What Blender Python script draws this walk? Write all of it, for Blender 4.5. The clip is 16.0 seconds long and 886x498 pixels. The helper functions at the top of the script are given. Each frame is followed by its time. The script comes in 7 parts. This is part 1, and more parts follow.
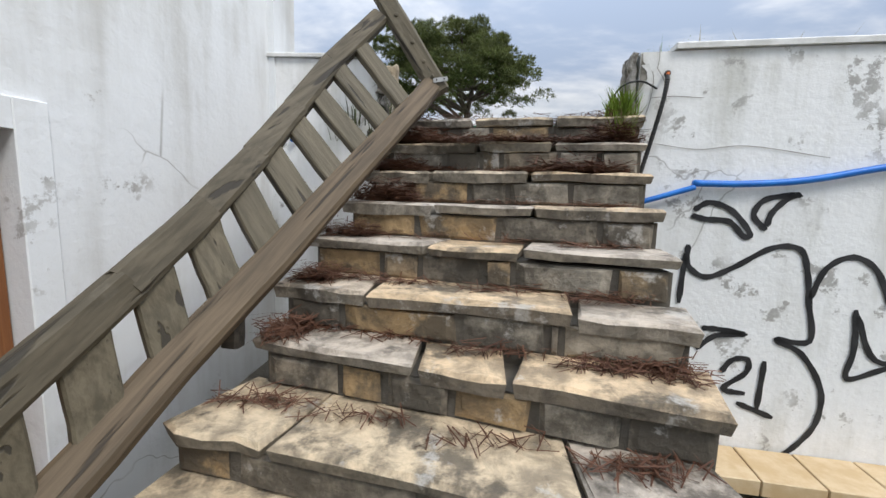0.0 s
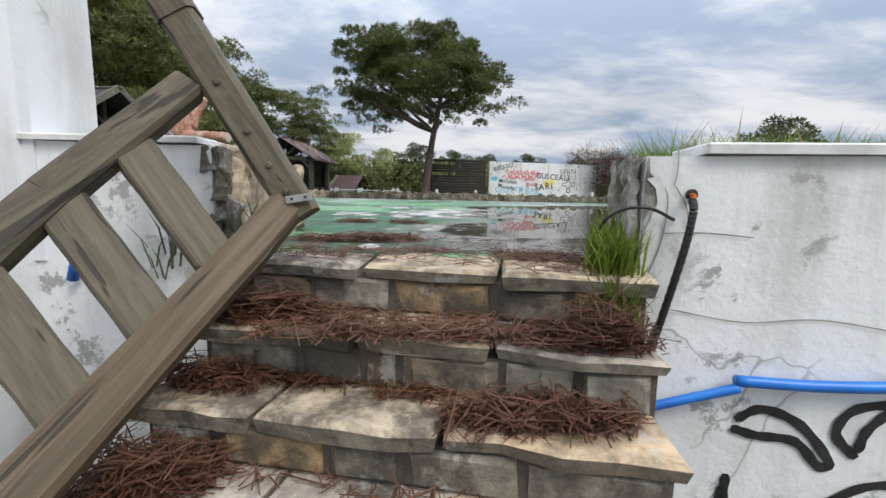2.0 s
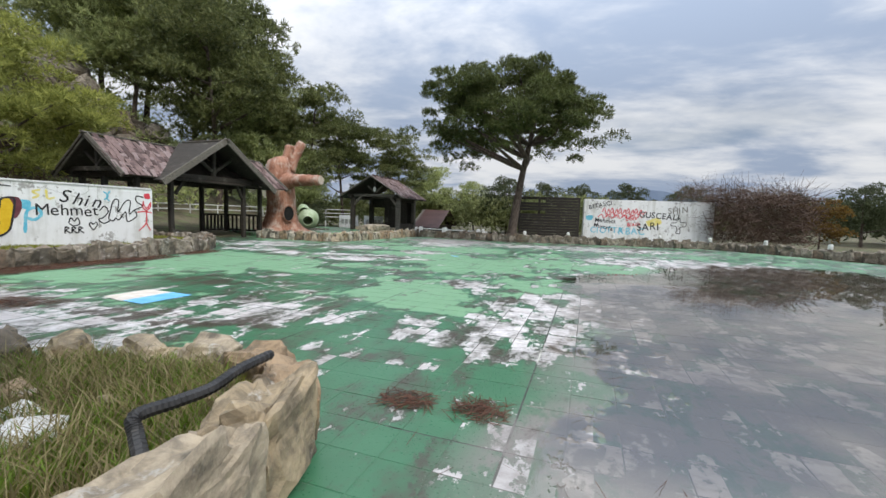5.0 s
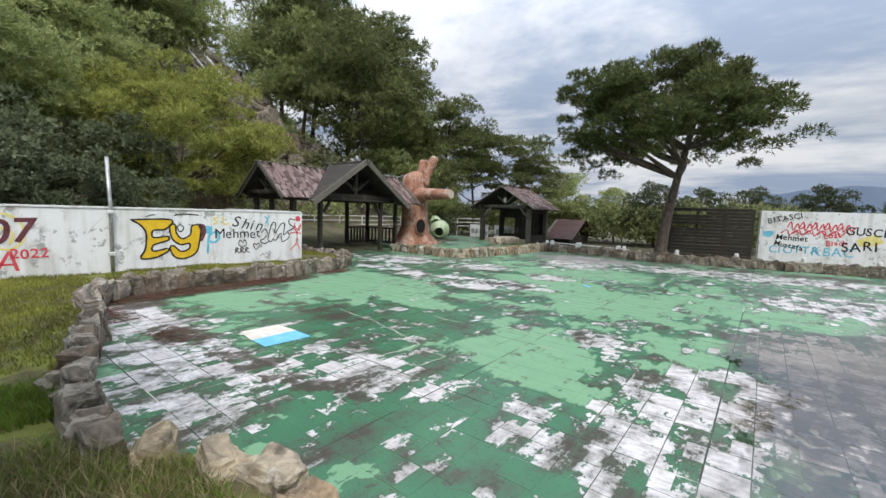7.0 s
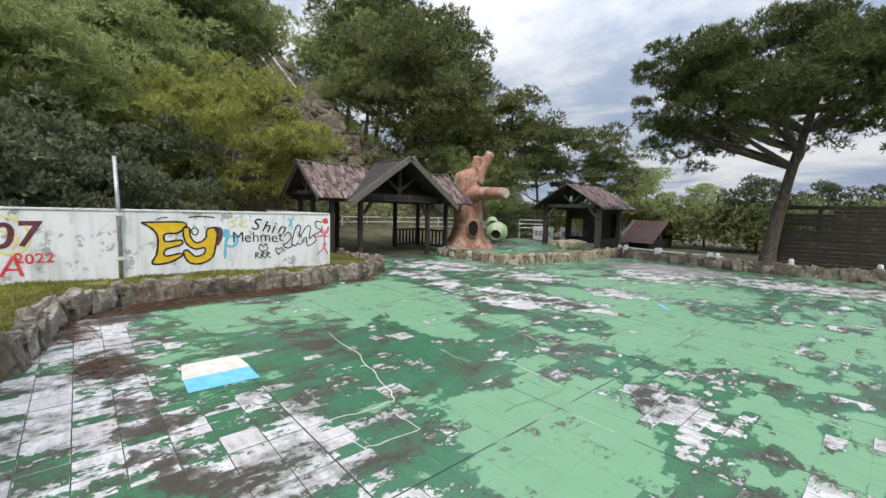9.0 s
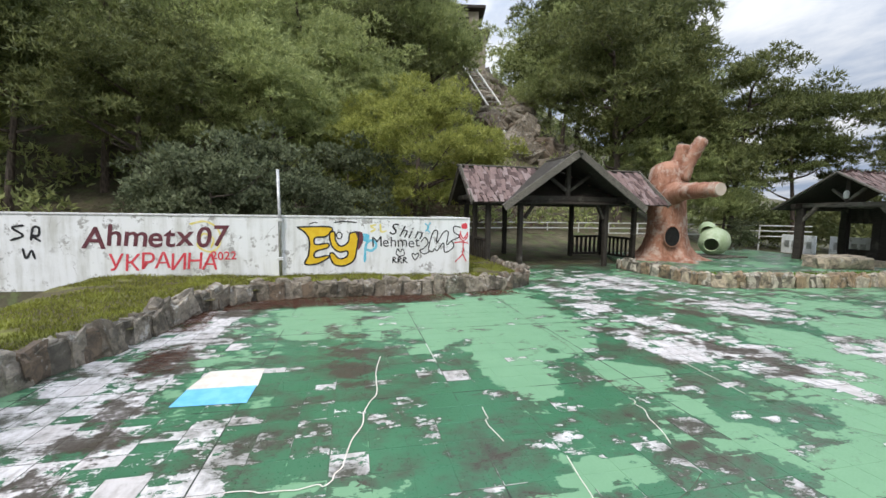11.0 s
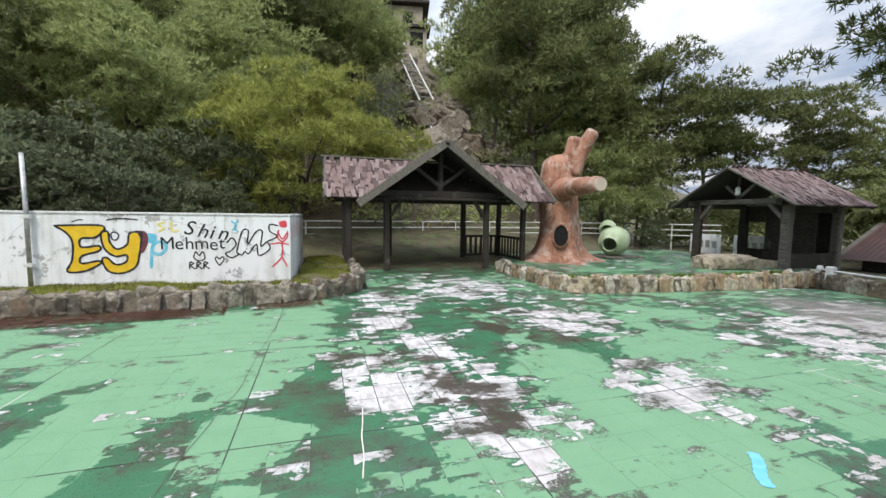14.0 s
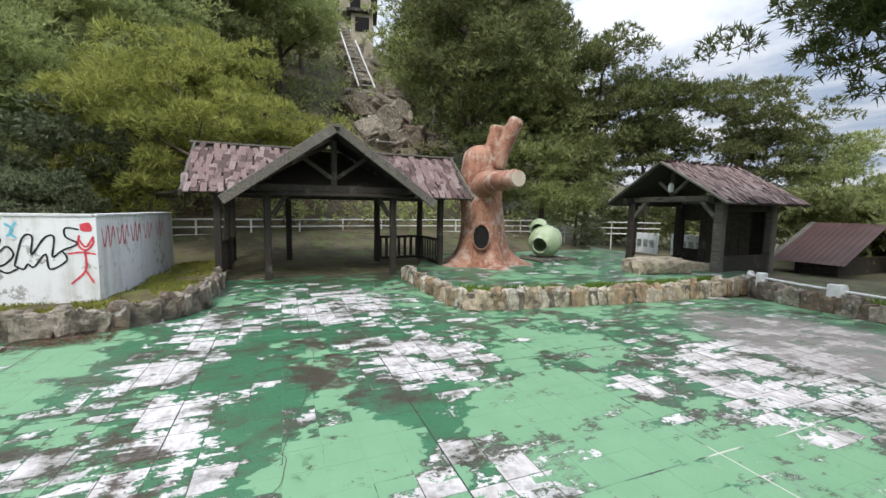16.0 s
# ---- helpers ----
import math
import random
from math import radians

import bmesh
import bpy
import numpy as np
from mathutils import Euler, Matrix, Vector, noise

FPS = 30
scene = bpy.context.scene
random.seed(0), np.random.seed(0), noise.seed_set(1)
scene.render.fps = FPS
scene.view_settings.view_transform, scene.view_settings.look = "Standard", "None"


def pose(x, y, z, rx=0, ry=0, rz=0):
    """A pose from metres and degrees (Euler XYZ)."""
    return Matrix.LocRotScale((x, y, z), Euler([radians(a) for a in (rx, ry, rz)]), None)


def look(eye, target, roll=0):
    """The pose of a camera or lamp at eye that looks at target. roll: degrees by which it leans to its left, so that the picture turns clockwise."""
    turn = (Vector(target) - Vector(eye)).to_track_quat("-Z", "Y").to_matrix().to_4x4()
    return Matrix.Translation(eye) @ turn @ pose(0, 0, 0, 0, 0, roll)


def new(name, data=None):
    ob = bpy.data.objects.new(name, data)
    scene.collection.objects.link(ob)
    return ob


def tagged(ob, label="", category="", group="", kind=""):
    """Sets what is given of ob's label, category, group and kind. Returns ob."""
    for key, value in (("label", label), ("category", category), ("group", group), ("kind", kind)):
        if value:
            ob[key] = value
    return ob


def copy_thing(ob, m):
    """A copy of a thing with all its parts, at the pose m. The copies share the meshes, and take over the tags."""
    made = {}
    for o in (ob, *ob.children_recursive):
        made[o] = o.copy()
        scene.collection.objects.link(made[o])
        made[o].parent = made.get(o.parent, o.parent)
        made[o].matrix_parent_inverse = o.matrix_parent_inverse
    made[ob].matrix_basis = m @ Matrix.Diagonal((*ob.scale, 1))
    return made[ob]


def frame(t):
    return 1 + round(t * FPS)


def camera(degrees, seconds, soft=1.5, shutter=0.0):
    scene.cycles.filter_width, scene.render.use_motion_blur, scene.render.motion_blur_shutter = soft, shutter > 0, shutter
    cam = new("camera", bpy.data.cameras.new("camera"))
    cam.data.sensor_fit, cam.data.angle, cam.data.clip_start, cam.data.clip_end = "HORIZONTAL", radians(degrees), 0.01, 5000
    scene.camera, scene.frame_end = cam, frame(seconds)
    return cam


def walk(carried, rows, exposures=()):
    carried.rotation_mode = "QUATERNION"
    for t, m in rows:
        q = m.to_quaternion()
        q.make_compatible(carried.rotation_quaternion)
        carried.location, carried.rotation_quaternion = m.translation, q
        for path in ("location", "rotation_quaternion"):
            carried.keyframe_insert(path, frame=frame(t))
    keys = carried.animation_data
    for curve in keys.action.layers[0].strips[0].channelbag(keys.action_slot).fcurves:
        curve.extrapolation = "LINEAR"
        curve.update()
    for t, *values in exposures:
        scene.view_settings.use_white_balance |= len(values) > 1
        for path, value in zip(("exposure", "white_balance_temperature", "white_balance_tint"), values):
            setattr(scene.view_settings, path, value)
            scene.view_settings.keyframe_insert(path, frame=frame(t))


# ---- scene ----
cam = camera(94.6, 16.0)
PATH = [
    (0, (0.556, 1.367, -0.459), (0.446, 3.347, -0.717), 1.6),
    (0.5, (0.632, 1.714, -0.331), (0.52, 3.693, -0.594), 1.5),
    (1, (0.699, 2.028, -0.181), (0.615, 4.01, -0.436), 1.4),
    (1.5, (0.787, 2.293, 0.039), (0.745, 4.275, -0.227), 1.2),
    (2, (0.853, 2.503, 0.234), (0.854, 4.486, -0.027), 1.2),
    (2.5, (0.866, 2.716, 0.43), (0.909, 4.699, 0.173), 1.4),
    (3, (0.887, 2.911, 0.546), (0.959, 4.893, 0.293), 1.6),
    (3.5, (0.907, 3.125, 0.662), (0.966, 5.11, 0.426), 1.8),
    (4, (0.89, 3.313, 0.779), (0.861, 5.302, 0.567), 1.7),
    (4.5, (0.868, 3.487, 0.943), (0.678, 5.469, 0.76), 1.8),
    (5, (0.8, 3.681, 1.066), (0.381, 5.629, 0.904), 1.8),
    (7.5, (0.759, 4.669, 1.664), (-0.304, 6.353, 1.481), 1.9),
    (8, (0.649, 5.103, 1.655), (-0.43, 6.777, 1.474), 1.8),
    (8.5, (0.582, 5.602, 1.626), (-0.55, 7.241, 1.444), 1.7),
    (9, (0.55, 6.119, 1.629), (-0.75, 7.628, 1.447), 1.6),
    (9.5, (0.509, 6.64, 1.608), (-1.045, 7.885, 1.428), 1.3),
    (12, (0.392, 9.404, 1.589), (-1.512, 9.994, 1.418), 0.8),
    (12.5, (0.393, 9.968, 1.575), (-1.48, 10.648, 1.408), 0.8),
    (13, (0.33, 10.498, 1.537), (-1.518, 11.246, 1.373), 0.8),
    (13.5, (0.299, 11.037, 1.526), (-1.53, 11.831, 1.362), 0.8),
    (14, (0.218, 11.569, 1.532), (-1.602, 12.382, 1.367), 0.8),
    (14.5, (0.076, 12.098, 1.584), (-1.738, 12.922, 1.411), 0.8),
    (15, (-0.135, 12.642, 1.599), (-1.933, 13.501, 1.424), 0.8),
    (15.5, (-0.353, 13.165, 1.634), (-2.127, 14.072, 1.453), 0.9),
    (16, (-0.537, 13.683, 1.64), (-2.279, 14.648, 1.454), 0.9),
]
walk(cam, [(t, look(eye, target, roll)) for t, eye, target, roll in PATH], exposures=[(0.0, 0.45), (2.0, 0.4), (3.5, 0.4), (5.0, 0.33), (9.0, 0.33), (12.0, 0.46), (16.0, 0.49)])

SUN_EL, SUN_ROT = radians(48), radians(132)
world = bpy.data.worlds.new("overcast_sky")
scene.world = world
world.use_nodes = True


class Nodes:
    """A short way to write node trees."""

    def __init__(self, tree):
        self.t = tree
        tree.nodes.clear()

    def put(self, value, socket):
        if isinstance(value, bpy.types.NodeSocket):
            self.t.links.new(value, socket)
        else:
            socket.default_value = value

    def math(self, op, a, b=0.0, c=0.0, clamp=False):
        n = self.t.nodes.new("ShaderNodeMath")
        n.operation, n.use_clamp = op, clamp
        for v, s in zip((a, b, c), n.inputs):
            self.put(v, s)
        return n.outputs[0]

    def vmath(self, op, a, b=(0, 0, 0)):
        n = self.t.nodes.new("ShaderNodeVectorMath")
        n.operation = op
        self.put(a, n.inputs[0])
        if op == "SCALE":
            self.put(b, n.inputs["Scale"])
        else:
            self.put(b, n.inputs[1])
        return n.outputs["Value"] if op in ("LENGTH", "DISTANCE", "DOT_PRODUCT") else n.outputs[0]

    def noise(self, vec, scale, detail=4.0, rough=0.55, distort=0.0):
        n = self.t.nodes.new("ShaderNodeTexNoise")
        self.put(vec, n.inputs["Vector"])
        for k, v in (("Scale", scale), ("Detail", detail), ("Roughness", rough), ("Distortion", distort)):
            n.inputs[k].default_value = v
        return n.outputs[0]

    def voronoi(self, vec, scale, feature="F1"):
        n = self.t.nodes.new("ShaderNodeTexVoronoi")
        n.feature = feature
        self.put(vec, n.inputs["Vector"])
        n.inputs["Scale"].default_value = scale
        return n.outputs["Distance"]

    def white(self, vec):
        n = self.t.nodes.new("ShaderNodeTexWhiteNoise")
        self.put(vec, n.inputs["Vector"])
        return n.outputs["Value"]

    def step(self, v, lo, hi, a=0.0, b=1.0):
        n = self.t.nodes.new("ShaderNodeMapRange")
        n.interpolation_type = "SMOOTHSTEP"
        for x, s in zip((v, lo, hi, a, b), n.inputs):
            self.put(x, s)
        return n.outputs[0]

    def mix(self, f, a, b):
        n = self.t.nodes.new("ShaderNodeMix")
        n.data_type = "RGBA"
        self.put(f, n.inputs["Factor"])
        for v, s in ((a, n.inputs[6]), (b, n.inputs[7])):
            self.put((*v, 1) if isinstance(v, tuple) and len(v) == 3 else v, s)
        return n.outputs[2]

    def mapping(self, vec, scale=(1, 1, 1), rz=0.0):
        n = self.t.nodes.new("ShaderNodeMapping")
        self.put(vec, n.inputs["Vector"])
        n.inputs["Scale"].default_value = scale
        n.inputs["Rotation"].default_value = (0, 0, rz)
        return n.outputs[0]

    def place(self):
        return self.t.nodes.new("ShaderNodeNewGeometry").outputs["Position"]

    def local(self):
        return self.t.nodes.new("ShaderNodeTexCoord").outputs["Object"]

    def rand(self):
        return self.t.nodes.new("ShaderNodeObjectInfo").outputs["Random"]

    def island(self):
        return self.t.nodes.new("ShaderNodeNewGeometry").outputs["Random Per Island"]

    def bump(self, height, strength=0.4, dist=0.01):
        n = self.t.nodes.new("ShaderNodeBump")
        n.inputs["Strength"].default_value, n.inputs["Distance"].default_value = strength, dist
        self.put(height, n.inputs["Height"])
        return n.outputs[0]

    def surface(self, color, rough=0.8, normal=None, metal=0.0, spec=0.4, trans=0.0):
        p = self.t.nodes.new("ShaderNodeBsdfPrincipled")
        o = self.t.nodes.new("ShaderNodeOutputMaterial")
        self.put((*color, 1) if isinstance(color, tuple) and len(color) == 3 else color, p.inputs["Base Color"])
        self.put(rough, p.inputs["Roughness"])
        self.put(metal, p.inputs["Metallic"])
        self.put(spec, p.inputs["Specular IOR Level"])
        if normal is not None:
            self.put(normal, p.inputs["Normal"])
        if trans:
            t = self.t.nodes.new("ShaderNodeBsdfTranslucent")
            self.put(color, t.inputs["Color"])
            m = self.t.nodes.new("ShaderNodeMixShader")
            m.inputs[0].default_value = trans
            self.t.links.new(p.outputs[0], m.inputs[1])
            self.t.links.new(t.outputs[0], m.inputs[2])
            self.t.links.new(m.outputs[0], o.inputs[0])
        else:
            self.t.links.new(p.outputs[0], o.inputs[0])
        return p


def sky():
    n = Nodes(world.node_tree)
    t = n.t
    tex = t.nodes.new("ShaderNodeTexSky")
    tex.sky_type, tex.sun_disc = "NISHITA", False
    tex.sun_elevation, tex.sun_rotation = SUN_EL, SUN_ROT
    way = t.nodes.new("ShaderNodeTexCoord").outputs["Generated"]
    sep = t.nodes.new("ShaderNodeSeparateXYZ")
    t.links.new(way, sep.inputs[0])
    # a flat cloud deck: directions projected on to a plane overhead
    up = n.math("ADD", n.math("MAXIMUM", sep.outputs[2], 0.0), 0.16)
    com = t.nodes.new("ShaderNodeCombineXYZ")
    n.put(n.math("DIVIDE", sep.outputs[0], up), com.inputs[0])
    n.put(n.math("DIVIDE", sep.outputs[1], up), com.inputs[1])
    deck = n.mapping(com.outputs[0], (0.8, 1.25, 1), radians(-25))
    big = n.noise(deck, 0.8, 6.0, 0.55, 0.4)
    fine = n.noise(deck, 2.3, 6.0, 0.6, 0.3)
    shade = n.math("ADD", n.math("MULTIPLY", big, 0.7), n.math("MULTIPLY", fine, 0.3))
    cloud = n.mix(n.step(shade, 0.40, 0.60), (3.4, 4.15, 5.5), (8.0, 8.15, 8.4))
    cover = n.step(n.noise(deck, 0.55, 5.0, 0.55, 0.2), 0.3, 0.46, 0.62, 1.0)
    colour = n.mix(cover, n.vmath("SCALE", tex.outputs[0], 0.7), cloud)
    # an overcast sky is brighter overhead than at the horizon
    colour = n.vmath("SCALE", colour, n.math("ADD", 0.70, n.math("MULTIPLY", n.math("POWER", n.math("MAXIMUM", sep.outputs[2], 0.0), 2.0), 2.3)))
    bg = t.nodes.new("ShaderNodeBackground")
    t.links.new(colour, bg.inputs[0])
    bg.inputs[1].default_value = 0.105
    t.links.new(bg.outputs[0], t.nodes.new("ShaderNodeOutputWorld").inputs[0])


sky()
sun = new("sun", bpy.data.lights.new("sun", "SUN"))
sun.data.energy, sun.data.angle, sun.data.color = 1.5, radians(18), (1.0, 0.95, 0.88)
sun.rotation_euler = (radians(42), 0, radians(48))

# ---- materials ----


def material(name):
    def deco(fn):
        m = bpy.data.materials.new(name)
        m.use_nodes = True
        fn(Nodes(m.node_tree))
        return m
    return deco


GRID = radians(7.4)          # the turn of the tile grid
TILE = 0.256


def floor_material(name, joint):
    """Flaking green paint over pale tiles: sound and dry, worn thin and damp, or worn away to the tile."""
    @material(name)
    def m(n):
        p = n.place()
        g = n.mapping(p, (1, 1, 1), GRID)
        q = n.vmath("SUBTRACT", g, (0.013, 0.16, 0))
        per = n.white(n.vmath("FLOOR", n.vmath("SCALE", q, 1 / TILE)))
        half = n.white(n.vmath("FLOOR", n.vmath("MULTIPLY", q, (2 / TILE, 1 / TILE, 0))))
        wear = n.noise(g, 0.55, 4.0, 0.55, 0.2)
        mid = n.noise(n.mapping(g, (1.3, 0.85, 1)), 2.1, 5.0, 0.62)
        fine = n.noise(n.mapping(g, (1.6, 1.0, 1)), 9.0, 7.0, 0.75)
        grain = n.noise(p, 60.0, 4.0, 0.6)

        def blobs(rows):
            out = None
            for x, y, rx, ry in rows:
                d = n.vmath("LENGTH", n.vmath("MULTIPLY", n.vmath("SUBTRACT", p, (x, y, 0)), (1 / rx, 1 / ry, 0)))
                v = n.math("MULTIPLY", n.math("SUBTRACT", 1.0, d), 1.6, clamp=True)
                out = v if out is None else n.math("MAXIMUM", out, v)
            return out

        def mad(base, v, k, off=0.5):
            return n.math("ADD", base, n.math("MULTIPLY", n.math("SUBTRACT", v, off), k))
        worn = blobs([(-5.6, 6.9, 2.3, 0.9), (-3.6, 6.6, 1.9, 0.9), (-2.1, 7.5, 1.3, 0.7), (-3.0, 5.9, 1.5, 0.5), (1.3, 8.9, 1.4, 1.2), (2.4, 10.6, 1.6, 1.9), (0.75, 7.7, 0.75, 1.5), (-0.1, 7.1, 0.6, 0.35), (-0.1, 10.0, 0.6, 0.6),
                      (-3.4, 12.6, 1.1, 0.7), (-2.4, 13.2, 1.3, 0.7), (-5.2, 13.1, 1.1, 0.6), (-2.1, 15.0, 0.9, 0.8), (-4.6, 15.6, 1.2, 1.1), (-3.9, 13.3, 1.2, 0.5), (-2.4, 18.6, 1.7, 1.9), (-7.6, 15.4, 1.9, 1.7), (-6.6, 13.6, 1.6, 0.6), (-2.5, 15.1, 0.7, 0.9), (4.6, 15.0, 3.6, 2.6), (2.6, 19.5, 6.0, 1.5)])
        sound = blobs([(-4.3, 11.5, 1.4, 0.9), (-2.7, 11.5, 0.9, 0.5), (-5.2, 10.4, 1.2, 1.5), (-5.8, 8.6, 1.3, 0.7), (-3.1, 10.4, 0.8, 0.5), (-6.0, 12.1, 1.4, 0.7), (-3.4, 14.4, 1.5, 0.8), (-1.6, 14.2, 1.2, 1.3), (-2.8, 16.2, 1.3, 1.0), (-0.8, 9.2, 0.9, 1.3), (-0.6, 12.6, 2.6, 1.6), (-5.0, 10.8, 2.2, 0.9), (2.4, 13.6, 2.6, 1.2), (-1.2, 16.8, 1.6, 1.6), (0.1, 4.82, 0.35, 0.22)])
        damp = blobs([(-1.2, 7.2, 1.9, 1.1), (-3.6, 8.6, 1.7, 0.8), (-2.5, 9.4, 1.4, 0.9), (-2.4, 10.6, 0.7, 0.5), (-3.2, 12.1, 1.0, 0.6), (-1.9, 12.1, 1.0, 0.7), (-4.6, 14.0, 1.7, 0.8), (-3.7, 15.0, 1.0, 0.7), (-6.6, 14.9, 1.6, 0.9), (-5.8, 12.9, 0.8, 0.4), (0.4, 5.6, 1.6, 1.6), (-3.3, 6.4, 1.2, 0.4)])
        wetspots = blobs([(4.6, 8.2, 3.9, 4.6), (6.8, 11.2, 4.6, 5.0), (1.7, 5.2, 1.4, 1.4), (3.0, 6.4, 2.4, 2.6), (-2.6, 20.6, 2.2, 1.5)])
        dirtspots = blobs([(-4.5, 7.0, 0.8, 0.4), (-2.7, 6.9, 1.7, 0.4), (-3.3, 13.2, 1.6, 0.4), (-4.9, 14.6, 1.5, 0.5), (0.4, 4.4, 1.0, 0.4), (4.2, 21.2, 6.5, 0.9), (-4.4, 8.8, 1.6, 0.35), (-12.0, 17.0, 4.0, 4.0), (-6.6, 7.4, 0.7, 0.9)])
        b = mad(mad(mad(mad(n.math("MULTIPLY", worn, 0.34), mid, 1.35), wear, 0.3), half, 0.30), per, 0.18)
        b = mad(n.math("SUBTRACT", mad(b, fine, 0.95), n.math("MULTIPLY", sound, 0.10)), wetspots, 0.20, 0.0)
        isbare = n.step(b, 0.212, 0.225)
        t = mad(mad(mad(n.math("MULTIPLY", damp, 0.22), wear, 0.7), mid, 0.85), fine, 0.16)
        t = mad(n.math("SUBTRACT", t, n.math("MULTIPLY", sound, 0.24)), half, 0.10)
        t = mad(mad(t, wetspots, 0.25, 0.0), worn, 0.12, 0.0)
        thin = n.step(t, -0.052, -0.034)
        rinsed = n.step(wetspots, 0.04, 0.3, 1.0, 0.25)
        near = n.math("MULTIPLY", n.step(b, 0.06, 0.15), n.math("SUBTRACT", 1.0, isbare))
        stain = n.noise(n.mapping(g, (1.3, 0.8, 1)), 1.7, 7.0, 0.7, 0.2)
        grime = n.math("MULTIPLY", near, n.step(mad(stain, fine, 0.5), 0.44, 0.56, 0.15, 0.95))
        streak = n.math("MULTIPLY", n.step(b, 0.10, 0.18), n.step(mad(stain, fine, 0.4), 0.575, 0.605))
        grime = n.math("MULTIPLY", n.math("MAXIMUM", grime, streak), rinsed)
        dirt = n.step(mad(mad(stain, dirtspots, 0.16, 0.0), fine, 0.25), 0.60, 0.66)
        dirt = n.math("MULTIPLY", dirt, n.math("MAXIMUM", thin, n.step(dirtspots, 0.3, 0.6)))
        dry = n.mix(n.noise(p, 3.0, 5.0, 0.6), (0.135, 0.28, 0.153), (0.188, 0.352, 0.20))
        wet = n.mix(n.noise(p, 2.0, 5.0, 0.6), (0.026, 0.105, 0.05), (0.06, 0.195, 0.098))
        tile = n.mix(n.step(n.noise(n.mapping(g, (1, 2, 1)), 6.0, 6.0, 0.7), 0.33, 0.6), (0.40, 0.37, 0.35), (0.64, 0.61, 0.60))
        tile = n.mix(n.step(per, 0.7, 1.0, 0.0, 0.35), tile, (0.38, 0.33, 0.31))
        base = (0.07, 0.064, 0.052) if joint else tile
        col = n.mix(isbare, n.mix(thin, dry, wet), base)
        film = n.math("MULTIPLY", n.math("MULTIPLY", thin, rinsed), n.step(stain, 0.45, 0.62, 0.0, 0.75))
        col = n.mix(film, col, (0.06, 0.068, 0.045))
        col = n.mix(n.math("MULTIPLY", grime, n.step(grain, 0.3, 0.6, 0.75, 1.0)), col, n.mix(n.noise(p, 5.0, 5.0, 0.7), (0.022, 0.035, 0.02), (0.085, 0.075, 0.055)))
        # seams between the larger fields of paint
        sep = n.t.nodes.new("ShaderNodeSeparateXYZ")
        n.t.links.new(g, sep.inputs[0])
        for axis, size, off in ((0, TILE * 8, 0.013), (1, TILE * 7, 0.16)):
            k = n.math("ABSOLUTE", n.math("SUBTRACT", n.math("FRACT", n.math("DIVIDE", n.math("SUBTRACT", sep.outputs[axis], off), size)), 0.5))
            line = n.step(k, 0.496, 0.498)
            line = n.math("MULTIPLY", line, n.step(n.noise(p, 1.5, 3.0), 0.42, 0.5))
            col = n.mix(line, col, n.mix(n.step(n.noise(p, 0.4, 1.0), 0.60, 0.62), (0.03, 0.04, 0.028), (0.5, 0.5, 0.44)))
        col = n.mix(n.math("MULTIPLY", dirt, n.step(n.noise(p, 9.0, 5.0, 0.7), 0.3, 0.55, 0.5, 0.95)), col, (0.055, 0.042, 0.03))
        # silt under the standing water, broken by clean tile
        silt = n.math("MULTIPLY", n.step(wetspots, 0.05, 0.5), n.step(mad(mid, fine, 0.7), 0.46, 0.56, 0.97, 0.45))
        col = n.mix(silt, col, (0.20, 0.18, 0.167))
        rough = n.math("SUBTRACT", n.step(grain, 0.3, 0.7, 0.44, 0.6), n.math("MULTIPLY", n.math("MULTIPLY", thin, n.math("SUBTRACT", 1.0, isbare)), 0.18))
        h = n.math("ADD", n.math("MULTIPLY", isbare, -0.6), n.math("MULTIPLY", grain, 0.3))
        n.surface(col, rough, n.bump(h, 0.3, 0.002), spec=0.45)
    return m


M_TILE = floor_material("painted_tile", False)
M_GROUT = floor_material("painted_joint", True)


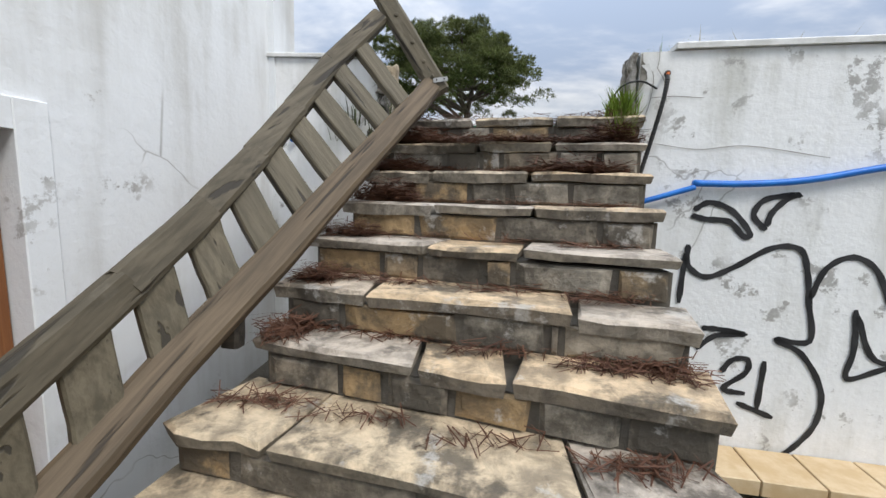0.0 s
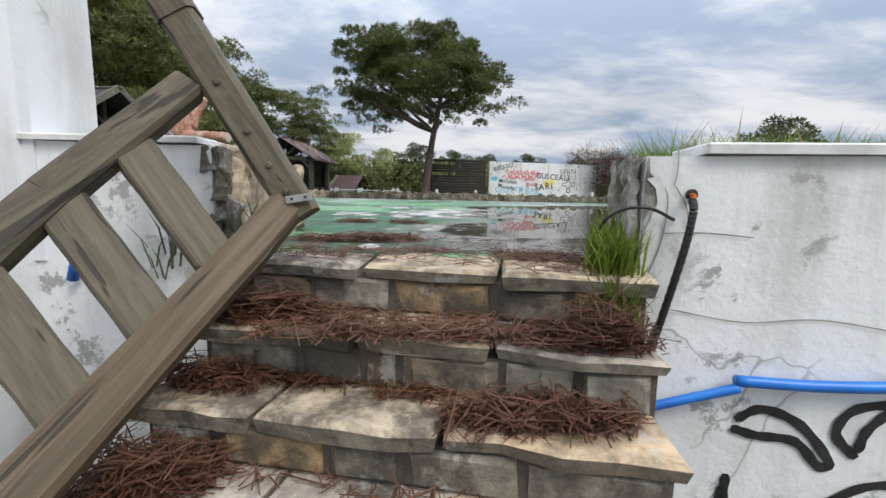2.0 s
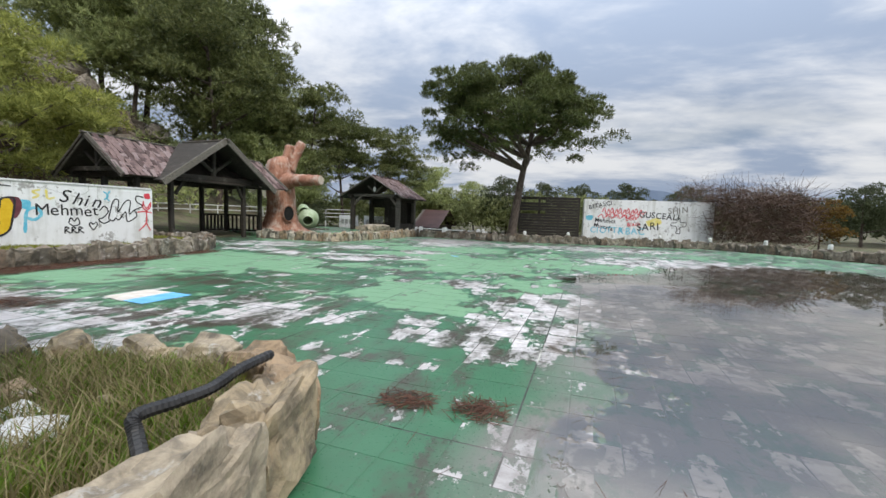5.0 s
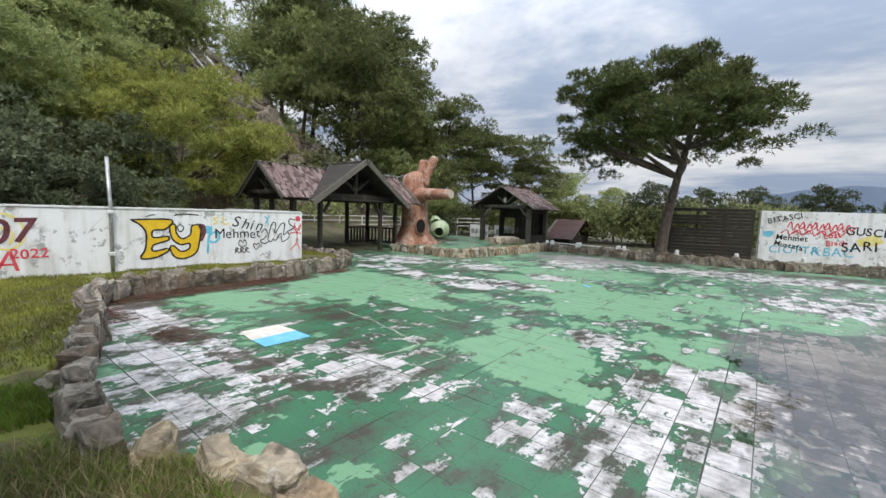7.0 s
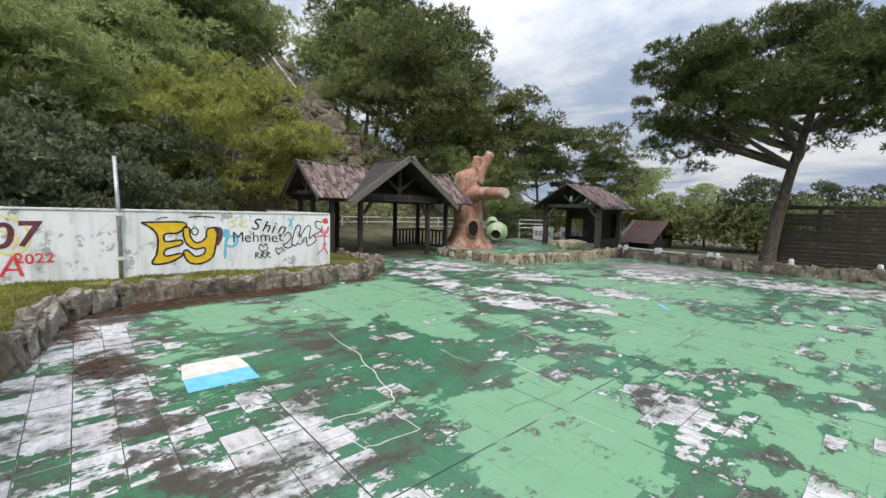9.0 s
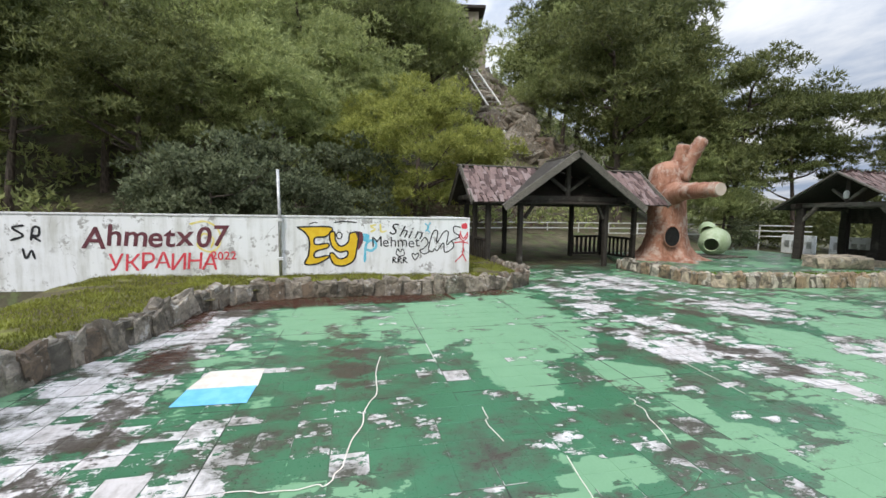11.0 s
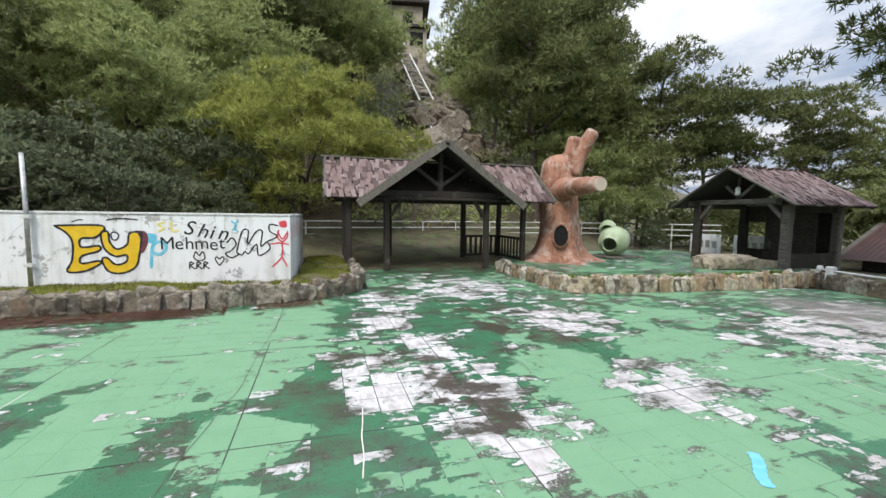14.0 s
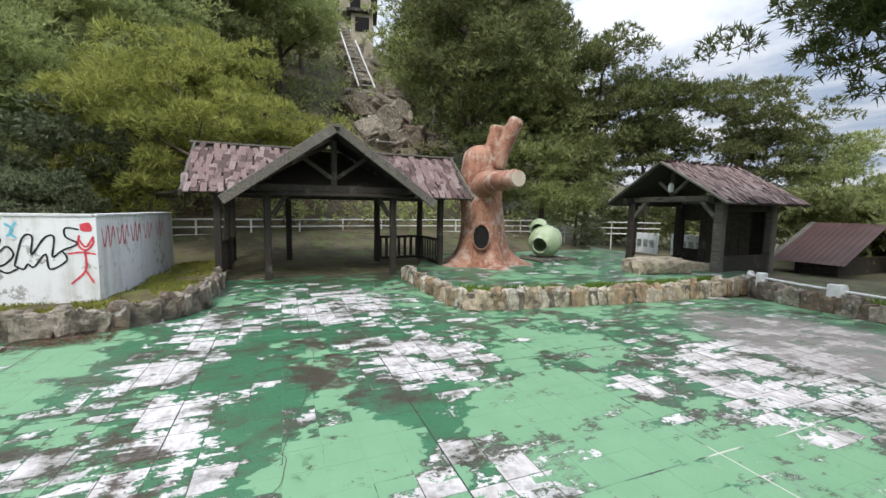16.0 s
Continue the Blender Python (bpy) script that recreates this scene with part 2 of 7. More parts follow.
@material("puddle_water")
def M_WATER(n):
    p = n.place()
    out = None
    for x, y, rx, ry in ((4.6, 8.2, 3.9, 4.6), (6.8, 11.2, 4.6, 5.0), (1.9, 5.2, 1.25, 1.5), (3.3, 6.4, 2.3, 2.6), (2.9, 10.4, 1.9, 2.6)):
        d = n.vmath("LENGTH", n.vmath("MULTIPLY", n.vmath("SUBTRACT", p, (x, y, 0)), (1 / rx, 1 / ry, 0)))
        v = n.math("SUBTRACT", 1.0, d, clamp=True)
        out = v if out is None else n.math("MAXIMUM", out, v)
    v = n.math("ADD", n.math("MULTIPLY", n.noise(n.mapping(p, (1, 1, 1)), 0.8, 7.0, 0.7, 0.5), 1.15), n.math("MULTIPLY", out, 1.4))
    # bare flakes of tile stand clear of the water near its shore
    flakes = n.math("MULTIPLY", n.step(n.noise(n.mapping(p, (1.5, 1, 1), GRID), 4.5, 6.0, 0.7), 0.55, 0.60), n.step(out, 0.15, 0.6, 0.5, 0.0))
    v = n.math("SUBTRACT", v, flakes)
    mask = n.step(v, 0.72, 0.84)
    t = n.t
    clear = t.nodes.new("ShaderNodeBsdfTransparent")
    clear.inputs[0].default_value = (0.97, 0.965, 0.95, 1)
    dry = t.nodes.new("ShaderNodeBsdfTransparent")
    gloss = t.nodes.new("ShaderNodeBsdfGlossy")
    gloss.inputs["Roughness"].default_value = 0.004
    t.links.new(n.bump(n.noise(p, 4.0, 2.0), 0.01, 0.01), gloss.inputs["Normal"])
    fr = t.nodes.new("ShaderNodeFresnel")
    fr.inputs[0].default_value = 3.3
    a, b, o = t.nodes.new("ShaderNodeMixShader"), t.nodes.new("ShaderNodeMixShader"), t.nodes.new("ShaderNodeOutputMaterial")
    t.links.new(fr.outputs[0], a.inputs[0])
    t.links.new(clear.outputs[0], a.inputs[1])
    t.links.new(gloss.outputs[0], a.inputs[2])
    t.links.new(mask, b.inputs[0])
    t.links.new(dry.outputs[0], b.inputs[1])
    t.links.new(a.outputs[0], b.inputs[2])
    t.links.new(b.outputs[0], o.inputs[0])


def plaster(name, base, dark, amount):
    @material(name)
    def m(n):
        p = n.place()
        big = n.noise(p, 0.9, 6.0, 0.65, 0.3)
        streak = n.noise(n.mapping(p, (3.2, 3.2, 0.35)), 1.6, 5.0, 0.6)
        spot = n.noise(p, 4.5, 7.0, 0.72)
        v = n.math("ADD", n.math("MULTIPLY", big, 0.5), n.math("MULTIPLY", streak, 0.5))
        col = n.mix(n.step(v, 0.46, 0.68, 0.0, amount), base, dark)
        col = n.mix(n.math("MULTIPLY", n.step(spot, 0.55, 0.60, 0.0, 0.9), n.step(n.noise(n.vmath("ADD", p, (5.3, 0.7, 2.2)), 1.5, 3.0, 0.6), 0.66 - 0.7 * (amount - 0.6), 0.78 - 0.7 * (amount - 0.6))), col, n.mix(n.noise(p, 30.0, 4.0, 0.7), (0.20, 0.195, 0.18), (0.46, 0.45, 0.43)))
        edge = n.voronoi(n.vmath("ADD", p, n.vmath("SCALE", n.noise(p, 2.5, 3.0), 0.35)), 0.75, "DISTANCE_TO_EDGE")
        crack = n.math("MULTIPLY", n.step(edge, 0.0, 0.005, 0.6, 0.0), n.step(n.noise(p, 1.1, 2.0), 0.5, 0.58))
        col = n.mix(crack, col, (0.2, 0.19, 0.17))
        n.surface(col, 0.75, n.bump(n.math("ADD", n.noise(p, 26.0, 5.0), n.math("MULTIPLY", spot, 1.6)), 0.35, 0.01))
    return m


M_WHITE = plaster("stained_white_paint", (0.78, 0.79, 0.79), (0.50, 0.50, 0.46), 0.92)
M_WHITE_CLEAN = plaster("white_wall_paint", (0.72, 0.74, 0.755), (0.46, 0.455, 0.43), 0.74)


def stone(name, cols, rough=0.8, scale=1.0, dirty=0.55):
    @material(name)
    def m(n):
        p = n.place()
        r = n.rand()
        a = n.mix(n.step(r, 0.25, 0.45), cols[0], cols[1])
        a = n.mix(n.step(r, 0.68, 0.80), a, cols[2])
        v = n.noise(p, 7.0 * scale, 7.0, 0.7, 0.4)
        col = n.mix(n.step(v, 0.34, 0.66), n.mix(0.62, a, (0.05, 0.045, 0.038)), a)
        col = n.mix(n.step(n.noise(p, 3.0, 6.0, 0.7), dirty, dirty + 0.12, 0.0, 0.85), col, (0.075, 0.065, 0.05))
        col = n.mix(n.step(n.noise(n.vmath("ADD", p, (3, 7, 1)), 5.0, 6.0, 0.7), 0.58, 0.66, 0.0, 0.6), col, (0.52, 0.50, 0.46))
        h = n.math("ADD", n.noise(p, 16.0 * scale, 8.0, 0.7), n.math("MULTIPLY", n.voronoi(p, 22.0), 0.5))
        n.surface(col, rough, n.bump(h, 0.7, 0.018))
    return m


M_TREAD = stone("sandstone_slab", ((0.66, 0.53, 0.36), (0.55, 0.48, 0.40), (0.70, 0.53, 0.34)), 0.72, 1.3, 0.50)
M_EDGE = stone("dark_slab_edge", ((0.26, 0.225, 0.17), (0.34, 0.30, 0.24), (0.22, 0.185, 0.14)), 0.85, 1.6, 0.52)
M_RISER = stone("riser_stone", ((0.25, 0.215, 0.165), (0.40, 0.275, 0.14), (0.33, 0.295, 0.235)), 0.8, 1.3, 0.46)
M_PEEL = stone("broken_render", ((0.30, 0.285, 0.25), (0.42, 0.40, 0.37), (0.24, 0.21, 0.17)), 0.9, 1.6, 0.48)
M_ROCK = stone("kerb_rock", ((0.24, 0.20, 0.15), (0.36, 0.31, 0.245), (0.20, 0.145, 0.10)), 0.85, 1.3, 0.5)
M_TAN_ROCK = stone("tan_boulder", ((0.42, 0.33, 0.21), (0.47, 0.39, 0.28), (0.38, 0.27, 0.165)), 0.85, 1.1, 0.53)
M_PALE_ROCK = stone("pale_kerb_rock", ((0.47, 0.39, 0.27), (0.55, 0.49, 0.39), (0.36, 0.26, 0.16)), 0.85, 1.2, 0.52)


@material("dark_mortar")
def M_MORTAR(n):
    p = n.place()
    n.surface(n.mix(n.noise(p, 6.0, 6.0, 0.7), (0.055, 0.048, 0.038), (0.17, 0.15, 0.12)), 0.9, n.bump(n.noise(p, 40.0, 6.0, 0.7), 0.8, 0.012))


def wood(name, a, b, along=(1, 0, 0), rough=0.75):
    """Weathered timber with its grain and splits running one way."""
    @material(name)
    def m(n):
        p = n.local()
        d = tuple(Vector(along).normalized())
        q = n.vmath("SUBTRACT", n.vmath("SCALE", p, 14.0), n.vmath("SCALE", d, n.math("MULTIPLY", n.vmath("DOT_PRODUCT", p, d), 13.3)))
        g = n.noise(q, 3.0, 6.0, 0.65, 0.3)
        split = n.step(n.noise(n.vmath("ADD", q, (3.1, 7.7, 1.9)), 1.6, 3.0, 0.5), 0.62, 0.66)
        w = n.noise(n.place(), 2.4, 6.0, 0.7)
        col = n.mix(n.step(g, 0.3, 0.7), a, b)
        col = n.mix(n.step(w, 0.55, 0.72, 0.0, 0.6), col, n.mix(0.5, b, (0.35, 0.33, 0.28)))
        col = n.mix(n.step(n.rand(), 0.0, 1.0, 0.0, 0.35), col, a)
        col = n.mix(n.math("MULTIPLY", split, 0.8), col, (0.02, 0.017, 0.013))
        n.surface(col, rough, n.bump(n.math("SUBTRACT", g, n.math("MULTIPLY", split, 1.2)), 0.6, 0.006))
    return m


M_RAIL = wood("weathered_olive_wood", (0.07, 0.06, 0.04), (0.14, 0.118, 0.08), (-0.6, 0.15, 0.8))
M_RAIL_LONG = wood("weathered_olive_rail", (0.055, 0.046, 0.03), (0.12, 0.10, 0.068), (0.31, 0.74, 0.6))
M_RAIL_RAW = wood("bare_brown_wood", (0.07, 0.052, 0.033), (0.175, 0.128, 0.08), (0.31, 0.74, 0.6))
M_DARKWOOD = wood("dark_stained_wood", (0.016, 0.0135, 0.010), (0.062, 0.051, 0.04))
M_GREYWOOD = wood("grey_weathered_wood", (0.075, 0.068, 0.056), (0.20, 0.18, 0.148))
M_DOOR = wood("orange_brown_door_wood", (0.16, 0.06, 0.02), (0.30, 0.13, 0.05), (0, 0, 1), 0.45)


@material("weathered_shingle")
def M_SHINGLE(n):
    r = n.math("FRACT", n.math("ADD", n.rand(), n.island()))
    p = n.place()
    a = n.mix(n.step(r, 0.2, 0.5), (0.09, 0.052, 0.046), (0.235, 0.155, 0.14))
    a = n.mix(n.step(r, 0.75, 0.95), a, (0.30, 0.225, 0.21))
    g = n.noise(n.mapping(p, (9, 9, 2)), 3.0, 5.0, 0.7)
    n.surface(n.mix(n.step(g, 0.35, 0.65, 0.0, 0.5), a, (0.05, 0.042, 0.04)), 0.8, n.bump(g, 0.6, 0.008))


@material("red_brown_concrete_bark")
def M_STUMP(n):
    p = n.place()
    v = n.noise(n.mapping(p, (1, 1, 0.45)), 3.2, 7.0, 0.7, 0.5)
    col = n.mix(n.step(v, 0.36, 0.66), (0.23, 0.095, 0.055), (0.44, 0.235, 0.16))
    col = n.mix(n.step(n.noise(p, 2.0, 6.0, 0.7), 0.48, 0.62, 0.0, 0.8), col, (0.50, 0.40, 0.33))
    n.surface(col, 0.85, n.bump(n.math("ADD", v, n.noise(n.mapping(p, (1, 1, 0.3)), 14.0, 6.0)), 0.9, 0.04))


@material("pale_cut_wood_concrete")
def M_CUT(n):
    p = n.place()
    n.surface(n.mix(n.noise(p, 6.0, 5.0), (0.40, 0.32, 0.25), (0.58, 0.50, 0.42)), 0.85, n.bump(n.noise(p, 20.0), 0.5, 0.01))


def foliage(name, a, b, trans=0.45, tuft=3.2):
    @material(name)
    def m(n):
        p = n.place()
        f = n.math("ADD", n.math("MULTIPLY", n.island(), 0.30), n.math("MULTIPLY", n.noise(p, 0.7, 3.0), 0.45))
        f = n.math("ADD", f, n.math("MULTIPLY", n.noise(p, tuft, 2.0, 0.6), 0.55))
        col = n.mix(n.step(f, 0.42, 0.88), a, b)
        col = n.mix(n.step(n.rand(), 0.0, 1.0, 0.0, 0.25), col, a)
        n.surface(col, 0.6, spec=0.25, trans=trans)
    return m


M_PINE = foliage("pine_needles", (0.055, 0.07, 0.024), (0.19, 0.215, 0.07), 0.25)
M_PINE_MID = foliage("mid_pine_needles", (0.075, 0.09, 0.035), (0.25, 0.27, 0.095), 0.3)
M_PINE_LIGHT = foliage("light_pine_needles", (0.17, 0.19, 0.045), (0.46, 0.47, 0.13))
M_PINE_DARK = foliage("dark_pine_needles", (0.13, 0.15, 0.06), (0.35, 0.37, 0.155))
M_PINE_HILL = foliage("hillside_pine_needles", (0.22, 0.26, 0.11), (0.50, 0.54, 0.22))
M_LAUREL = foliage("laurel_leaves", (0.06, 0.075, 0.04), (0.27, 0.30, 0.17))
M_OLIVE = foliage("grey_green_leaves", (0.05, 0.062, 0.03), (0.13, 0.15, 0.075))
M_ORANGE = foliage("autumn_leaves", (0.12, 0.07, 0.02), (0.30, 0.19, 0.05))
M_GRASS = foliage("fresh_grass", (0.09, 0.135, 0.018), (0.22, 0.34, 0.05), 0.35)
M_MOSSGRASS = foliage("mossy_grass", (0.11, 0.115, 0.022), (0.30, 0.315, 0.06), 0.3)
M_DRYGRASS = foliage("dry_grass", (0.16, 0.13, 0.06), (0.34, 0.29, 0.15), 0.3)
M_NEEDLE = foliage("fallen_pine_needles", (0.07, 0.03, 0.018), (0.17, 0.085, 0.052), 0.1)
M_TWIG = foliage("bare_twigs", (0.09, 0.055, 0.04), (0.21, 0.145, 0.11), 0.05)


@material("pine_bark")
def M_BARK(n):
    p = n.place()
    v = n.voronoi(n.mapping(p, (5, 5, 1.6)), 3.0)
    n.surface(n.mix(v, (0.045, 0.033, 0.026), (0.16, 0.125, 0.10)), 0.9, n.bump(v, 0.9, 0.03))


@material("turf_ground")
def M_TURF(n):
    p = n.place()
    v = n.noise(p, 1.6, 7.0, 0.7)
    col = n.mix(n.step(v, 0.42, 0.6), (0.085, 0.068, 0.034), (0.17, 0.18, 0.035))
    n.surface(col, 0.95, n.bump(n.noise(p, 18.0, 6.0), 0.8, 0.03))


@material("hillside_soil")
def M_SOIL(n):
    p = n.place()
    v = n.noise(p, 0.5, 8.0, 0.7)
    col = n.mix(n.step(v, 0.4, 0.6), (0.07, 0.063, 0.036), (0.14, 0.12, 0.075))
    col = n.mix(n.step(n.noise(p, 1.7, 6.0), 0.52, 0.62, 0.0, 0.7), col, (0.11, 0.14, 0.05))
    n.surface(col, 0.95, n.bump(n.noise(p, 4.0, 6.0), 0.8, 0.15))


def plain(name, a, b, rough, metal=0.0, scale=8.0):
    @material(name)
    def m(n):
        p = n.place()
        v = n.noise(p, scale, 6.0, 0.65)
        n.surface(n.mix(n.step(v, 0.35, 0.68), a, b), rough, n.bump(v, 0.25, 0.004), metal)
    return m


M_BLUE = plain("blue_plastic_pipe", (0.012, 0.13, 0.50), (0.02, 0.19, 0.62), 0.4)
M_BLACKPLASTIC = plain("black_corrugated_plastic", (0.012, 0.012, 0.012), (0.035, 0.034, 0.033), 0.5)
M_ORANGEPLASTIC = plain("orange_plastic_socket", (0.55, 0.12, 0.02), (0.65, 0.19, 0.05), 0.5)
M_METAL = plain("galvanised_metal", (0.35, 0.35, 0.34), (0.55, 0.55, 0.54), 0.45, 0.7)
M_WHITEMETAL = plain("white_painted_pipe", (0.55, 0.55, 0.53), (0.75, 0.75, 0.73), 0.5)
M_COPING = plain("white_marble_coping", (0.55, 0.55, 0.53), (0.72, 0.72, 0.71), 0.6)
M_CONCRETE = plain("rough_concrete", (0.20, 0.19, 0.17), (0.36, 0.35, 0.32), 0.9)
M_BEIGETILE = plain("beige_ceramic_tile", (0.50, 0.36, 0.20), (0.60, 0.47, 0.30), 0.5)
M_SPRAY = plain("black_spray_paint", (0.012, 0.012, 0.014), (0.03, 0.03, 0.032), 0.6)
M_PURPLE = plain("dark_red_spray_paint", (0.10, 0.025, 0.035), (0.16, 0.05, 0.06), 0.6)
M_RED = plain("red_spray_paint", (0.60, 0.04, 0.06), (0.70, 0.10, 0.12), 0.6)
M_YELLOW = plain("yellow_spray_paint", (0.68, 0.42, 0.01), (0.76, 0.52, 0.03), 0.6)
M_PALEYELLOW = plain("pale_yellow_spray_paint", (0.72, 0.62, 0.15), (0.78, 0.70, 0.35), 0.6)
M_CYAN = plain("cyan_spray_paint", (0.10, 0.45, 0.62), (0.25, 0.60, 0.72), 0.6)
M_BLUEPAINT = plain("sky_blue_floor_paint", (0.13, 0.45, 0.78), (0.20, 0.55, 0.85), 0.4)
M_CREAMPAINT = plain("cream_floor_paint", (0.62, 0.55, 0.47), (0.74, 0.69, 0.62), 0.5)
M_BROWNROOF = plain("brown_sheet_roof", (0.055, 0.026, 0.022), (0.085, 0.042, 0.036), 0.6, 0.0, 2.0)
M_PALEGREEN = plain("pale_green_fibreglass", (0.30, 0.38, 0.22), (0.46, 0.52, 0.36), 0.5, 0.0, 3.0)
M_HOUSE = plain("weathered_house_plaster", (0.30, 0.26, 0.20), (0.45, 0.40, 0.32), 0.85, 0.0, 1.0)
# near-black colour stands for the shade inside hollows, windows and openings
M_BLACKVOID = plain("painted_dark_interior", (0.006, 0.006, 0.006), (0.015, 0.014, 0.013), 0.9)
M_BLUEHILL = plain("far_blue_ridge", (0.17, 0.22, 0.30), (0.20, 0.25, 0.33), 1.0, 0.0, 0.01)

M_KERBMORTAR = stone("kerb_mortar", ((0.20, 0.18, 0.145), (0.25, 0.225, 0.185), (0.16, 0.14, 0.11)), 0.9, 1.4, 0.5)

# ---- ways of building ----
rng = np.random.default_rng(7)


def mesh_of(name, verts, faces, mat, smooth=False):
    me = bpy.data.meshes.new(name)
    me.from_pydata([tuple(map(float, v)) for v in verts], [], [tuple(map(int, f)) for f in faces])
    me.materials.append(mat)
    me.polygons.foreach_set("use_smooth", [bool(smooth)] * len(me.polygons))
    me.update()
    return me


def fast_mesh(name, verts, tris, mat, n=3):
    """A mesh of triangles or quads out of arrays."""
    me = bpy.data.meshes.new(name)
    v, f = np.asarray(verts, float), np.asarray(tris, np.int32)
    me.vertices.add(len(v))
    me.vertices.foreach_set("co", v.ravel())
    me.loops.add(f.size)
    me.loops.foreach_set("vertex_index", f.ravel())
    me.polygons.add(len(f))
    me.polygons.foreach_set("loop_start", np.arange(0, f.size, n, dtype=np.int32))
    me.polygons.foreach_set("loop_total", np.full(len(f), n, np.int32))
    me.materials.append(mat)
    me.polygons.foreach_set("use_smooth", [False] * len(f))
    me.update(calc_edges=True)
    me.validate()
    return me


def under(ob, parent, label=""):
    ob.parent = parent
    if label:
        ob["label"] = label
    return ob


def keep(ob, parent):
    """Hang ob under parent where it stands."""
    ob.parent = parent
    ob.matrix_parent_inverse = parent.matrix_world.inverted()
    return ob


class Geo:
    """Gathers pieces into one mesh."""

    def __init__(self):
        self.v, self.f = [], []

    def add(self, verts, faces):
        o = len(self.v)
        self.v.extend(tuple(p) for p in verts)
        self.f.extend(tuple(i + o for i in f) for f in faces)
        return self

    def box(self, lo, hi, m=None, c=0.0):
        x0, y0, z0 = lo
        x1, y1, z1 = hi
        if c:
            ring = [(x0 + c, y0), (x1 - c, y0), (x1, y0 + c), (x1, y1 - c), (x1 - c, y1), (x0 + c, y1), (x0, y1 - c), (x0, y0 + c)]
            vs = [(x, y, z) for z in (z0, z1 - c) for x, y in ring]
            k = [(min(max(x, x0 + c), x1 - c), min(max(y, y0 + c), y1 - c), z1) for x, y in ring]
            vs += k
            fs = [tuple(range(7, -1, -1)), tuple(range(16, 24))]
            for r in (0, 8):
                fs += [(r + i, r + (i + 1) % 8, r + 8 + (i + 1) % 8, r + 8 + i) for i in range(8)]
        else:
            vs = [(x, y, z) for z in (z0, z1) for x, y in ((x0, y0), (x1, y0), (x1, y1), (x0, y1))]
            fs = [(3, 2, 1, 0), (4, 5, 6, 7), (0, 1, 5, 4), (1, 2, 6, 5), (2, 3, 7, 6), (3, 0, 4, 7)]
        if m is not None:
            vs = [m @ Vector(v) for v in vs]
        return self.add(vs, fs)

    def beam(self, a, b, w, h, up=(0, 0, 1), segs=4, jit=0.002, taper=1.0):
        """A worn beam with chamfered edges from a to b."""
        a, b = Vector(a), Vector(b)
        d = (b - a).normalized()
        s = d.cross(Vector(up))
        s = s.normalized() if s.length > 1e-4 else Vector((1, 0, 0))
        u = s.cross(d)
        c = min(w, h) * 0.16
        prof = [(-w / 2 + c, -h / 2), (w / 2 - c, -h / 2), (w / 2, -h / 2 + c), (w / 2, h / 2 - c), (w / 2 - c, h / 2), (-w / 2 + c, h / 2), (-w / 2, h / 2 - c), (-w / 2, -h / 2 + c)]
        vs = []
        for i in range(segs + 1):
            f = i / segs
            k = 1 + (taper - 1) * f
            o = rng.normal(0, jit, 2)
            vs += [a.lerp(b, f) + s * (x * k + o[0]) + u * (y * k + o[1]) for x, y in prof]
        fs = [tuple(range(7, -1, -1)), tuple(range(segs * 8, segs * 8 + 8))]
        for r in range(segs):
            fs += [(r * 8 + i, r * 8 + (i + 1) % 8, r * 8 + 8 + (i + 1) % 8, r * 8 + 8 + i) for i in range(8)]
        return self.add(vs, fs)

    def tube(self, pts, r, sides=8, ridged=False):
        pts = [Vector(p) for p in pts]
        vs, up = [], Vector((0.1, 0.2, 1)).normalized()
        for i, p in enumerate(pts):
            d = (pts[min(i + 1, len(pts) - 1)] - pts[max(i - 1, 0)]).normalized()
            s = d.cross(up)
            s = s.normalized() if s.length > 1e-3 else Vector((1, 0, 0))
            u = s.cross(d)
            rr = r[i] if isinstance(r, (list, tuple)) else r * (1 + (0.12 if ridged and i % 2 else 0))
            vs += [p + (s * math.cos(k * math.tau / sides) + u * math.sin(k * math.tau / sides)) * rr for k in range(sides)]
        n = len(pts)
        fs = [tuple(range(sides - 1, -1, -1)), tuple(range((n - 1) * sides, n * sides))]
        for j in range(n - 1):
            fs += [(j * sides + k, j * sides + (k + 1) % sides, (j + 1) * sides + (k + 1) % sides, (j + 1) * sides + k) for k in range(sides)]
        return self.add(vs, fs)

    def mesh(self, name, mat, smooth=False):
        return mesh_of(name, self.v, self.f, mat, smooth)

    def ob(self, name, mat, parent=None, label="", smooth=False):
        o = new(name, self.mesh(name, mat, smooth))
        return under(o, parent, label) if parent is not None else o


def empty(name, m=None):
    o = new(name)
    if m is not None:
        o.matrix_world = m
    return o


def curve_points(pts, n=8):
    """A smooth line through a few points."""
    pts = [Vector(p) for p in pts]
    ext = [2 * pts[0] - pts[1], *pts, 2 * pts[-1] - pts[-2]]
    out = []
    for i in range(1, len(ext) - 2):
        a, b, c, d = ext[i - 1:i + 3]
        for k in range(n):
            t = k / n
            out.append(0.5 * (2 * b + (c - a) * t + (2 * a - 5 * b + 4 * c - d) * t * t + (3 * b - a - 3 * c + d) * t ** 3))
    return out + [pts[-1]]


def along(pts, step):
    """Places at even steps along a line, with the direction there."""
    line = curve_points(pts, 24)
    out, left = [], 0.0
    for a, b in zip(line, line[1:]):
        d = (b - a).length
        while left < d:
            out.append((a.lerp(b, left / d), (b - a).normalized()))
            left += step() if callable(step) else step
        left -= d
    return out


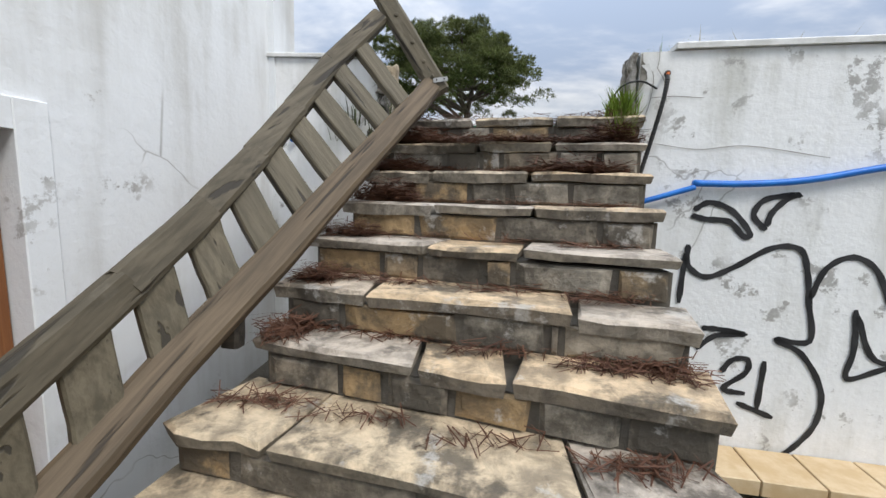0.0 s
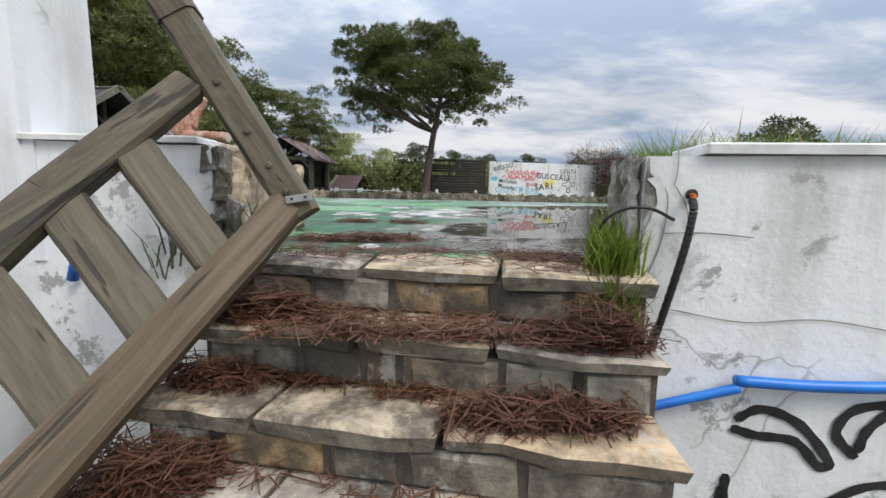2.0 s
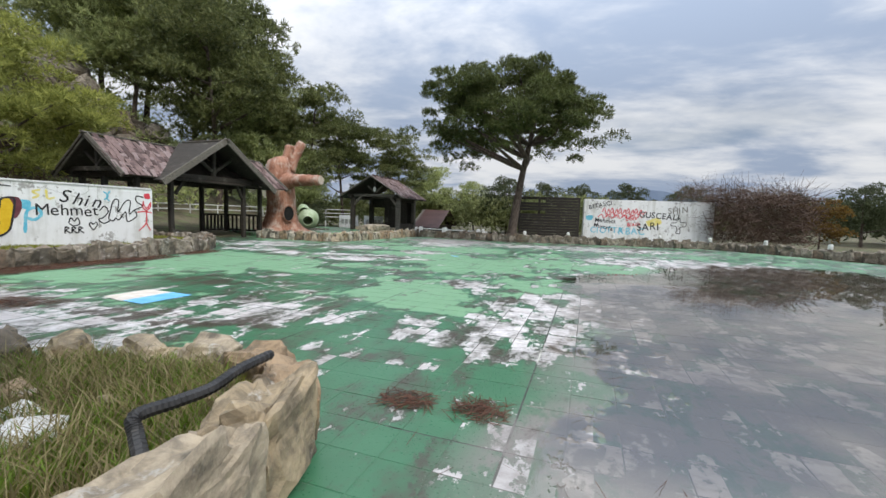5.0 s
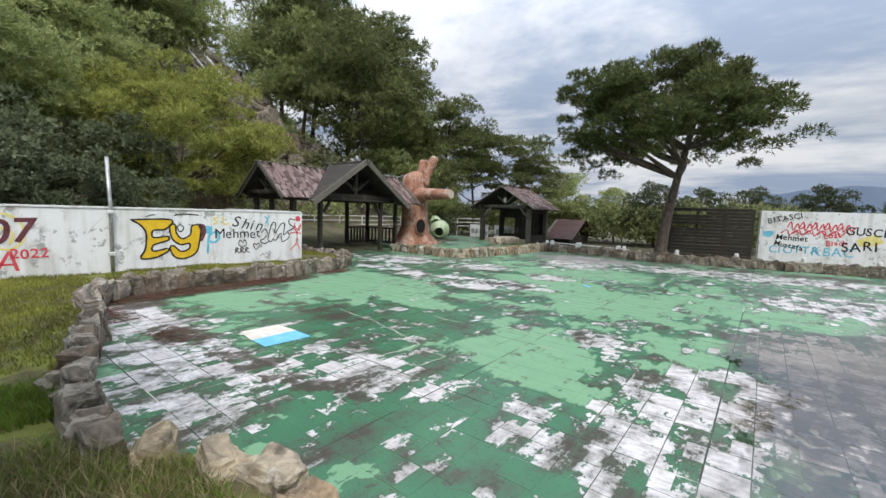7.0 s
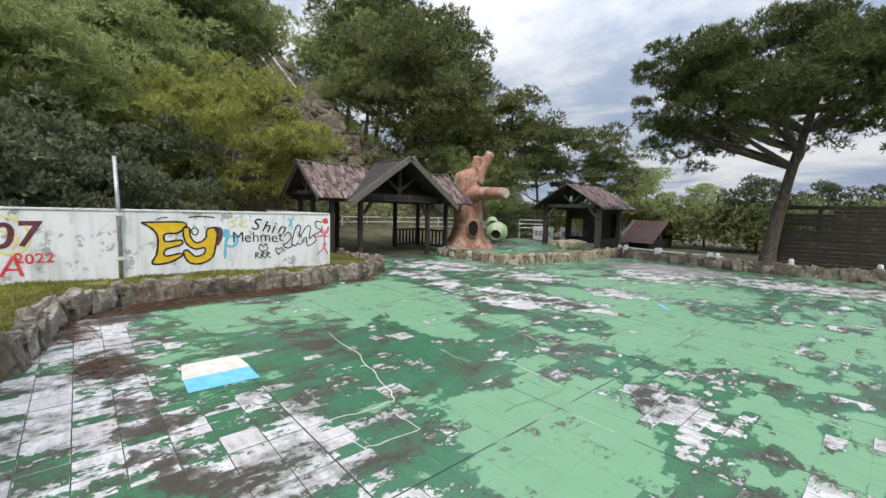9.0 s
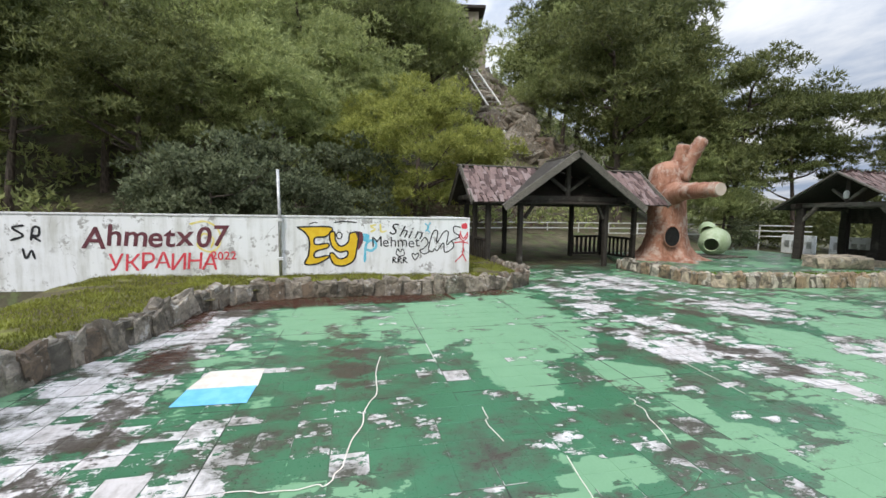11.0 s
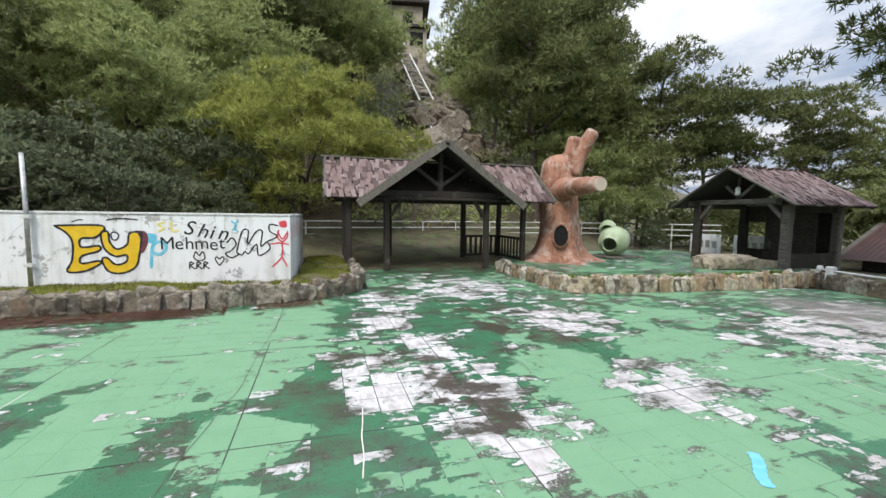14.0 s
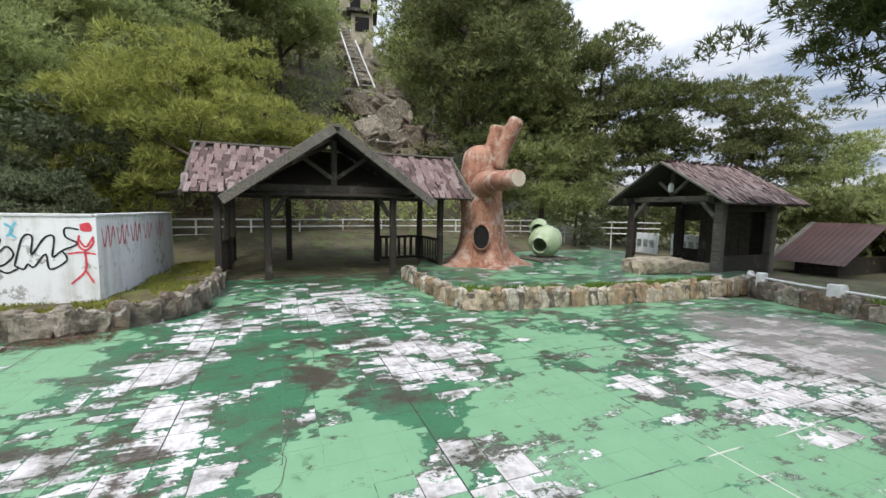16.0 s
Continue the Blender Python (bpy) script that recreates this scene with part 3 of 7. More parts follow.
def rock_mesh(name, seed, mat, detail=2, rough=0.46, square=0.42):
    bm = bmesh.new()
    bmesh.ops.create_icosphere(bm, subdivisions=detail, radius=0.5)
    off = Vector((seed * 7.3, seed * 1.9, seed * 4.1))
    for v in bm.verts:
        p = v.co.copy()
        q = Vector([math.copysign(abs(c * 2) ** square, c) / 2 for c in p])
        v.co = q * (0.95 + rough * noise.noise(p * 2.1 + off) + 0.5 * rough * noise.noise(p * 5.3 + off) + (0.22 * rough * noise.noise(Vector((p.x * 14, p.y * 14, p.z * 3)) + off) if detail > 2 else 0))
    me = bpy.data.meshes.new(name)
    bm.to_mesh(me)
    bm.free()
    me.materials.append(mat)
    return me


ROCKS = [rock_mesh("stone", i, M_ROCK, 3, 0.5) for i in range(7)]
PALE_ROCKS = [rock_mesh("stone", i + 20, M_PALE_ROCK, 3, 0.45) for i in range(6)]


def kerb(name, label, pts, height, width, long, meshes, base=0.0, step=None):
    """A dry row of upright stones along a line; each stone is a piece."""
    k = tagged(empty(name, Matrix.Translation((pts[0][0], pts[0][1], base))), label, "stone kerb", kind="structure")
    for p, d in along([(*p, base) for p in pts], step or (lambda: long * rng.uniform(0.45, 0.85))):
        o = new("stone", meshes[int(rng.integers(len(meshes)))])
        h = height * rng.uniform(0.82, 1.1)
        w = long * rng.uniform(0.8, 1.35)
        turn = math.atan2(d.y, d.x) + rng.normal(0, 0.15)
        o.matrix_world = Matrix.LocRotScale((p.x + rng.normal(0, 0.03), p.y + rng.normal(0, 0.03), base + h * 0.42), Euler((rng.normal(0, 0.1), rng.normal(0, 0.1), turn)), (w, width * rng.uniform(0.8, 1.2), h * 1.16))
        o.parent = k
        o.matrix_parent_inverse = k.matrix_world.inverted()
    line = curve_points([(*p, base) for p in pts], 8)
    vs, fs = [], []
    for i, p in enumerate(line):
        d = (line[min(i + 1, len(line) - 1)] - line[max(i - 1, 0)]).normalized()
        side = Vector((-d.y, d.x, 0))
        lip = height * (0.80 + 0.08 * noise.noise((p.x * 2, p.y * 2, 1)))
        for o, z in ((-0.36, -0.1), (-0.32, lip), (0.32, lip), (0.36, -0.1)):
            q = p + side * (width * o)
            vs.append((q.x, q.y, base + z))
    for i in range(len(line) - 1):
        fs += [(4 * i + c, 4 * i + c + 1, 4 * i + c + 5, 4 * i + c + 4) for c in range(3)]
    fs += [(0, 1, 2, 3), tuple(4 * len(line) - 1 - c for c in range(4))]
    keep(new("mortar_core", mesh_of("mortar_core", vs, fs, M_KERBMORTAR)), k)
    return k


def inside(poly, x, y):
    r, n = False, len(poly)
    for i in range(n):
        (x0, y0), (x1, y1) = poly[i], poly[i - 1]
        if (y0 > y) != (y1 > y) and x < (x1 - x0) * (y - y0) / (y1 - y0) + x0:
            r = not r
    return r


def blades(name, label, poly, n, hgt, wid, mat, zf, lean=0.35, clump=0.0):
    """Grass over a patch of ground, one mesh."""
    xs, ys = [p[0] for p in poly], [p[1] for p in poly]
    got = []
    while len(got) < n:
        x, y = rng.uniform(min(xs), max(xs)), rng.uniform(min(ys), max(ys))
        if inside(poly, x, y) and noise.noise((x * 1.4, y * 1.4, 3)) > clump - 0.5:
            got.append((x, y, zf(x, y)))
    p = np.array(got)
    a = rng.uniform(0, math.tau, n)
    h = hgt * rng.uniform(0.45, 1.25, n)
    side = np.stack([np.cos(a), np.sin(a), 0 * a], 1) * wid * rng.uniform(0.7, 1.3, n)[:, None]
    b = rng.uniform(0, math.tau, n)
    tip = np.stack([np.cos(b) * lean * h, np.sin(b) * lean * h, h], 1)
    mid = tip * np.array([0.35, 0.35, 0.58])
    v = np.stack([p - side, p + side, p + mid + side * 0.7, p + mid - side * 0.7, p + tip], 1).reshape(-1, 3)
    i = np.arange(n)[:, None] * 5
    f = np.concatenate([i + [[0, 1, 2]], i + [[0, 2, 3]], i + [[3, 2, 4]]])
    return tagged(new(name, fast_mesh(name, v, f, mat)), label, "grass", kind="stuff")


def hill(x, y):
    """The height of the wooded slope west of the terrace."""
    s = -x - 15.5 - 0.75 * max(0.0, y - 27)
    h = 0.62 * (math.log1p(math.exp(min(s, 60) * 0.6)) / 0.6 if s < 60 else s)
    h = min(h, 34 + 0.05 * h)
    return h + 0.5 * noise.noise((x * 0.12, y * 0.12, 0)) * min(1.0, h / 3)


# ---- ground ----
def ground():
    xs = np.concatenate([[-900, -500, -250, -150], np.linspace(-100, -20, 41), np.linspace(-18, 20, 39), np.linspace(24, 80, 15), [150, 300, 600, 900]])
    ys = np.concatenate([[-900, -400, -150, -60], np.linspace(-40, 2, 22), [3.2, 4.17, 4.23], np.linspace(5, 60, 56), np.linspace(66, 120, 10), [200, 400, 900]])
    vs, fs = [], []
    for y in ys:
        for x in xs:
            low = -2.12 if (y < 4.2 and x > -14) else -0.06
            vs.append((x, y, hill(x, y) + low))
    w = len(xs)
    for j in range(len(ys) - 1):
        for i in range(w - 1):
            fs.append((j * w + i, j * w + i + 1, (j + 1) * w + i + 1, (j + 1) * w + i))
    tagged(new("ground", mesh_of("ground", vs, fs, M_SOIL, True)), "brown soil with patches of low green growth", "ground", kind="structure")


ground()

# the terrace: a slab with joints showing between tiles laid on it
TERRACE = [(0.14, 4.16), (1.6, 3.98), (2.1, 4.9), (9.0, 4.8), (9.0, 12.0), (11.5, 18.0), (8.3, 22.7), (3.0, 22.6), (0.0, 22.2), (-2.7, 22.9), (-4.5, 23.0), (-5.3, 22.0), (-5.9, 19.0),
           (-6.5, 17.6), (-9.3, 17.9), (-13.4, 20.0), (-14.4, 13.6), (-8.0, 13.4), (-7.4, 12.6), (-7.3, 11.0), (-7.4, 9.8), (-7.6, 8.3), (-7.4, 7.2), (-6.6, 6.6), (-5.3, 6.2), (-3.8, 5.6), (-2.7, 5.2), (-2.0, 5.1), (-1.2, 5.5), (-0.5, 5.35), (0.02, 4.7)]


def slab(name, poly, z0, z1, mat, label, cat):
    n = len(poly)
    g = Geo().add([(x, y, z) for z in (z0, z1) for x, y in poly], [tuple(range(n - 1, -1, -1)), tuple(range(n, 2 * n))] + [(i, (i + 1) % n, n + (i + 1) % n, n + i) for i in range(n)])
    return tagged(g.ob(name, mat), label, cat, kind="structure")


def puddle():
    g = Geo().add([(0.2, 4.1, 0.0035), (1.7, 4.0, 0.0035), (2.2, 4.95, 0.0035), (8.9, 4.85, 0.0035), (8.9, 12.0, 0.0035), (11.3, 18.0, 0.0035), (8.2, 22.5, 0.0035), (-4.4, 22.5, 0.0035), (-4.0, 12.0, 0.0035), (-0.2, 5.6, 0.0035)], [tuple(range(10))])
    water = g.ob("water", M_WATER)
    water.visible_shadow = False
    tagged(water, "shallow rain puddle lying on the tiles", "puddle", kind="structure")


puddle()
floor_slab = slab("floor", TERRACE, -0.5, -0.0018, M_GROUT, "terrace floor of flaking green-painted square tiles with puddles", "terrace floor")

# ---- the staircase ----
R = 0.165
# left and right ends of the step edges, from the top step down
NOSES = [((0.12, 3.93), (1.50, 3.68)), ((0.06, 3.73), (1.44, 3.47)), ((0.0, 3.54), (1.41, 3.31)), ((-0.06, 3.37), (1.36, 3.05)), ((-0.18, 3.2), (1.32, 2.81)),
         ((-0.2, 2.92), (1.29, 2.6)), ((-0.2, 2.74), (1.26, 2.37)), ((-0.35, 2.46), (1.28, 2.12)), ((-0.38, 2.2), (1.3, 1.88)), ((-0.4, 1.94), (1.32, 1.64)),
         ((-0.42, 1.68), (1.34, 1.4)), ((-0.44, 1.42), (1.36, 1.16)), ((-0.46, 1.16), (1.38, 0.92))]
stair = tagged(empty("staircase", Matrix.Translation((0.6, 3.6, -2.12))), "worn outdoor stone staircase with sandstone treads and rubble risers", "staircase", kind="structure")
BACK = ((0.1, 4.3), (1.62, 4.05))


def build_stairs():
    for k, (l, r) in enumerate(NOSES):
        z = -R * k - 0.05
        e = 0.035
        nl, nr = Vector((*l, 0)), Vector((*r, 0))
        d = (nr - nl).normalized()
        back = Vector((-d.y, d.x, 0))
        a, b = nl + back * e + d * 0.04, nr + back * e - d * 0.03
        c, f = Vector((r[0] - 0.03, 4.2, 0)), Vector((l[0] + 0.05, 4.2, 0))
        pts = [a, b, c, f]
        core = Geo().add([(p.x, p.y, q) for q in (-2.12, z) for p in pts], [(3, 2, 1, 0), (4, 5, 6, 7), (0, 1, 5, 4), (1, 2, 6, 5), (2, 3, 7, 6), (3, 0, 4, 7)])
        keep(core.ob("step_core", M_MORTAR), stair)
        # treads: three or four slabs with open joints
        bl, br = (NOSES[k - 1] if k else BACK)
        bl, br = Vector((*bl, 0)) + back * 0.05, Vector((*br, 0)) + back * 0.05
        cuts = [0.0, *sorted(np.clip(np.array([0.33, 0.64]) + rng.normal(0, 0.07, 2), 0.15, 0.85)), 1.0]
        for i in range(3):
            s, t = cuts[i] + (0.006 if i else 0), cuts[i + 1] - 0.006
            sk = rng.normal(0, 0.02)
            edge = [nl.lerp(nr, s + (t - s) * j / 4) - back * rng.normal(0, 0.008) for j in range(5)]
            rear = [bl.lerp(br, s + sk + (t - s) * j / 4) for j in range(5)]
            zt = -R * k + rng.normal(0, 0.005)
            th = rng.uniform(0.04, 0.06)
            vs = []
            for q, inset in ((zt - th, 0.008), (zt - 0.012, 0.0), (zt, 0.012)):
                for j, p in enumerate(edge):
                    w = d * (inset if j == 0 else -inset if j == 4 else 0)
                    vs.append(p + back * inset + w + Vector((0, 0, q + rng.normal(0, 0.003))))
                for j, p in enumerate(reversed(rear)):
                    vs.append(p + Vector((0, 0, q)))
            fs = [tuple(range(9, -1, -1)), *[(20 + j, 21 + j, 28 - j, 29 - j) for j in range(4)]]
            for lv in (0, 10):
                fs += [(lv + j, lv + (j + 1) % 10, lv + 10 + (j + 1) % 10, lv + 10 + j) for j in range(10)]
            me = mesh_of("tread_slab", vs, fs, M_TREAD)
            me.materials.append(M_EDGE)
            # the slab's side faces take a darker grey-brown stone than its top
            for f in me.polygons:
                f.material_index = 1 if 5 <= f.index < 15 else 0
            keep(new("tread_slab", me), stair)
        # riser stones
        if k < 10:
            m = int(rng.integers(4, 7))
            cut = [0.0, *sorted((np.arange(1, m) / m) + rng.normal(0, 0.045, m - 1)), 1.0]
            for i in range(m):
                s, t = cut[i] + 0.008, cut[i + 1] - 0.008
                p, q = a.lerp(b, s), a.lerp(b, t)
                zb = -R * (k + 1) + 0.004
                bulge = rng.uniform(0.008, 0.022)
                vs = []
                for u, w, o in ((0, 0, 0.004), (1, 0, 0.004), (1, 1, 0.004), (0, 1, 0.004), (0.12, 0.12, bulge), (0.88, 0.1, bulge), (0.9, 0.88, bulge), (0.1, 0.9, bulge)):
                    x = p.lerp(q, min(max(u + rng.normal(0, 0.025), 0), 1)) - back * (o + rng.normal(0, 0.003))
                    vs.append((x.x, x.y, zb + (z - zb - 0.004) * min(max(w + rng.normal(0, 0.03), 0), 1)))
                fs = [(4, 5, 6, 7), (0, 1, 5, 4), (1, 2, 6, 5), (2, 3, 7, 6), (3, 0, 4, 7)]
                keep(new("riser_stone", mesh_of("riser_stone", vs, fs, M_RISER)), stair)


build_stairs()

# ---- walls round the stairs ----


def wall_box(name, a, b, thick, z0, z1, mat, label, cat="wall", side=1):
    """An upright wall from a to b in plan; its thickness lies to the left of a-b when side is 1."""
    a, b = Vector((*a, 0)), Vector((*b, 0))
    d = (b - a).normalized()
    s = Vector((-d.y, d.x, 0)) * thick * side
    n = max(2, int((b - a).length / 0.5))
    g = Geo()
    vs, fs = [], []
    for i in range(n + 1):
        p = a.lerp(b, i / n)
        for q, o in ((p, z0), (p + s, z0), (p + s, z1), (p, z1)):
            vs.append((q.x, q.y, o + (rng.normal(0, 0.004) if o == z1 else 0)))
    for i in range(n):
        fs += [(i * 4 + k, (i + 1) * 4 + k, (i + 1) * 4 + (k + 1) % 4, i * 4 + (k + 1) % 4) for k in range(4)]
    fs += [(3, 2, 1, 0), tuple(n * 4 + k for k in range(4))]
    g.add(vs, fs)
    return tagged(g.ob(name, mat), label, cat, kind="structure")


wall_right = wall_box("wall_right", (1.506, 3.8553), (13.9, 2.245), 0.24, -2.12, 0.375, M_WHITE, "stained white-plastered retaining wall with a broken corner and black graffiti")
WL = [(-1.42 + 0.1777 * s, 0.6 + 0.984 * s) for s in (0.0, 1.1, 2.17, 3.882)]
wall_left = wall_box("wall_left", WL[2], WL[3], 0.3, -2.12, 4.2, M_WHITE_CLEAN, "tall white-painted building wall with faint cracks", side=1)
keep(wall_box("wall_piece", WL[0], WL[1], 0.3, -2.12, 4.2, M_WHITE_CLEAN, "", side=1), wall_left)
keep(wall_box("lintel", WL[1], WL[2], 0.3, -0.27, 4.2, M_WHITE_CLEAN, "", side=1), wall_left)
for o in wall_left.children:
    for key in ("kind", "category"):
        del o[key]
wall_back = wall_box("wall_back", (-3.6, 4.42), (-0.74, 4.42), 0.3, -0.06, 4.2, M_WHITE_CLEAN, "rear wall of the white building", side=-1)
wall_low = wall_box("wall_low", (-0.84, 4.13), (-0.06, 4.13), 0.13, -2.12, 0.41, M_WHITE, "low white wall with a cracked coping and weeds on it")
wall_south = wall_box("wall_south", (-12.0, -6.0), (14.0, -6.0), 0.3, -2.12, 1.5, M_WHITE_CLEAN, "plain white courtyard wall", side=-1)


WRM = Matrix.Translation((1.47, 3.86, 0)) @ pose(0, 0, 0, 0, 0, -7.4) @ Matrix.Translation((-1.47, -3.765, 0))   # lays out what hangs on the right wall


def copings():
    for i, x in enumerate((1.68, 3.17, 4.66, 6.15, 7.6, 9.1, 10.6, 12.1)):
        g = Geo().box((x, 3.74, 0.381), (x + 1.48, 4.03, 0.415), WRM, 0.006)
        keep(g.ob("coping_slab", M_COPING), wall_right)
    keep(Geo().box((-0.86, 4.105, 0.415), (-0.1, 4.27, 0.44), None, 0.006).ob("coping_slab", M_COPING), wall_low)
    # the broken corner shows the concrete under the plaster
    for i in range(1, 5):
        o = new("broken_plaster", ROCKS[i])
        o.data = rock_mesh("broken_plaster", 40 + i, M_PEEL, 3, 0.6)
        o.matrix_world = WRM @ Matrix.LocRotScale((1.508 + 0.008 * i, 3.83 + 0.02 * (i % 2), 0.3 - 0.17 * i), Euler((0, 0, 0.3 * i)), (0.035, 0.10, 0.15))
        keep(o, wall_right)
    for i in range(7):
        o = new("broken_plaster", rock_mesh("broken_plaster", 50 + i, M_PEEL, 3, 0.6))
        o.matrix_world = Matrix.LocRotScale((-0.065 + 0.012 * (i % 2), 4.19, 0.35 - 0.10 * i), Euler((0, 0.2 * i, 0.5 * i)), (0.06 + 0.015 * (i % 3), 0.13, 0.12))
        keep(o, wall_low)
    ny, nz = 9, 26
    vs = [WRM @ Vector((1.502 - 0.004 - 0.03 * abs(noise.noise((j * 0.5, k * 0.33, 2))) - 0.012 * noise.noise((j * 1.3, k * 0.9, 5)), 3.768 + 0.232 * j / (ny - 1), 0.372 - 0.80 * k / (nz - 1))) for k in range(nz) for j in range(ny)]
    fs = [(k * ny + j, k * ny + ny + j, k * ny + ny + j + 1, k * ny + j + 1) for k in range(nz - 1) for j in range(ny - 1)]
    o = new("broken_end", mesh_of("broken_end", vs, fs, M_PEEL))
    solid = o.modifiers.new("depth", "SOLIDIFY")
    solid.thickness, solid.offset = 0.03, -1
    keep(o, wall_right)
    # beige tiled plinth at the foot of the wall
    for i in range(26):
        x = 1.9 + i * 0.31
        keep(Geo().box((x, 3.44, -1.99), (x + 0.302, 3.755, -1.905), WRM, 0.004).ob("plinth_tile", M_BEIGETILE), wall_right)


copings()


def door_left():
    d = tagged(empty("door_1", Matrix.Translation((-1.1, 2.5, -2.12))), "orange-brown wooden door in a white reveal", "door", kind="structure")
    m = pose(WL[2][0], WL[2][1], 0, 0, 0, 79.76)
    leaf = keep(Geo().box((-1.0, 0.13, -2.12), (-0.07, 0.17, -0.35), m, 0.004).ob("door_leaf", M_DOOR), d)
    for lo, hi in (((-0.07, 0.09, -2.12), (-0.004, 0.19, -0.275)), ((-1.066, 0.09, -2.12), (-1.0, 0.19, -0.275)), ((-1.0, 0.09, -0.34), (-0.07, 0.19, -0.275))):
        keep(Geo().box(lo, hi, m, 0.004).ob("door_frame", M_DOOR), d)
    for z in (-1.95, -1.2):
        keep(Geo().box((-0.9, 0.118, z), (-0.17, 0.13, z + 0.62), m, 0.008).ob("door_panel", M_DOOR), leaf)
    for lo, hi in (((0.0, -0.02, -2.12), (0.11, 0.004, -0.16)), ((-1.18, -0.02, -2.12), (-1.07, 0.004, -0.16)), ((-1.07, -0.02, -0.27), (0.0, 0.004, -0.16))):
        keep(Geo().box(lo, hi, m, 0.004).ob("trim_board", M_WHITE_CLEAN), d)
    keep(Geo().box((-1.2, -0.12, -2.12), (0.12, 0.1, -2.04), m, 0.006).ob("threshold", M_CONCRETE), d)


door_left()


# ---- the fallen railing ----
def railing():
    a0, a1 = Vector((-0.585, 1.72, -1.565)), Vector((0.325, 3.93, 0.195))      # lower rail
    dirn = (a1 - a0).normalized()
    r = tagged(empty("wooden_railing", Matrix.Translation(a0)), "weathered olive-brown timber stair railing leaning over, with slanted balusters", "railing")

    def gap(s):
        """From the lower rail to the upper, which leans out more towards the top."""
        return Vector([float(np.interp(s, (0.0, 0.3, 0.45, 0.6, 0.8, 1.0), v)) for v in ((0.04, -0.05, -0.12, -0.22, -0.295, -0.275), (0.0, 0.02, 0.04, 0.08, 0.09, 0.05), (0.32, 0.285, 0.26, 0.268, 0.335, 0.40))])
    keep(Geo().beam(a0, a1, 0.10, 0.115, gap(0.7), 12, 0.0025).ob("lower_rail", M_RAIL_RAW), r)
    marks = (0.0, 0.15, 0.3, 0.42, 0.54, 0.66, 0.8, 0.97)
    for s, t in zip(marks, marks[1:]):
        p, q = (a0.lerp(a1, k) + gap(k) * 1.10 for k in (s, t))
        keep(Geo().beam(p - dirn * 0.006, q + dirn * 0.006, 0.085, 0.10, gap(t), 3, 0.0015).ob("upper_rail", M_RAIL_LONG), r)
    for i in range(11):
        s = 0.885 - 0.0785 * i
        p = a0.lerp(a1, s)
        q = p + gap(s) * 1.02 + dirn * rng.normal(-0.015, 0.004)
        keep(Geo().beam(p + gap(s) * 0.1, q, 0.118, 0.042, dirn.cross(gap(s)), 5, 0.0012).ob("baluster", M_RAIL), r)
    foot, head = Vector((0.372, 3.915, 0.15)), Vector((-0.045, 3.965, 0.80))
    up = (head - foot).normalized()
    face = Vector((0.1, -1.0, 0.15)).normalized()
    post = keep(Geo().beam(foot, head, 0.115, 0.095, face, 8, 0.0012).ob("end_post", M_RAIL), r)
    keep(Geo().beam(head - up * 0.005, head + up * 0.065, 0.13, 0.108, face, 1, 0.0).ob("post_cap", M_RAIL), post)
    for k in (0.12, 0.25, 0.42, 0.66):
        p = foot.lerp(head, k) + face * 0.045
        keep(Geo().tube([p, p + face * 0.009, p + face * 0.012], [0.013, 0.012, 0.007], 8).ob("bolt", M_RAIL), post)
    g = Geo().box((-0.042, -0.003, -0.012), (0.042, 0.003, 0.012), pose(0.375, 3.862, 0.215, 0, -10, 6))
    keep(g.ob("metal_bracket", M_METAL, None), post)["label"] = "small pale metal bracket"
    for k in (-0.022, 0.022):
        p = Vector((0.375 + k, 3.858, 0.215 + k * 0.17))
        keep(Geo().tube([p, p + Vector((0, -0.004, 0))], 0.005, 8).ob("screw", M_DARKWOOD), post)
    keep(Geo().beam((-0.23, 2.67, -0.99), (-0.22, 2.68, -0.82), 0.06, 0.06, (1, 0, 0), 4).ob("stub_post", M_DARKWOOD), r)


railing()


# ---- planters of rock on both sides of the top step ----
KERB_L = [(0.12, 4.28), (0.0, 4.95), (-0.45, 5.5), (-1.2, 5.7), (-2.0, 5.3), (-2.7, 5.4), (-3.8, 5.75), (-5.3, 6.35), (-6.6, 6.75), (-7.35, 7.4), (-7.5, 8.3), (-7.3, 9.8), (-7.2, 10.9), (-7.3, 12.4), (-7.8, 13.25), (-8.8, 13.5), (-10.2, 13.75)]
kerb("kerb_left", "irregular grey-brown rocks edging a raised grass bed", KERB_L[4:], 0.36, 0.2, 0.27, ROCKS)
KERB_R = [(1.72, 4.1), (1.95, 4.5), (2.35, 4.78), (3.2, 4.95), (5.0, 4.9), (8.6, 4.8)]
kerb("kerb_right", "mossy brown rocks edging a grass bed", KERB_R, 0.17, 0.2, 0.26, ROCKS)
KERB_E = [(9.6, 13.2), (9.0, 12.2), (8.7, 10.6), (8.9, 8.4), (8.8, 5.0)]
kerb("kerb_east", "dark mossy stones edging a raised bed", KERB_E, 0.34, 0.3, 0.4, ROCKS)
KERB_N = [(-9.4, 17.6), (-8.0, 17.4), (-6.5, 17.3), (-6.1, 17.6), (-5.7, 19.0), (-5.35, 20.6), (-5.1, 22.0), (-5.05, 23.2), (-5.1, 24.2)]
kerb("kerb_platform", "pale upright stones edging a raised platform", KERB_N, 0.33, 0.16, 0.24, PALE_ROCKS)
KERB_F = [(-4.9, 23.6), (-4.0, 23.0), (-2.7, 22.75), (0.0, 22.1), (3.0, 22.5), (8.0, 22.6), (10.2, 20.5), (12.2, 18.3)]
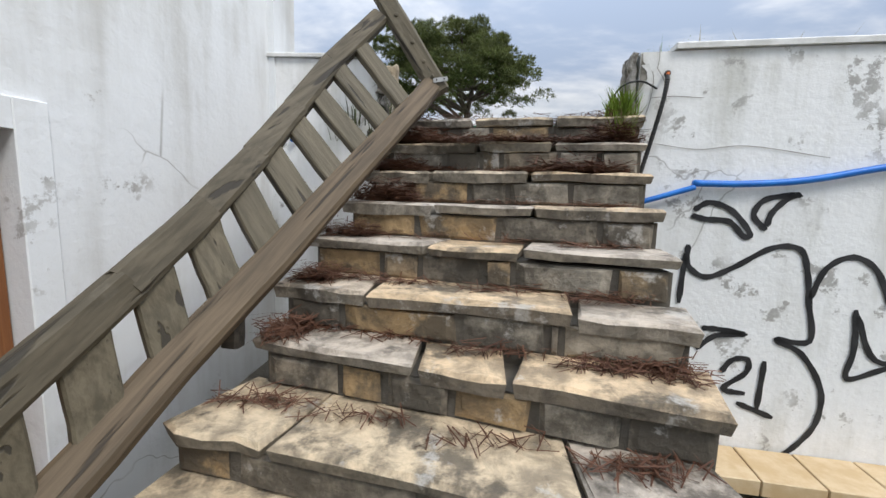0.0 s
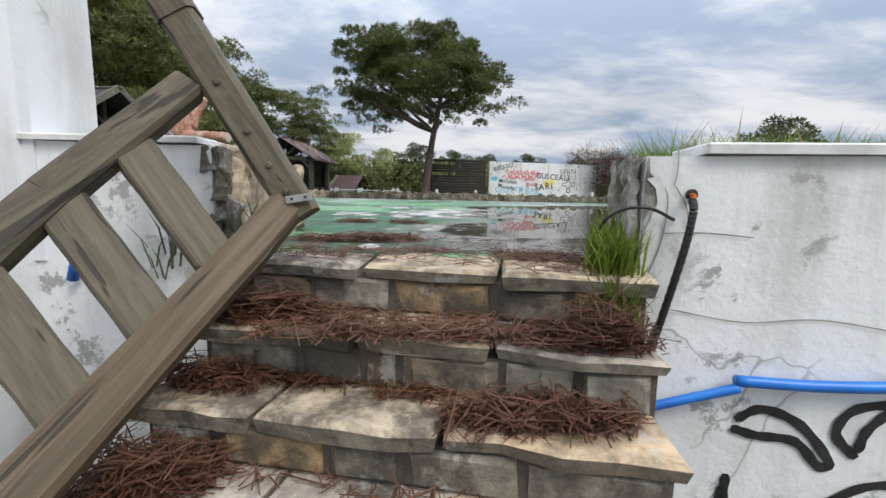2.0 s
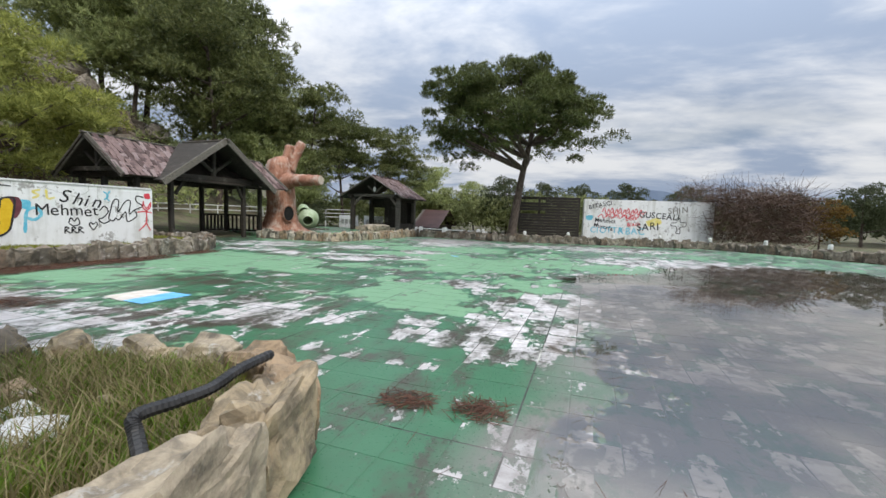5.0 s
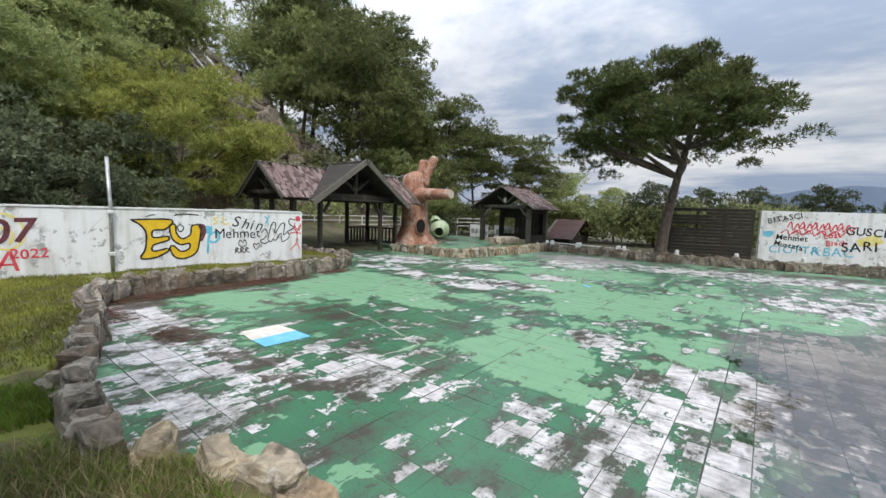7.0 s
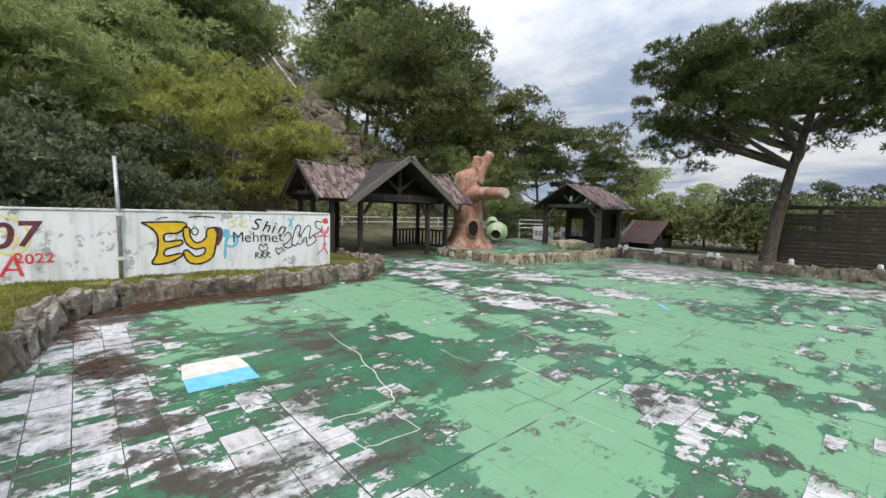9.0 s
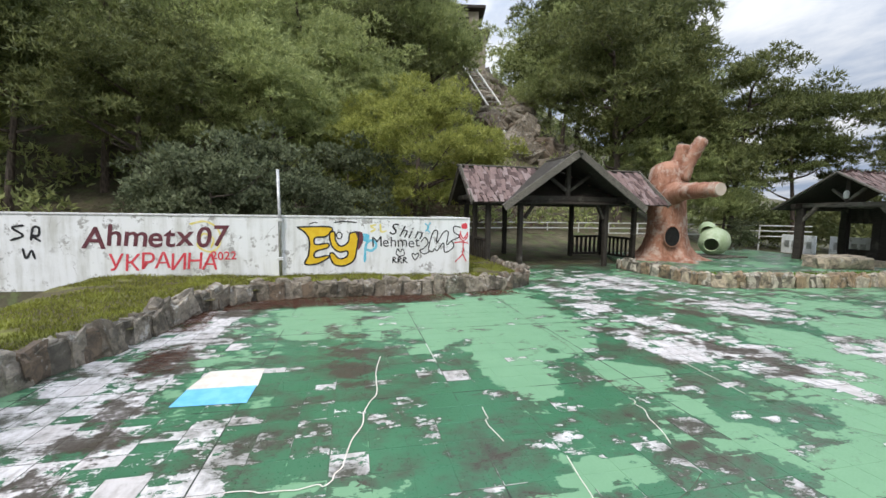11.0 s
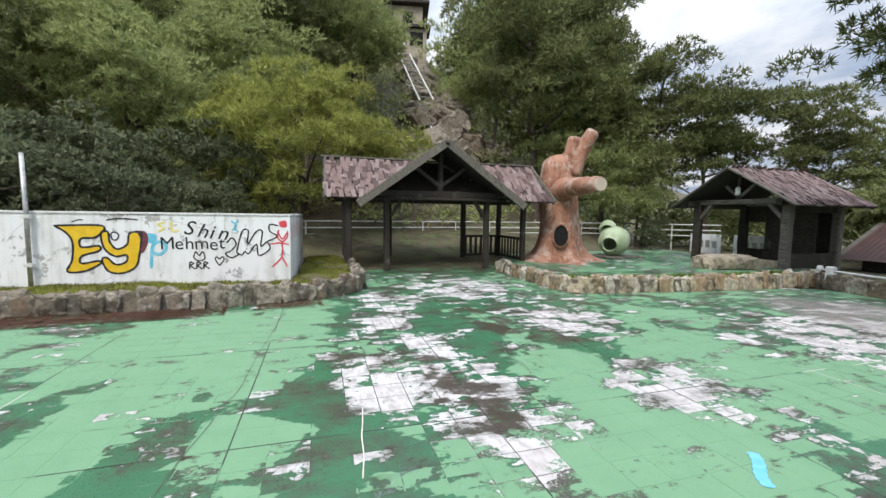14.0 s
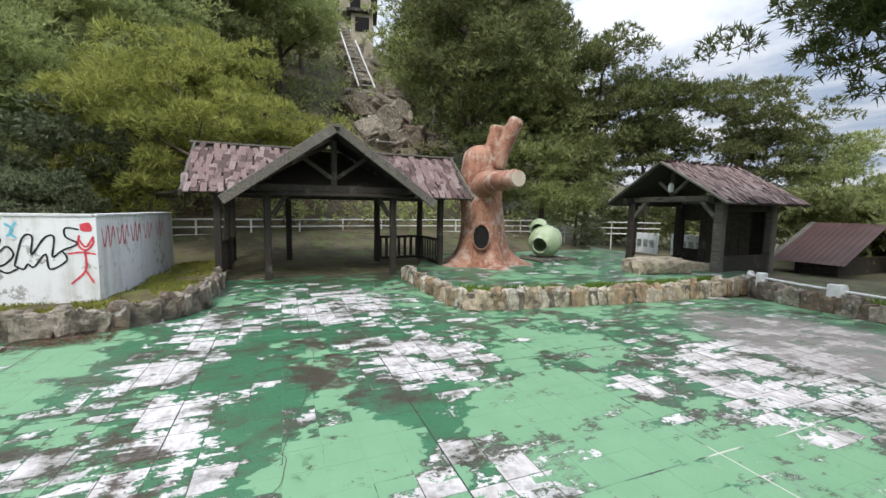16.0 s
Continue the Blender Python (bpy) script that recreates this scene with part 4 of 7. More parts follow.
kerb("kerb_far", "low brown rubble kerb along the far side of the terrace", KERB_F, 0.34, 0.2, 0.3, ROCKS)


def front_rocks():
    """Large pale boulders at the mouth of the stairs."""
    for x, y, sx, sy, sz, rz, s in ((-0.085, 4.52, 0.26, 0.56, 0.48, 0.12, 1), (-0.16, 4.98, 0.25, 0.56, 0.46, 0.2, 2), (-0.30, 5.36, 0.26, 0.40, 0.38, 0.6, 3),
                                    (-0.62, 5.56, 0.42, 0.24, 0.33, -0.3, 4), (-1.0, 5.66, 0.42, 0.24, 0.30, 0.1, 5), (-1.36, 5.6, 0.42, 0.24, 0.30, -0.3, 6), (-1.72, 5.44, 0.42, 0.24, 0.30, -0.5, 7)):
        o = new("boulder", rock_mesh("boulder", s + 60, M_TAN_ROCK, 4, 0.5, 0.55))
        o.matrix_world = Matrix.LocRotScale((x, y, sz * 0.40), Euler((0, 0, rz)), (sx, sy, sz * 1.05))
        tagged(o, "large pale limestone boulder beside the stair mouth", "rock", "boulders at the stair mouth")
    for x, y, sx, sy, sz, s in ((1.74, 4.38, 0.17, 0.22, 0.36, 1), (1.95, 4.52, 0.24, 0.28, 0.22, 2)):
        o = new("boulder", rock_mesh("boulder", s + 80, M_ROCK, 4, 0.5, 0.55))
        o.matrix_world = Matrix.LocRotScale((x, y, sz * 0.40), Euler((0, 0, s)), (sx, sy, sz))
        tagged(o, "brown boulder among grass beside the wall end", "rock", "boulders at the stair mouth")


front_rocks()


def bed_height(x, y):
    return 0.2 + 0.06 * noise.noise((x * 0.9, y * 0.9, 5))


def bed(name, poly, zf, label):
    """A lumpy planted bed within an outline."""
    xs, ys = [p[0] for p in poly], [p[1] for p in poly]
    st = 0.3
    nx, ny = int((max(xs) - min(xs)) / st) + 2, int((max(ys) - min(ys)) / st) + 2
    idx, vs, fs = {}, [], []
    for j in range(ny):
        for i in range(nx):
            x, y = min(xs) + i * st, min(ys) + j * st
            idx[i, j] = len(vs)
            vs.append((x, y, zf(x, y)))
    for j in range(ny - 1):
        for i in range(nx - 1):
            if inside(poly, min(xs) + (i + 0.5) * st, min(ys) + (j + 0.5) * st):
                fs.append((idx[i, j], idx[i + 1, j], idx[i + 1, j + 1], idx[i, j + 1]))
    return tagged(new(name, mesh_of(name, vs, fs, M_TURF, True)), label, "planted bed", kind="structure")


BED_L = [(0.0, 4.35), (-0.1, 4.9), (-0.5, 5.4), (-1.2, 5.6), (-2.0, 5.25), (-2.7, 5.35), (-3.8, 5.7), (-5.3, 6.3), (-6.6, 6.7), (-7.4, 7.4), (-7.6, 8.3), (-7.4, 9.8), (-7.3, 10.9), (-7.4, 12.4), (-7.9, 13.2), (-8.8, 13.4), (-10.3, 13.7), (-13.0, 13.7), (-13.0, 12.9), (-8.4, 12.2), (-9.1, 8.0), (-9.7, 4.5)]
BED_R = [(1.8, 4.05), (2.02, 4.45), (2.4, 4.72), (3.2, 4.95), (5.0, 4.85), (8.7, 4.75), (14.0, 4.75), (14.0, 4.02)]
BED_E = [(9.7, 13.1), (9.1, 12.2), (8.8, 10.6), (9.0, 8.4), (8.9, 5.0), (16, 5), (16, 16)]
bed("bed_left", BED_L, bed_height, "grass bed with weeds and dry stalks")
bed("bed_right", BED_R, lambda x, y: 0.22, "grass bed behind the white wall")
bed("bed_east", BED_E, lambda x, y: 0.26, "grass bed beyond the puddle")
PLAT = [(-9.3, 17.7), (-6.5, 17.4), (-6.15, 17.7), (-5.75, 19.0), (-5.4, 20.6), (-5.15, 22.0), (-5.1, 24.3), (-5.6, 26.0), (-18, 30), (-18, 19.5), (-13.3, 20.1)]
slab("platform", PLAT, -0.3, 0.13, M_TILE, "raised platform with worn green paint", "platform")
blades("grass_left", "short green grass in the raised bed", BED_L, 34000, 0.05, 0.006, M_MOSSGRASS, bed_height, 0.5, 0.25)
blades("grass_near", "green grass behind the boulders", [(0.0, 4.3), (-0.2, 5.0), (-0.6, 5.4), (-1.4, 5.5), (-2.2, 5.2), (-3.5, 5.5), (-3.5, 4.5)], 11000, 0.10, 0.0035, M_GRASS, bed_height, 0.55, 0.2)
blades("dry_weeds", "dry yellow weeds among the grass", [(0.0, 4.4), (-0.2, 5.0), (-0.6, 5.4), (-1.4, 5.5), (-2.2, 5.1), (-2.4, 4.5)], 5000, 0.15, 0.003, M_DRYGRASS, bed_height, 0.7, 0.1)
blades("grass_right", "tall bright green grass behind the wall", BED_R[:6] + [(8.7, 4.05)], 16000, 0.25, 0.005, M_GRASS, lambda x, y: 0.2, 0.45, 0.1)
blades("grass_clump", "lush green grass at the wall end", [(1.70, 4.14), (1.86, 4.6), (2.5, 4.82), (3.2, 4.92), (3.2, 4.1)], 7000, 0.27, 0.004, M_GRASS, lambda x, y: 0.2, 0.5, 0.0)
blades("grass_east", "short grass beyond the puddle", BED_E, 9000, 0.18, 0.012, M_GRASS, lambda x, y: 0.25, 0.4, 0.1)
blades("grass_platform", "grass strip along the pale kerb", [(p[0] - 0.05, p[1] + 0.1) for p in KERB_N[2:8]] + [(p[0] - 0.7, p[1] + 0.5) for p in reversed(KERB_N[2:8])], 7000, 0.14, 0.01, M_GRASS, lambda x, y: 0.13, 0.5, 0.1)
blades("grass_far", "rough grass behind the far kerb", [(-4.6, 23.3), (0, 22.4), (3, 22.7), (8, 22.8), (10.5, 20.8), (14, 22), (9, 26.5), (3, 25.4), (-3, 25.2)], 14000, 0.16, 0.014, M_GRASS, lambda x, y: -0.02, 0.5, 0.15)

# ---- the long painted wall ----
WA, WB = Vector((-9.98, 2.6, 0)), Vector((-8.41, 12.1, 0))
wall_long = wall_box("wall_long", (WA.x, WA.y), (WB.x, WB.y), 0.2, -0.06, 1.47, M_WHITE, "long white wall covered in coloured graffiti", side=1)
wall_return = wall_box("wall_return", (-8.42, 12.1), (-12.6, 12.72), 0.2, -0.06, 1.47, M_WHITE, "white wall end with red graffiti", side=1)
WD = (WB - WA).normalized()
WROT = math.degrees(math.atan2(WD.y, WD.x))


def wall_cap():
    for i in range(8):
        a = WA + WD * (i * 1.2)
        keep(Geo().box((0, -0.02, 1.474), (1.19, 0.23, 1.51), Matrix.Translation(a) @ pose(0, 0, 0, 0, 0, WROT), 0.005).ob("coping_slab", M_COPING), wall_long)


wall_cap()


def return_cap():
    m = Matrix.Translation((-8.42, 12.1, 0)) @ pose(0, 0, 0, 0, 0, 171.56)
    for i in range(3):
        keep(Geo().box((0.03 + i * 1.4, -0.02, 1.474), (1.42 + i * 1.4, 0.22, 1.508), m, 0.005).ob("coping_slab", M_COPING), wall_return)


return_cap()


def writing(text, size, m, mat, parent, thick=0.0, shear=0.0, jitter=0.0, spread=1.0):
    """Painted letters as thin raised meshes, standing on the wall's face; m places the first letter's foot."""
    x = 0.0
    for ch in text:
        if ch == " ":
            x += size * 0.3
            continue
        cu = bpy.data.curves.new("letter", "FONT")
        cu.body, cu.size, cu.offset, cu.shear, cu.extrude, cu.resolution_u = ch, size, thick, shear, 0.001, 4
        tmp = bpy.data.objects.new("letter", cu)
        scene.collection.objects.link(tmp)
        bpy.context.view_layer.update()
        me = bpy.data.meshes.new_from_object(tmp.evaluated_get(bpy.context.evaluated_depsgraph_get()))
        w = max([v.co.x for v in me.vertices] + [size * 0.3])
        bpy.data.objects.remove(tmp)
        me.materials.clear()
        me.materials.append(mat)
        o = new("letter", me)
        o.matrix_world = m @ pose(x, rng.normal(0, jitter * size), 0, 0, 0, rng.normal(0, 40 * jitter))
        keep(o, parent)
        x += (w + size * 0.10) * spread


def stroke(pts, r, m, mat, parent, name="paint_stroke", z=0.003):
    """A sprayed line, flat on the wall's face."""
    line = curve_points([(p[0], p[1], 0) for p in pts], 6)
    vs, fs = [], []
    for i, p in enumerate(line):
        d = (line[min(i + 1, len(line) - 1)] - line[max(i - 1, 0)]).normalized()
        s = Vector((-d.y, d.x, 0)) * r * (1 + 0.12 * math.sin(i * 1.7)) * (0.6 if i in (0, len(line) - 1) else 1)
        vs += [p + s + Vector((0, 0, z)), p - s + Vector((0, 0, z))]
    fs = [(2 * i, 2 * i + 1, 2 * i + 3, 2 * i + 2) for i in range(len(line) - 1)]
    o = new(name, mesh_of(name, vs, fs, mat))
    o.matrix_world = m
    return keep(o, parent)


def fill(pts, m, mat, parent, z=0.002, n=6):
    line = curve_points([(p[0], p[1], 0) for p in pts] + [(pts[0][0], pts[0][1], 0)], n)[:-1]
    me = mesh_of("paint_patch", [(p.x, p.y, z) for p in line], [tuple(range(len(line)))], mat)
    o = new("paint_patch", me)
    o.matrix_world = m
    return keep(o, parent)


# the face of the right wall: x runs east, y up
FR = WRM @ pose(0, 3.762, 0, 90, 0, 0)
for pts in ([(1.86, -0.50), (1.94, -0.455), (2.06, -0.50), (2.16, -0.62), (2.13, -0.64), (2.05, -0.56), (1.93, -0.55), (1.85, -0.53)],
            [(2.24, -0.60), (2.17, -0.52), (2.22, -0.43), (2.38, -0.40), (2.33, -0.42), (2.26, -0.50), (2.24, -0.58)],
            [(1.85, -0.70), (1.86, -0.82), (1.96, -0.885), (2.10, -0.82), (2.28, -0.70), (2.42, -0.70), (2.47, -0.82), (2.50, -1.0), (2.53, -1.22), (2.36, -1.225), (2.50, -1.30), (2.62, -1.5), (2.62, -1.7), (2.54, -1.85), (2.43, -1.97)],
            [(1.84, -0.75), (1.83, -1.05)], [(2.10, -1.45), (2.15, -1.37), (2.23, -1.36), (2.23, -1.44), (2.12, -1.55), (2.24, -1.57)], [(2.32, -1.36), (2.31, -1.66)], [(2.20, -1.63), (2.40, -1.70)],
            [(1.95, -1.32), (2.05, -1.23), (2.2, -1.21), (2.05, -1.19), (1.97, -1.19)], [(2.50, -0.98), (2.56, -0.80), (2.68, -0.73), (2.80, -0.80), (2.90, -1.0), (3.02, -1.03)], [(2.73, -1.02), (2.75, -1.25), (2.74, -1.42), (2.95, -1.33), (3.2, -1.32)], [(2.74, -1.05), (2.86, -1.3), (3.1, -1.28)]):
    stroke(pts, 0.016, FR, M_SPRAY, wall_right)


fill([(1.508, 0.36), (1.515, 0.37), (1.52, 0.32), (1.55, 0.29), (1.555, 0.24), (1.53, 0.2), (1.51, 0.16), (1.515, 0.06), (1.513, -0.06), (1.508, -0.1)], FR, M_PEEL, wall_right, 0.003, 1)
fill([(1.51, 0.3), (1.55, 0.31), (1.575, 0.25), (1.57, 0.17), (1.555, 0.06), (1.52, -0.04), (1.50, 0.0), (1.52, 0.14), (1.55, 0.22), (1.54, 0.27)], FR, M_COPING, wall_right, 0.006, 1)
for pts in ([(1.545, 0.30), (1.58, 0.24), (1.575, 0.12), (1.55, 0.02), (1.51, -0.08)], [(1.60, 0.40), (1.603, 0.33), (1.596, 0.28)], [(1.60, 0.28), (1.64, 0.21), (1.66, 0.1)], [(1.58, 0.125), (1.7, 0.13), (1.85, 0.12)], [(1.62, -0.13), (1.85, -0.16), (2.1, -0.14), (2.5, -0.2)]):
    stroke(pts, 0.0022, FR, M_CONCRETE, wall_right, "crack")


def pipes_right():
    p = tagged(empty("blue_pipe", Matrix.Translation((1.6, 3.73, -0.45))), "thin blue plastic water pipe fixed along the white wall", "pipe")
    keep(Geo().tube(curve_points([(1.52, 3.72, -0.475), (1.62, 3.725, -0.445), (1.74, 3.725, -0.405), (1.84, 3.725, -0.372)]), 0.016, 10).ob("pipe_piece", M_BLUE, smooth=True), p)
    keep(Geo().tube(curve_points([(1.83, 3.73, -0.35), (2.1, 3.73, -0.348), (2.4, 3.73, -0.32), (2.81, 3.73, -0.235), (3.6, 3.73, -0.1), (4.6, 3.73, 0.0)]), 0.019, 10).ob("pipe_piece", M_BLUE, smooth=True), p)
    c = tagged(empty("corrugated_conduit", Matrix.Translation((1.65, 3.74, -0.3))), "black corrugated cable conduit hanging from an orange socket", "conduit")
    line = curve_points([(1.645, 3.735, 0.235), (1.64, 3.71, 0.2), (1.625, 3.71, 0.08), (1.585, 3.715, -0.12), (1.545, 3.72, -0.3)], 14)
    keep(Geo().tube(line, 0.0115, 8, True).ob("hose", M_BLACKPLASTIC), c)
    keep(Geo().tube([(1.65, 3.763, 0.25), (1.648, 3.735, 0.25), (1.645, 3.73, 0.225)], 0.008, 10).ob("socket", M_ORANGEPLASTIC), c)
    keep(Geo().tube([(1.652, 3.764, 0.253), (1.651, 3.752, 0.253)], 0.017, 12).ob("wall_ring", M_DARKWOOD), c)
    w = tagged(empty("bent_cable", Matrix.Translation((1.5, 3.77, 0.2))), "thin black cable bent out of the broken wall end", "cable")
    keep(Geo().tube(curve_points([(1.60, 3.745, 0.17), (1.52, 3.73, 0.205), (1.44, 3.74, 0.2), (1.385, 3.77, 0.15), (1.37, 3.8, 0.05)]), 0.0055, 6).ob("wire", M_BLACKPLASTIC), w)
    for o in (p, c, w):
        for q in o.children:
            q.matrix_world = WRM
    k = tagged(empty("drain_hose", Matrix.Translation((-0.4, 4.9, 0.25))), "black corrugated hose draped over the planter rocks", "hose")
    keep(Geo().tube(curve_points([(-0.34, 5.30, 0.41), (-0.33, 5.08, 0.42), (-0.32, 4.92, 0.41), (-0.335, 4.775, 0.42), (-0.365, 4.67, 0.42), (-0.33, 4.64, 0.38), (-0.235, 4.57, 0.34), (-0.20, 4.49, 0.31), (-0.23, 4.36, 0.24)], 14), 0.021, 8, True).ob("hose", M_BLACKPLASTIC), k)
    b = tagged(empty("blue_pipe_end", Matrix.Translation((-0.55, 4.1, -0.2))), "short end of blue plastic pipe on the low wall", "pipe")
    keep(Geo().tube([(-0.62, 4.10, -0.13), (-0.58, 4.09, -0.02)], 0.02, 10).ob("pipe_piece", M_BLUE, smooth=True), b)


pipes_right()

# the face of the long wall: x runs north along it, y up; the origin is the wall's north end
FL = Matrix.Translation((WB.x, WB.y, 0)) @ pose(0, 0, 0, 0, 0, WROT) @ pose(0, -0.003, 0, 90, 0, 0)


def long_wall_paint():
    P = wall_long
    # a large yellow tag with a dark outline
    big_e = [(-3.87, 1.26), (-3.15, 1.26), (-3.25, 1.06), (-3.48, 1.03), (-3.48, 0.88), (-3.22, 0.9), (-3.22, 0.81), (-3.48, 0.72), (-3.49, 0.59), (-3.24, 0.63), (-3.21, 0.58), (-3.45, 0.45), (-3.71, 0.45), (-3.63, 0.65), (-3.61, 0.97), (-3.71, 1.15)]
    big_y = [(-3.18, 1.15), (-3.07, 1.15), (-3.05, 0.97), (-2.94, 0.84), (-2.78, 0.93), (-2.74, 1.12), (-2.59, 1.15), (-2.55, 1.08), (-2.59, 0.78), (-2.66, 0.52), (-2.88, 0.4), (-3.09, 0.44), (-3.18, 0.64), (-3.11, 0.69), (-2.97, 0.56), (-2.81, 0.61), (-2.8, 0.73), (-2.97, 0.71), (-3.11, 0.81), (-3.17, 0.97)]
    for k, o in enumerate((big_e, big_y)):
        fill(o, FL, M_YELLOW, P, 0.002 + 0.001 * k, 3)
        stroke(o + [o[0]], 0.017, FL, M_SPRAY, P, z=0.005)
    stroke([(-3.03, 1.12), (-2.97, 1.15), (-2.91, 1.1), (-2.94, 1.01), (-3.01, 1.02), (-3.03, 1.12)], 0.012, FL, M_SPRAY, P)
    stroke([(-3.61, 1.32), (-3.51, 1.36), (-3.43, 1.36)], 0.010, FL, M_SPRAY, P)
    stroke([(-3.09, 1.36), (-2.88, 1.39), (-2.59, 1.37)], 0.012, FL, M_SPRAY, P)
    fill([(-2.64, 1.18), (-2.48, 1.15), (-2.45, 0.97), (-2.53, 0.78), (-2.59, 0.8), (-2.57, 1)], FL, M_PURPLE, P, 0.004)
    stroke([(-2.42, 0.48), (-2.38, 0.89), (-2.24, 0.97), (-2.16, 0.85), (-2.27, 0.74), (-2.4, 0.78)], 0.028, FL, M_CYAN, P, z=0.0015)
    fill([(-2.48, 1.13), (-2.32, 1.1), (-2.34, 0.95), (-2.46, 0.97)], FL, M_CYAN, P, 0.001)
    for pts in ([(-2.16, 1.33), (-2.28, 1.29), (-2.19, 1.22), (-2.29, 1.16)], [(-2.07, 1.35), (-2.05, 1.17), (-1.93, 1.19)]):
        stroke(pts, 0.02, FL, M_PALEYELLOW, P, z=0.0015)
    fill([(-3.6, 1.08), (-3.39, 1.15), (-3.18, 1.1), (-3.33, 1.03)], FL, M_PALEYELLOW, P, 0.001)
    for pts in ([(-1.06, 1.37), (-0.97, 1.28), (-1.05, 1.18)], [(-0.93, 1.39), (-1, 1.24), (-0.94, 1.16)]):
        stroke(pts, 0.016, FL, M_CYAN, P, z=0.0015)
    writing("Mehmet", 0.33, FL @ pose(-2.27, 0.83, 0.003), M_SPRAY, P, 0.0, 0.0, 0.04, 0.92)
    writing("Shin", 0.38, FL @ pose(-1.89, 1.12, 0.003, 0, 0, -9), M_SPRAY, P, 0.0, 0.25, 0.04, 0.9)
    for pts in ([(-1.15, 0.94), (-1.05, 1.04), (-0.98, 0.92), (-1.08, 0.79), (-1.17, 0.74), (-1.07, 0.66), (-0.94, 0.72)], [(-0.98, 0.76), (-0.87, 1.16), (-0.76, 1.18), (-0.78, 0.92), (-0.62, 1.16), (-0.51, 1.17), (-0.54, 0.88), (-0.43, 0.96), (-0.38, 0.82), (-0.58, 0.7), (-0.62, 0.92), (-0.76, 0.74), (-0.83, 0.78), (-0.88, 0.71), (-0.98, 0.76)], [(-0.21, 1.28), (-0.37, 1.3), (-0.37, 1.17), (-0.24, 1.07), (-0.43, 0.97)]):
        stroke(pts, 0.013, FL, M_SPRAY, P)
    for pts in ([(-1.72, 0.67), (-1.68, 0.78), (-1.62, 0.71), (-1.56, 0.78), (-1.53, 0.65), (-1.64, 0.61), (-1.72, 0.67)], [(-1.28, 0.51), (-1.35, 0.63), (-1.32, 0.68), (-1.28, 0.64), (-1.22, 0.68), (-1.2, 0.62), (-1.28, 0.51)]):
        stroke(pts, 0.011, FL, M_SPRAY, P)
    for k in range(3):
        x = -1.79 + k * 0.12
        stroke([(x, 0.45), (x + 0.01, 0.58), (x + 0.07, 0.56), (x + 0.02, 0.52), (x + 0.10, 0.45)], 0.012, FL, M_SPRAY, P)
    # a red stick figure of a few strokes
    for pts in ([(-0.15, 0.97), (-0.16, 0.67), (-0.34, 0.47)], [(-0.16, 0.67), (-0.06, 0.47)], [(-0.36, 0.92), (-0.2, 0.94), (-0.02, 0.91)], [(-0.23, 1.15), (-0.14, 1.02), (-0.05, 1.16)], [(-0.21, 1.2), (-0.23, 1.05), (-0.14, 0.97), (-0.05, 1.07), (-0.05, 1.18)]):
        stroke(pts, 0.014, FL, M_RED, P)
    fill([(-0.2, 1.36), (-0.08, 1.38), (-0.06, 1.26), (-0.18, 1.26)], FL, M_RED, P, 0.003)
    writing("Ahmetx07", 0.61, FL @ pose(-7.98, 0.85, 0.003), M_PURPLE, P, 0.010, 0.1, 0.03, 0.86)
    writing("УКРАИНА", 0.47, FL @ pose(-7.55, 0.34, 0.003, 0, 0, 1), M_RED, P, 0.002, 0.1, 0.03, 0.78)
    writing("2022", 0.24, FL @ pose(-5.60, 0.56, 0.003), M_RED, P, 0.003, 0.0, 0.03, 0.9)
    stroke([(-6.0, 1.3), (-5.7, 1.36), (-5.45, 1.2), (-5.42, 0.9), (-5.6, 0.72), (-5.85, 0.85), (-5.75, 1.1), (-5.55, 1.0), (-5.6, 0.8)], 0.02, FL, M_PALEYELLOW, P)
    for pts in ([(-8.95, 1.25), (-9.15, 1.2), (-8.98, 1.05), (-9.2, 0.95)], [(-8.85, 0.95), (-8.8, 1.2), (-8.7, 1.2), (-8.72, 1.05), (-8.83, 1.05), (-8.68, 0.93)], [(-9.0, 0.8), (-8.95, 0.6), (-8.85, 0.75), (-8.8, 0.58)]):
        stroke(pts, 0.022, FL, M_SPRAY, P)
    # red marks on the return
    FE = Matrix.Translation((-8.42, 12.1, 0)) @ pose(0, 0, 0, 0, 0, 171.56) @ pose(0, -0.003, 0, 90, 0, 0)
    for x in (0.15, 0.75, 1.4, 2.1, 2.9):
        stroke([(x, 1.3), (x + 0.1, 1.0), (x + 0.25, 1.32), (x + 0.3, 0.98), (x + 0.45, 1.3), (x + 0.5, 1.1)], 0.012, FE, M_RED, wall_return)


long_wall_paint()


def tall_pole():
    p = tagged(empty("metal_pole", Matrix.Translation((-9.02, 7.95, 0.2))), "bent pale metal pole clamped to the graffiti wall", "pole")
    q = Matrix.Translation((-9.06, 7.95, 0)) @ pose(0, 0, 0, 0, 0, WROT)
    keep(Geo().tube([q @ Vector((0, -0.05, 0.2)), q @ Vector((0, -0.05, 1.45)), q @ Vector((-0.03, -0.02, 2.48))], 0.035, 10).ob("tube", M_METAL, smooth=True), p)
    for z in (0.55, 1.38):
        keep(Geo().box((-0.06, -0.1, z), (0.06, 0.0, z + 0.06), q, 0.006).ob("clamp", M_WHITEMETAL), p)


tall_pole()


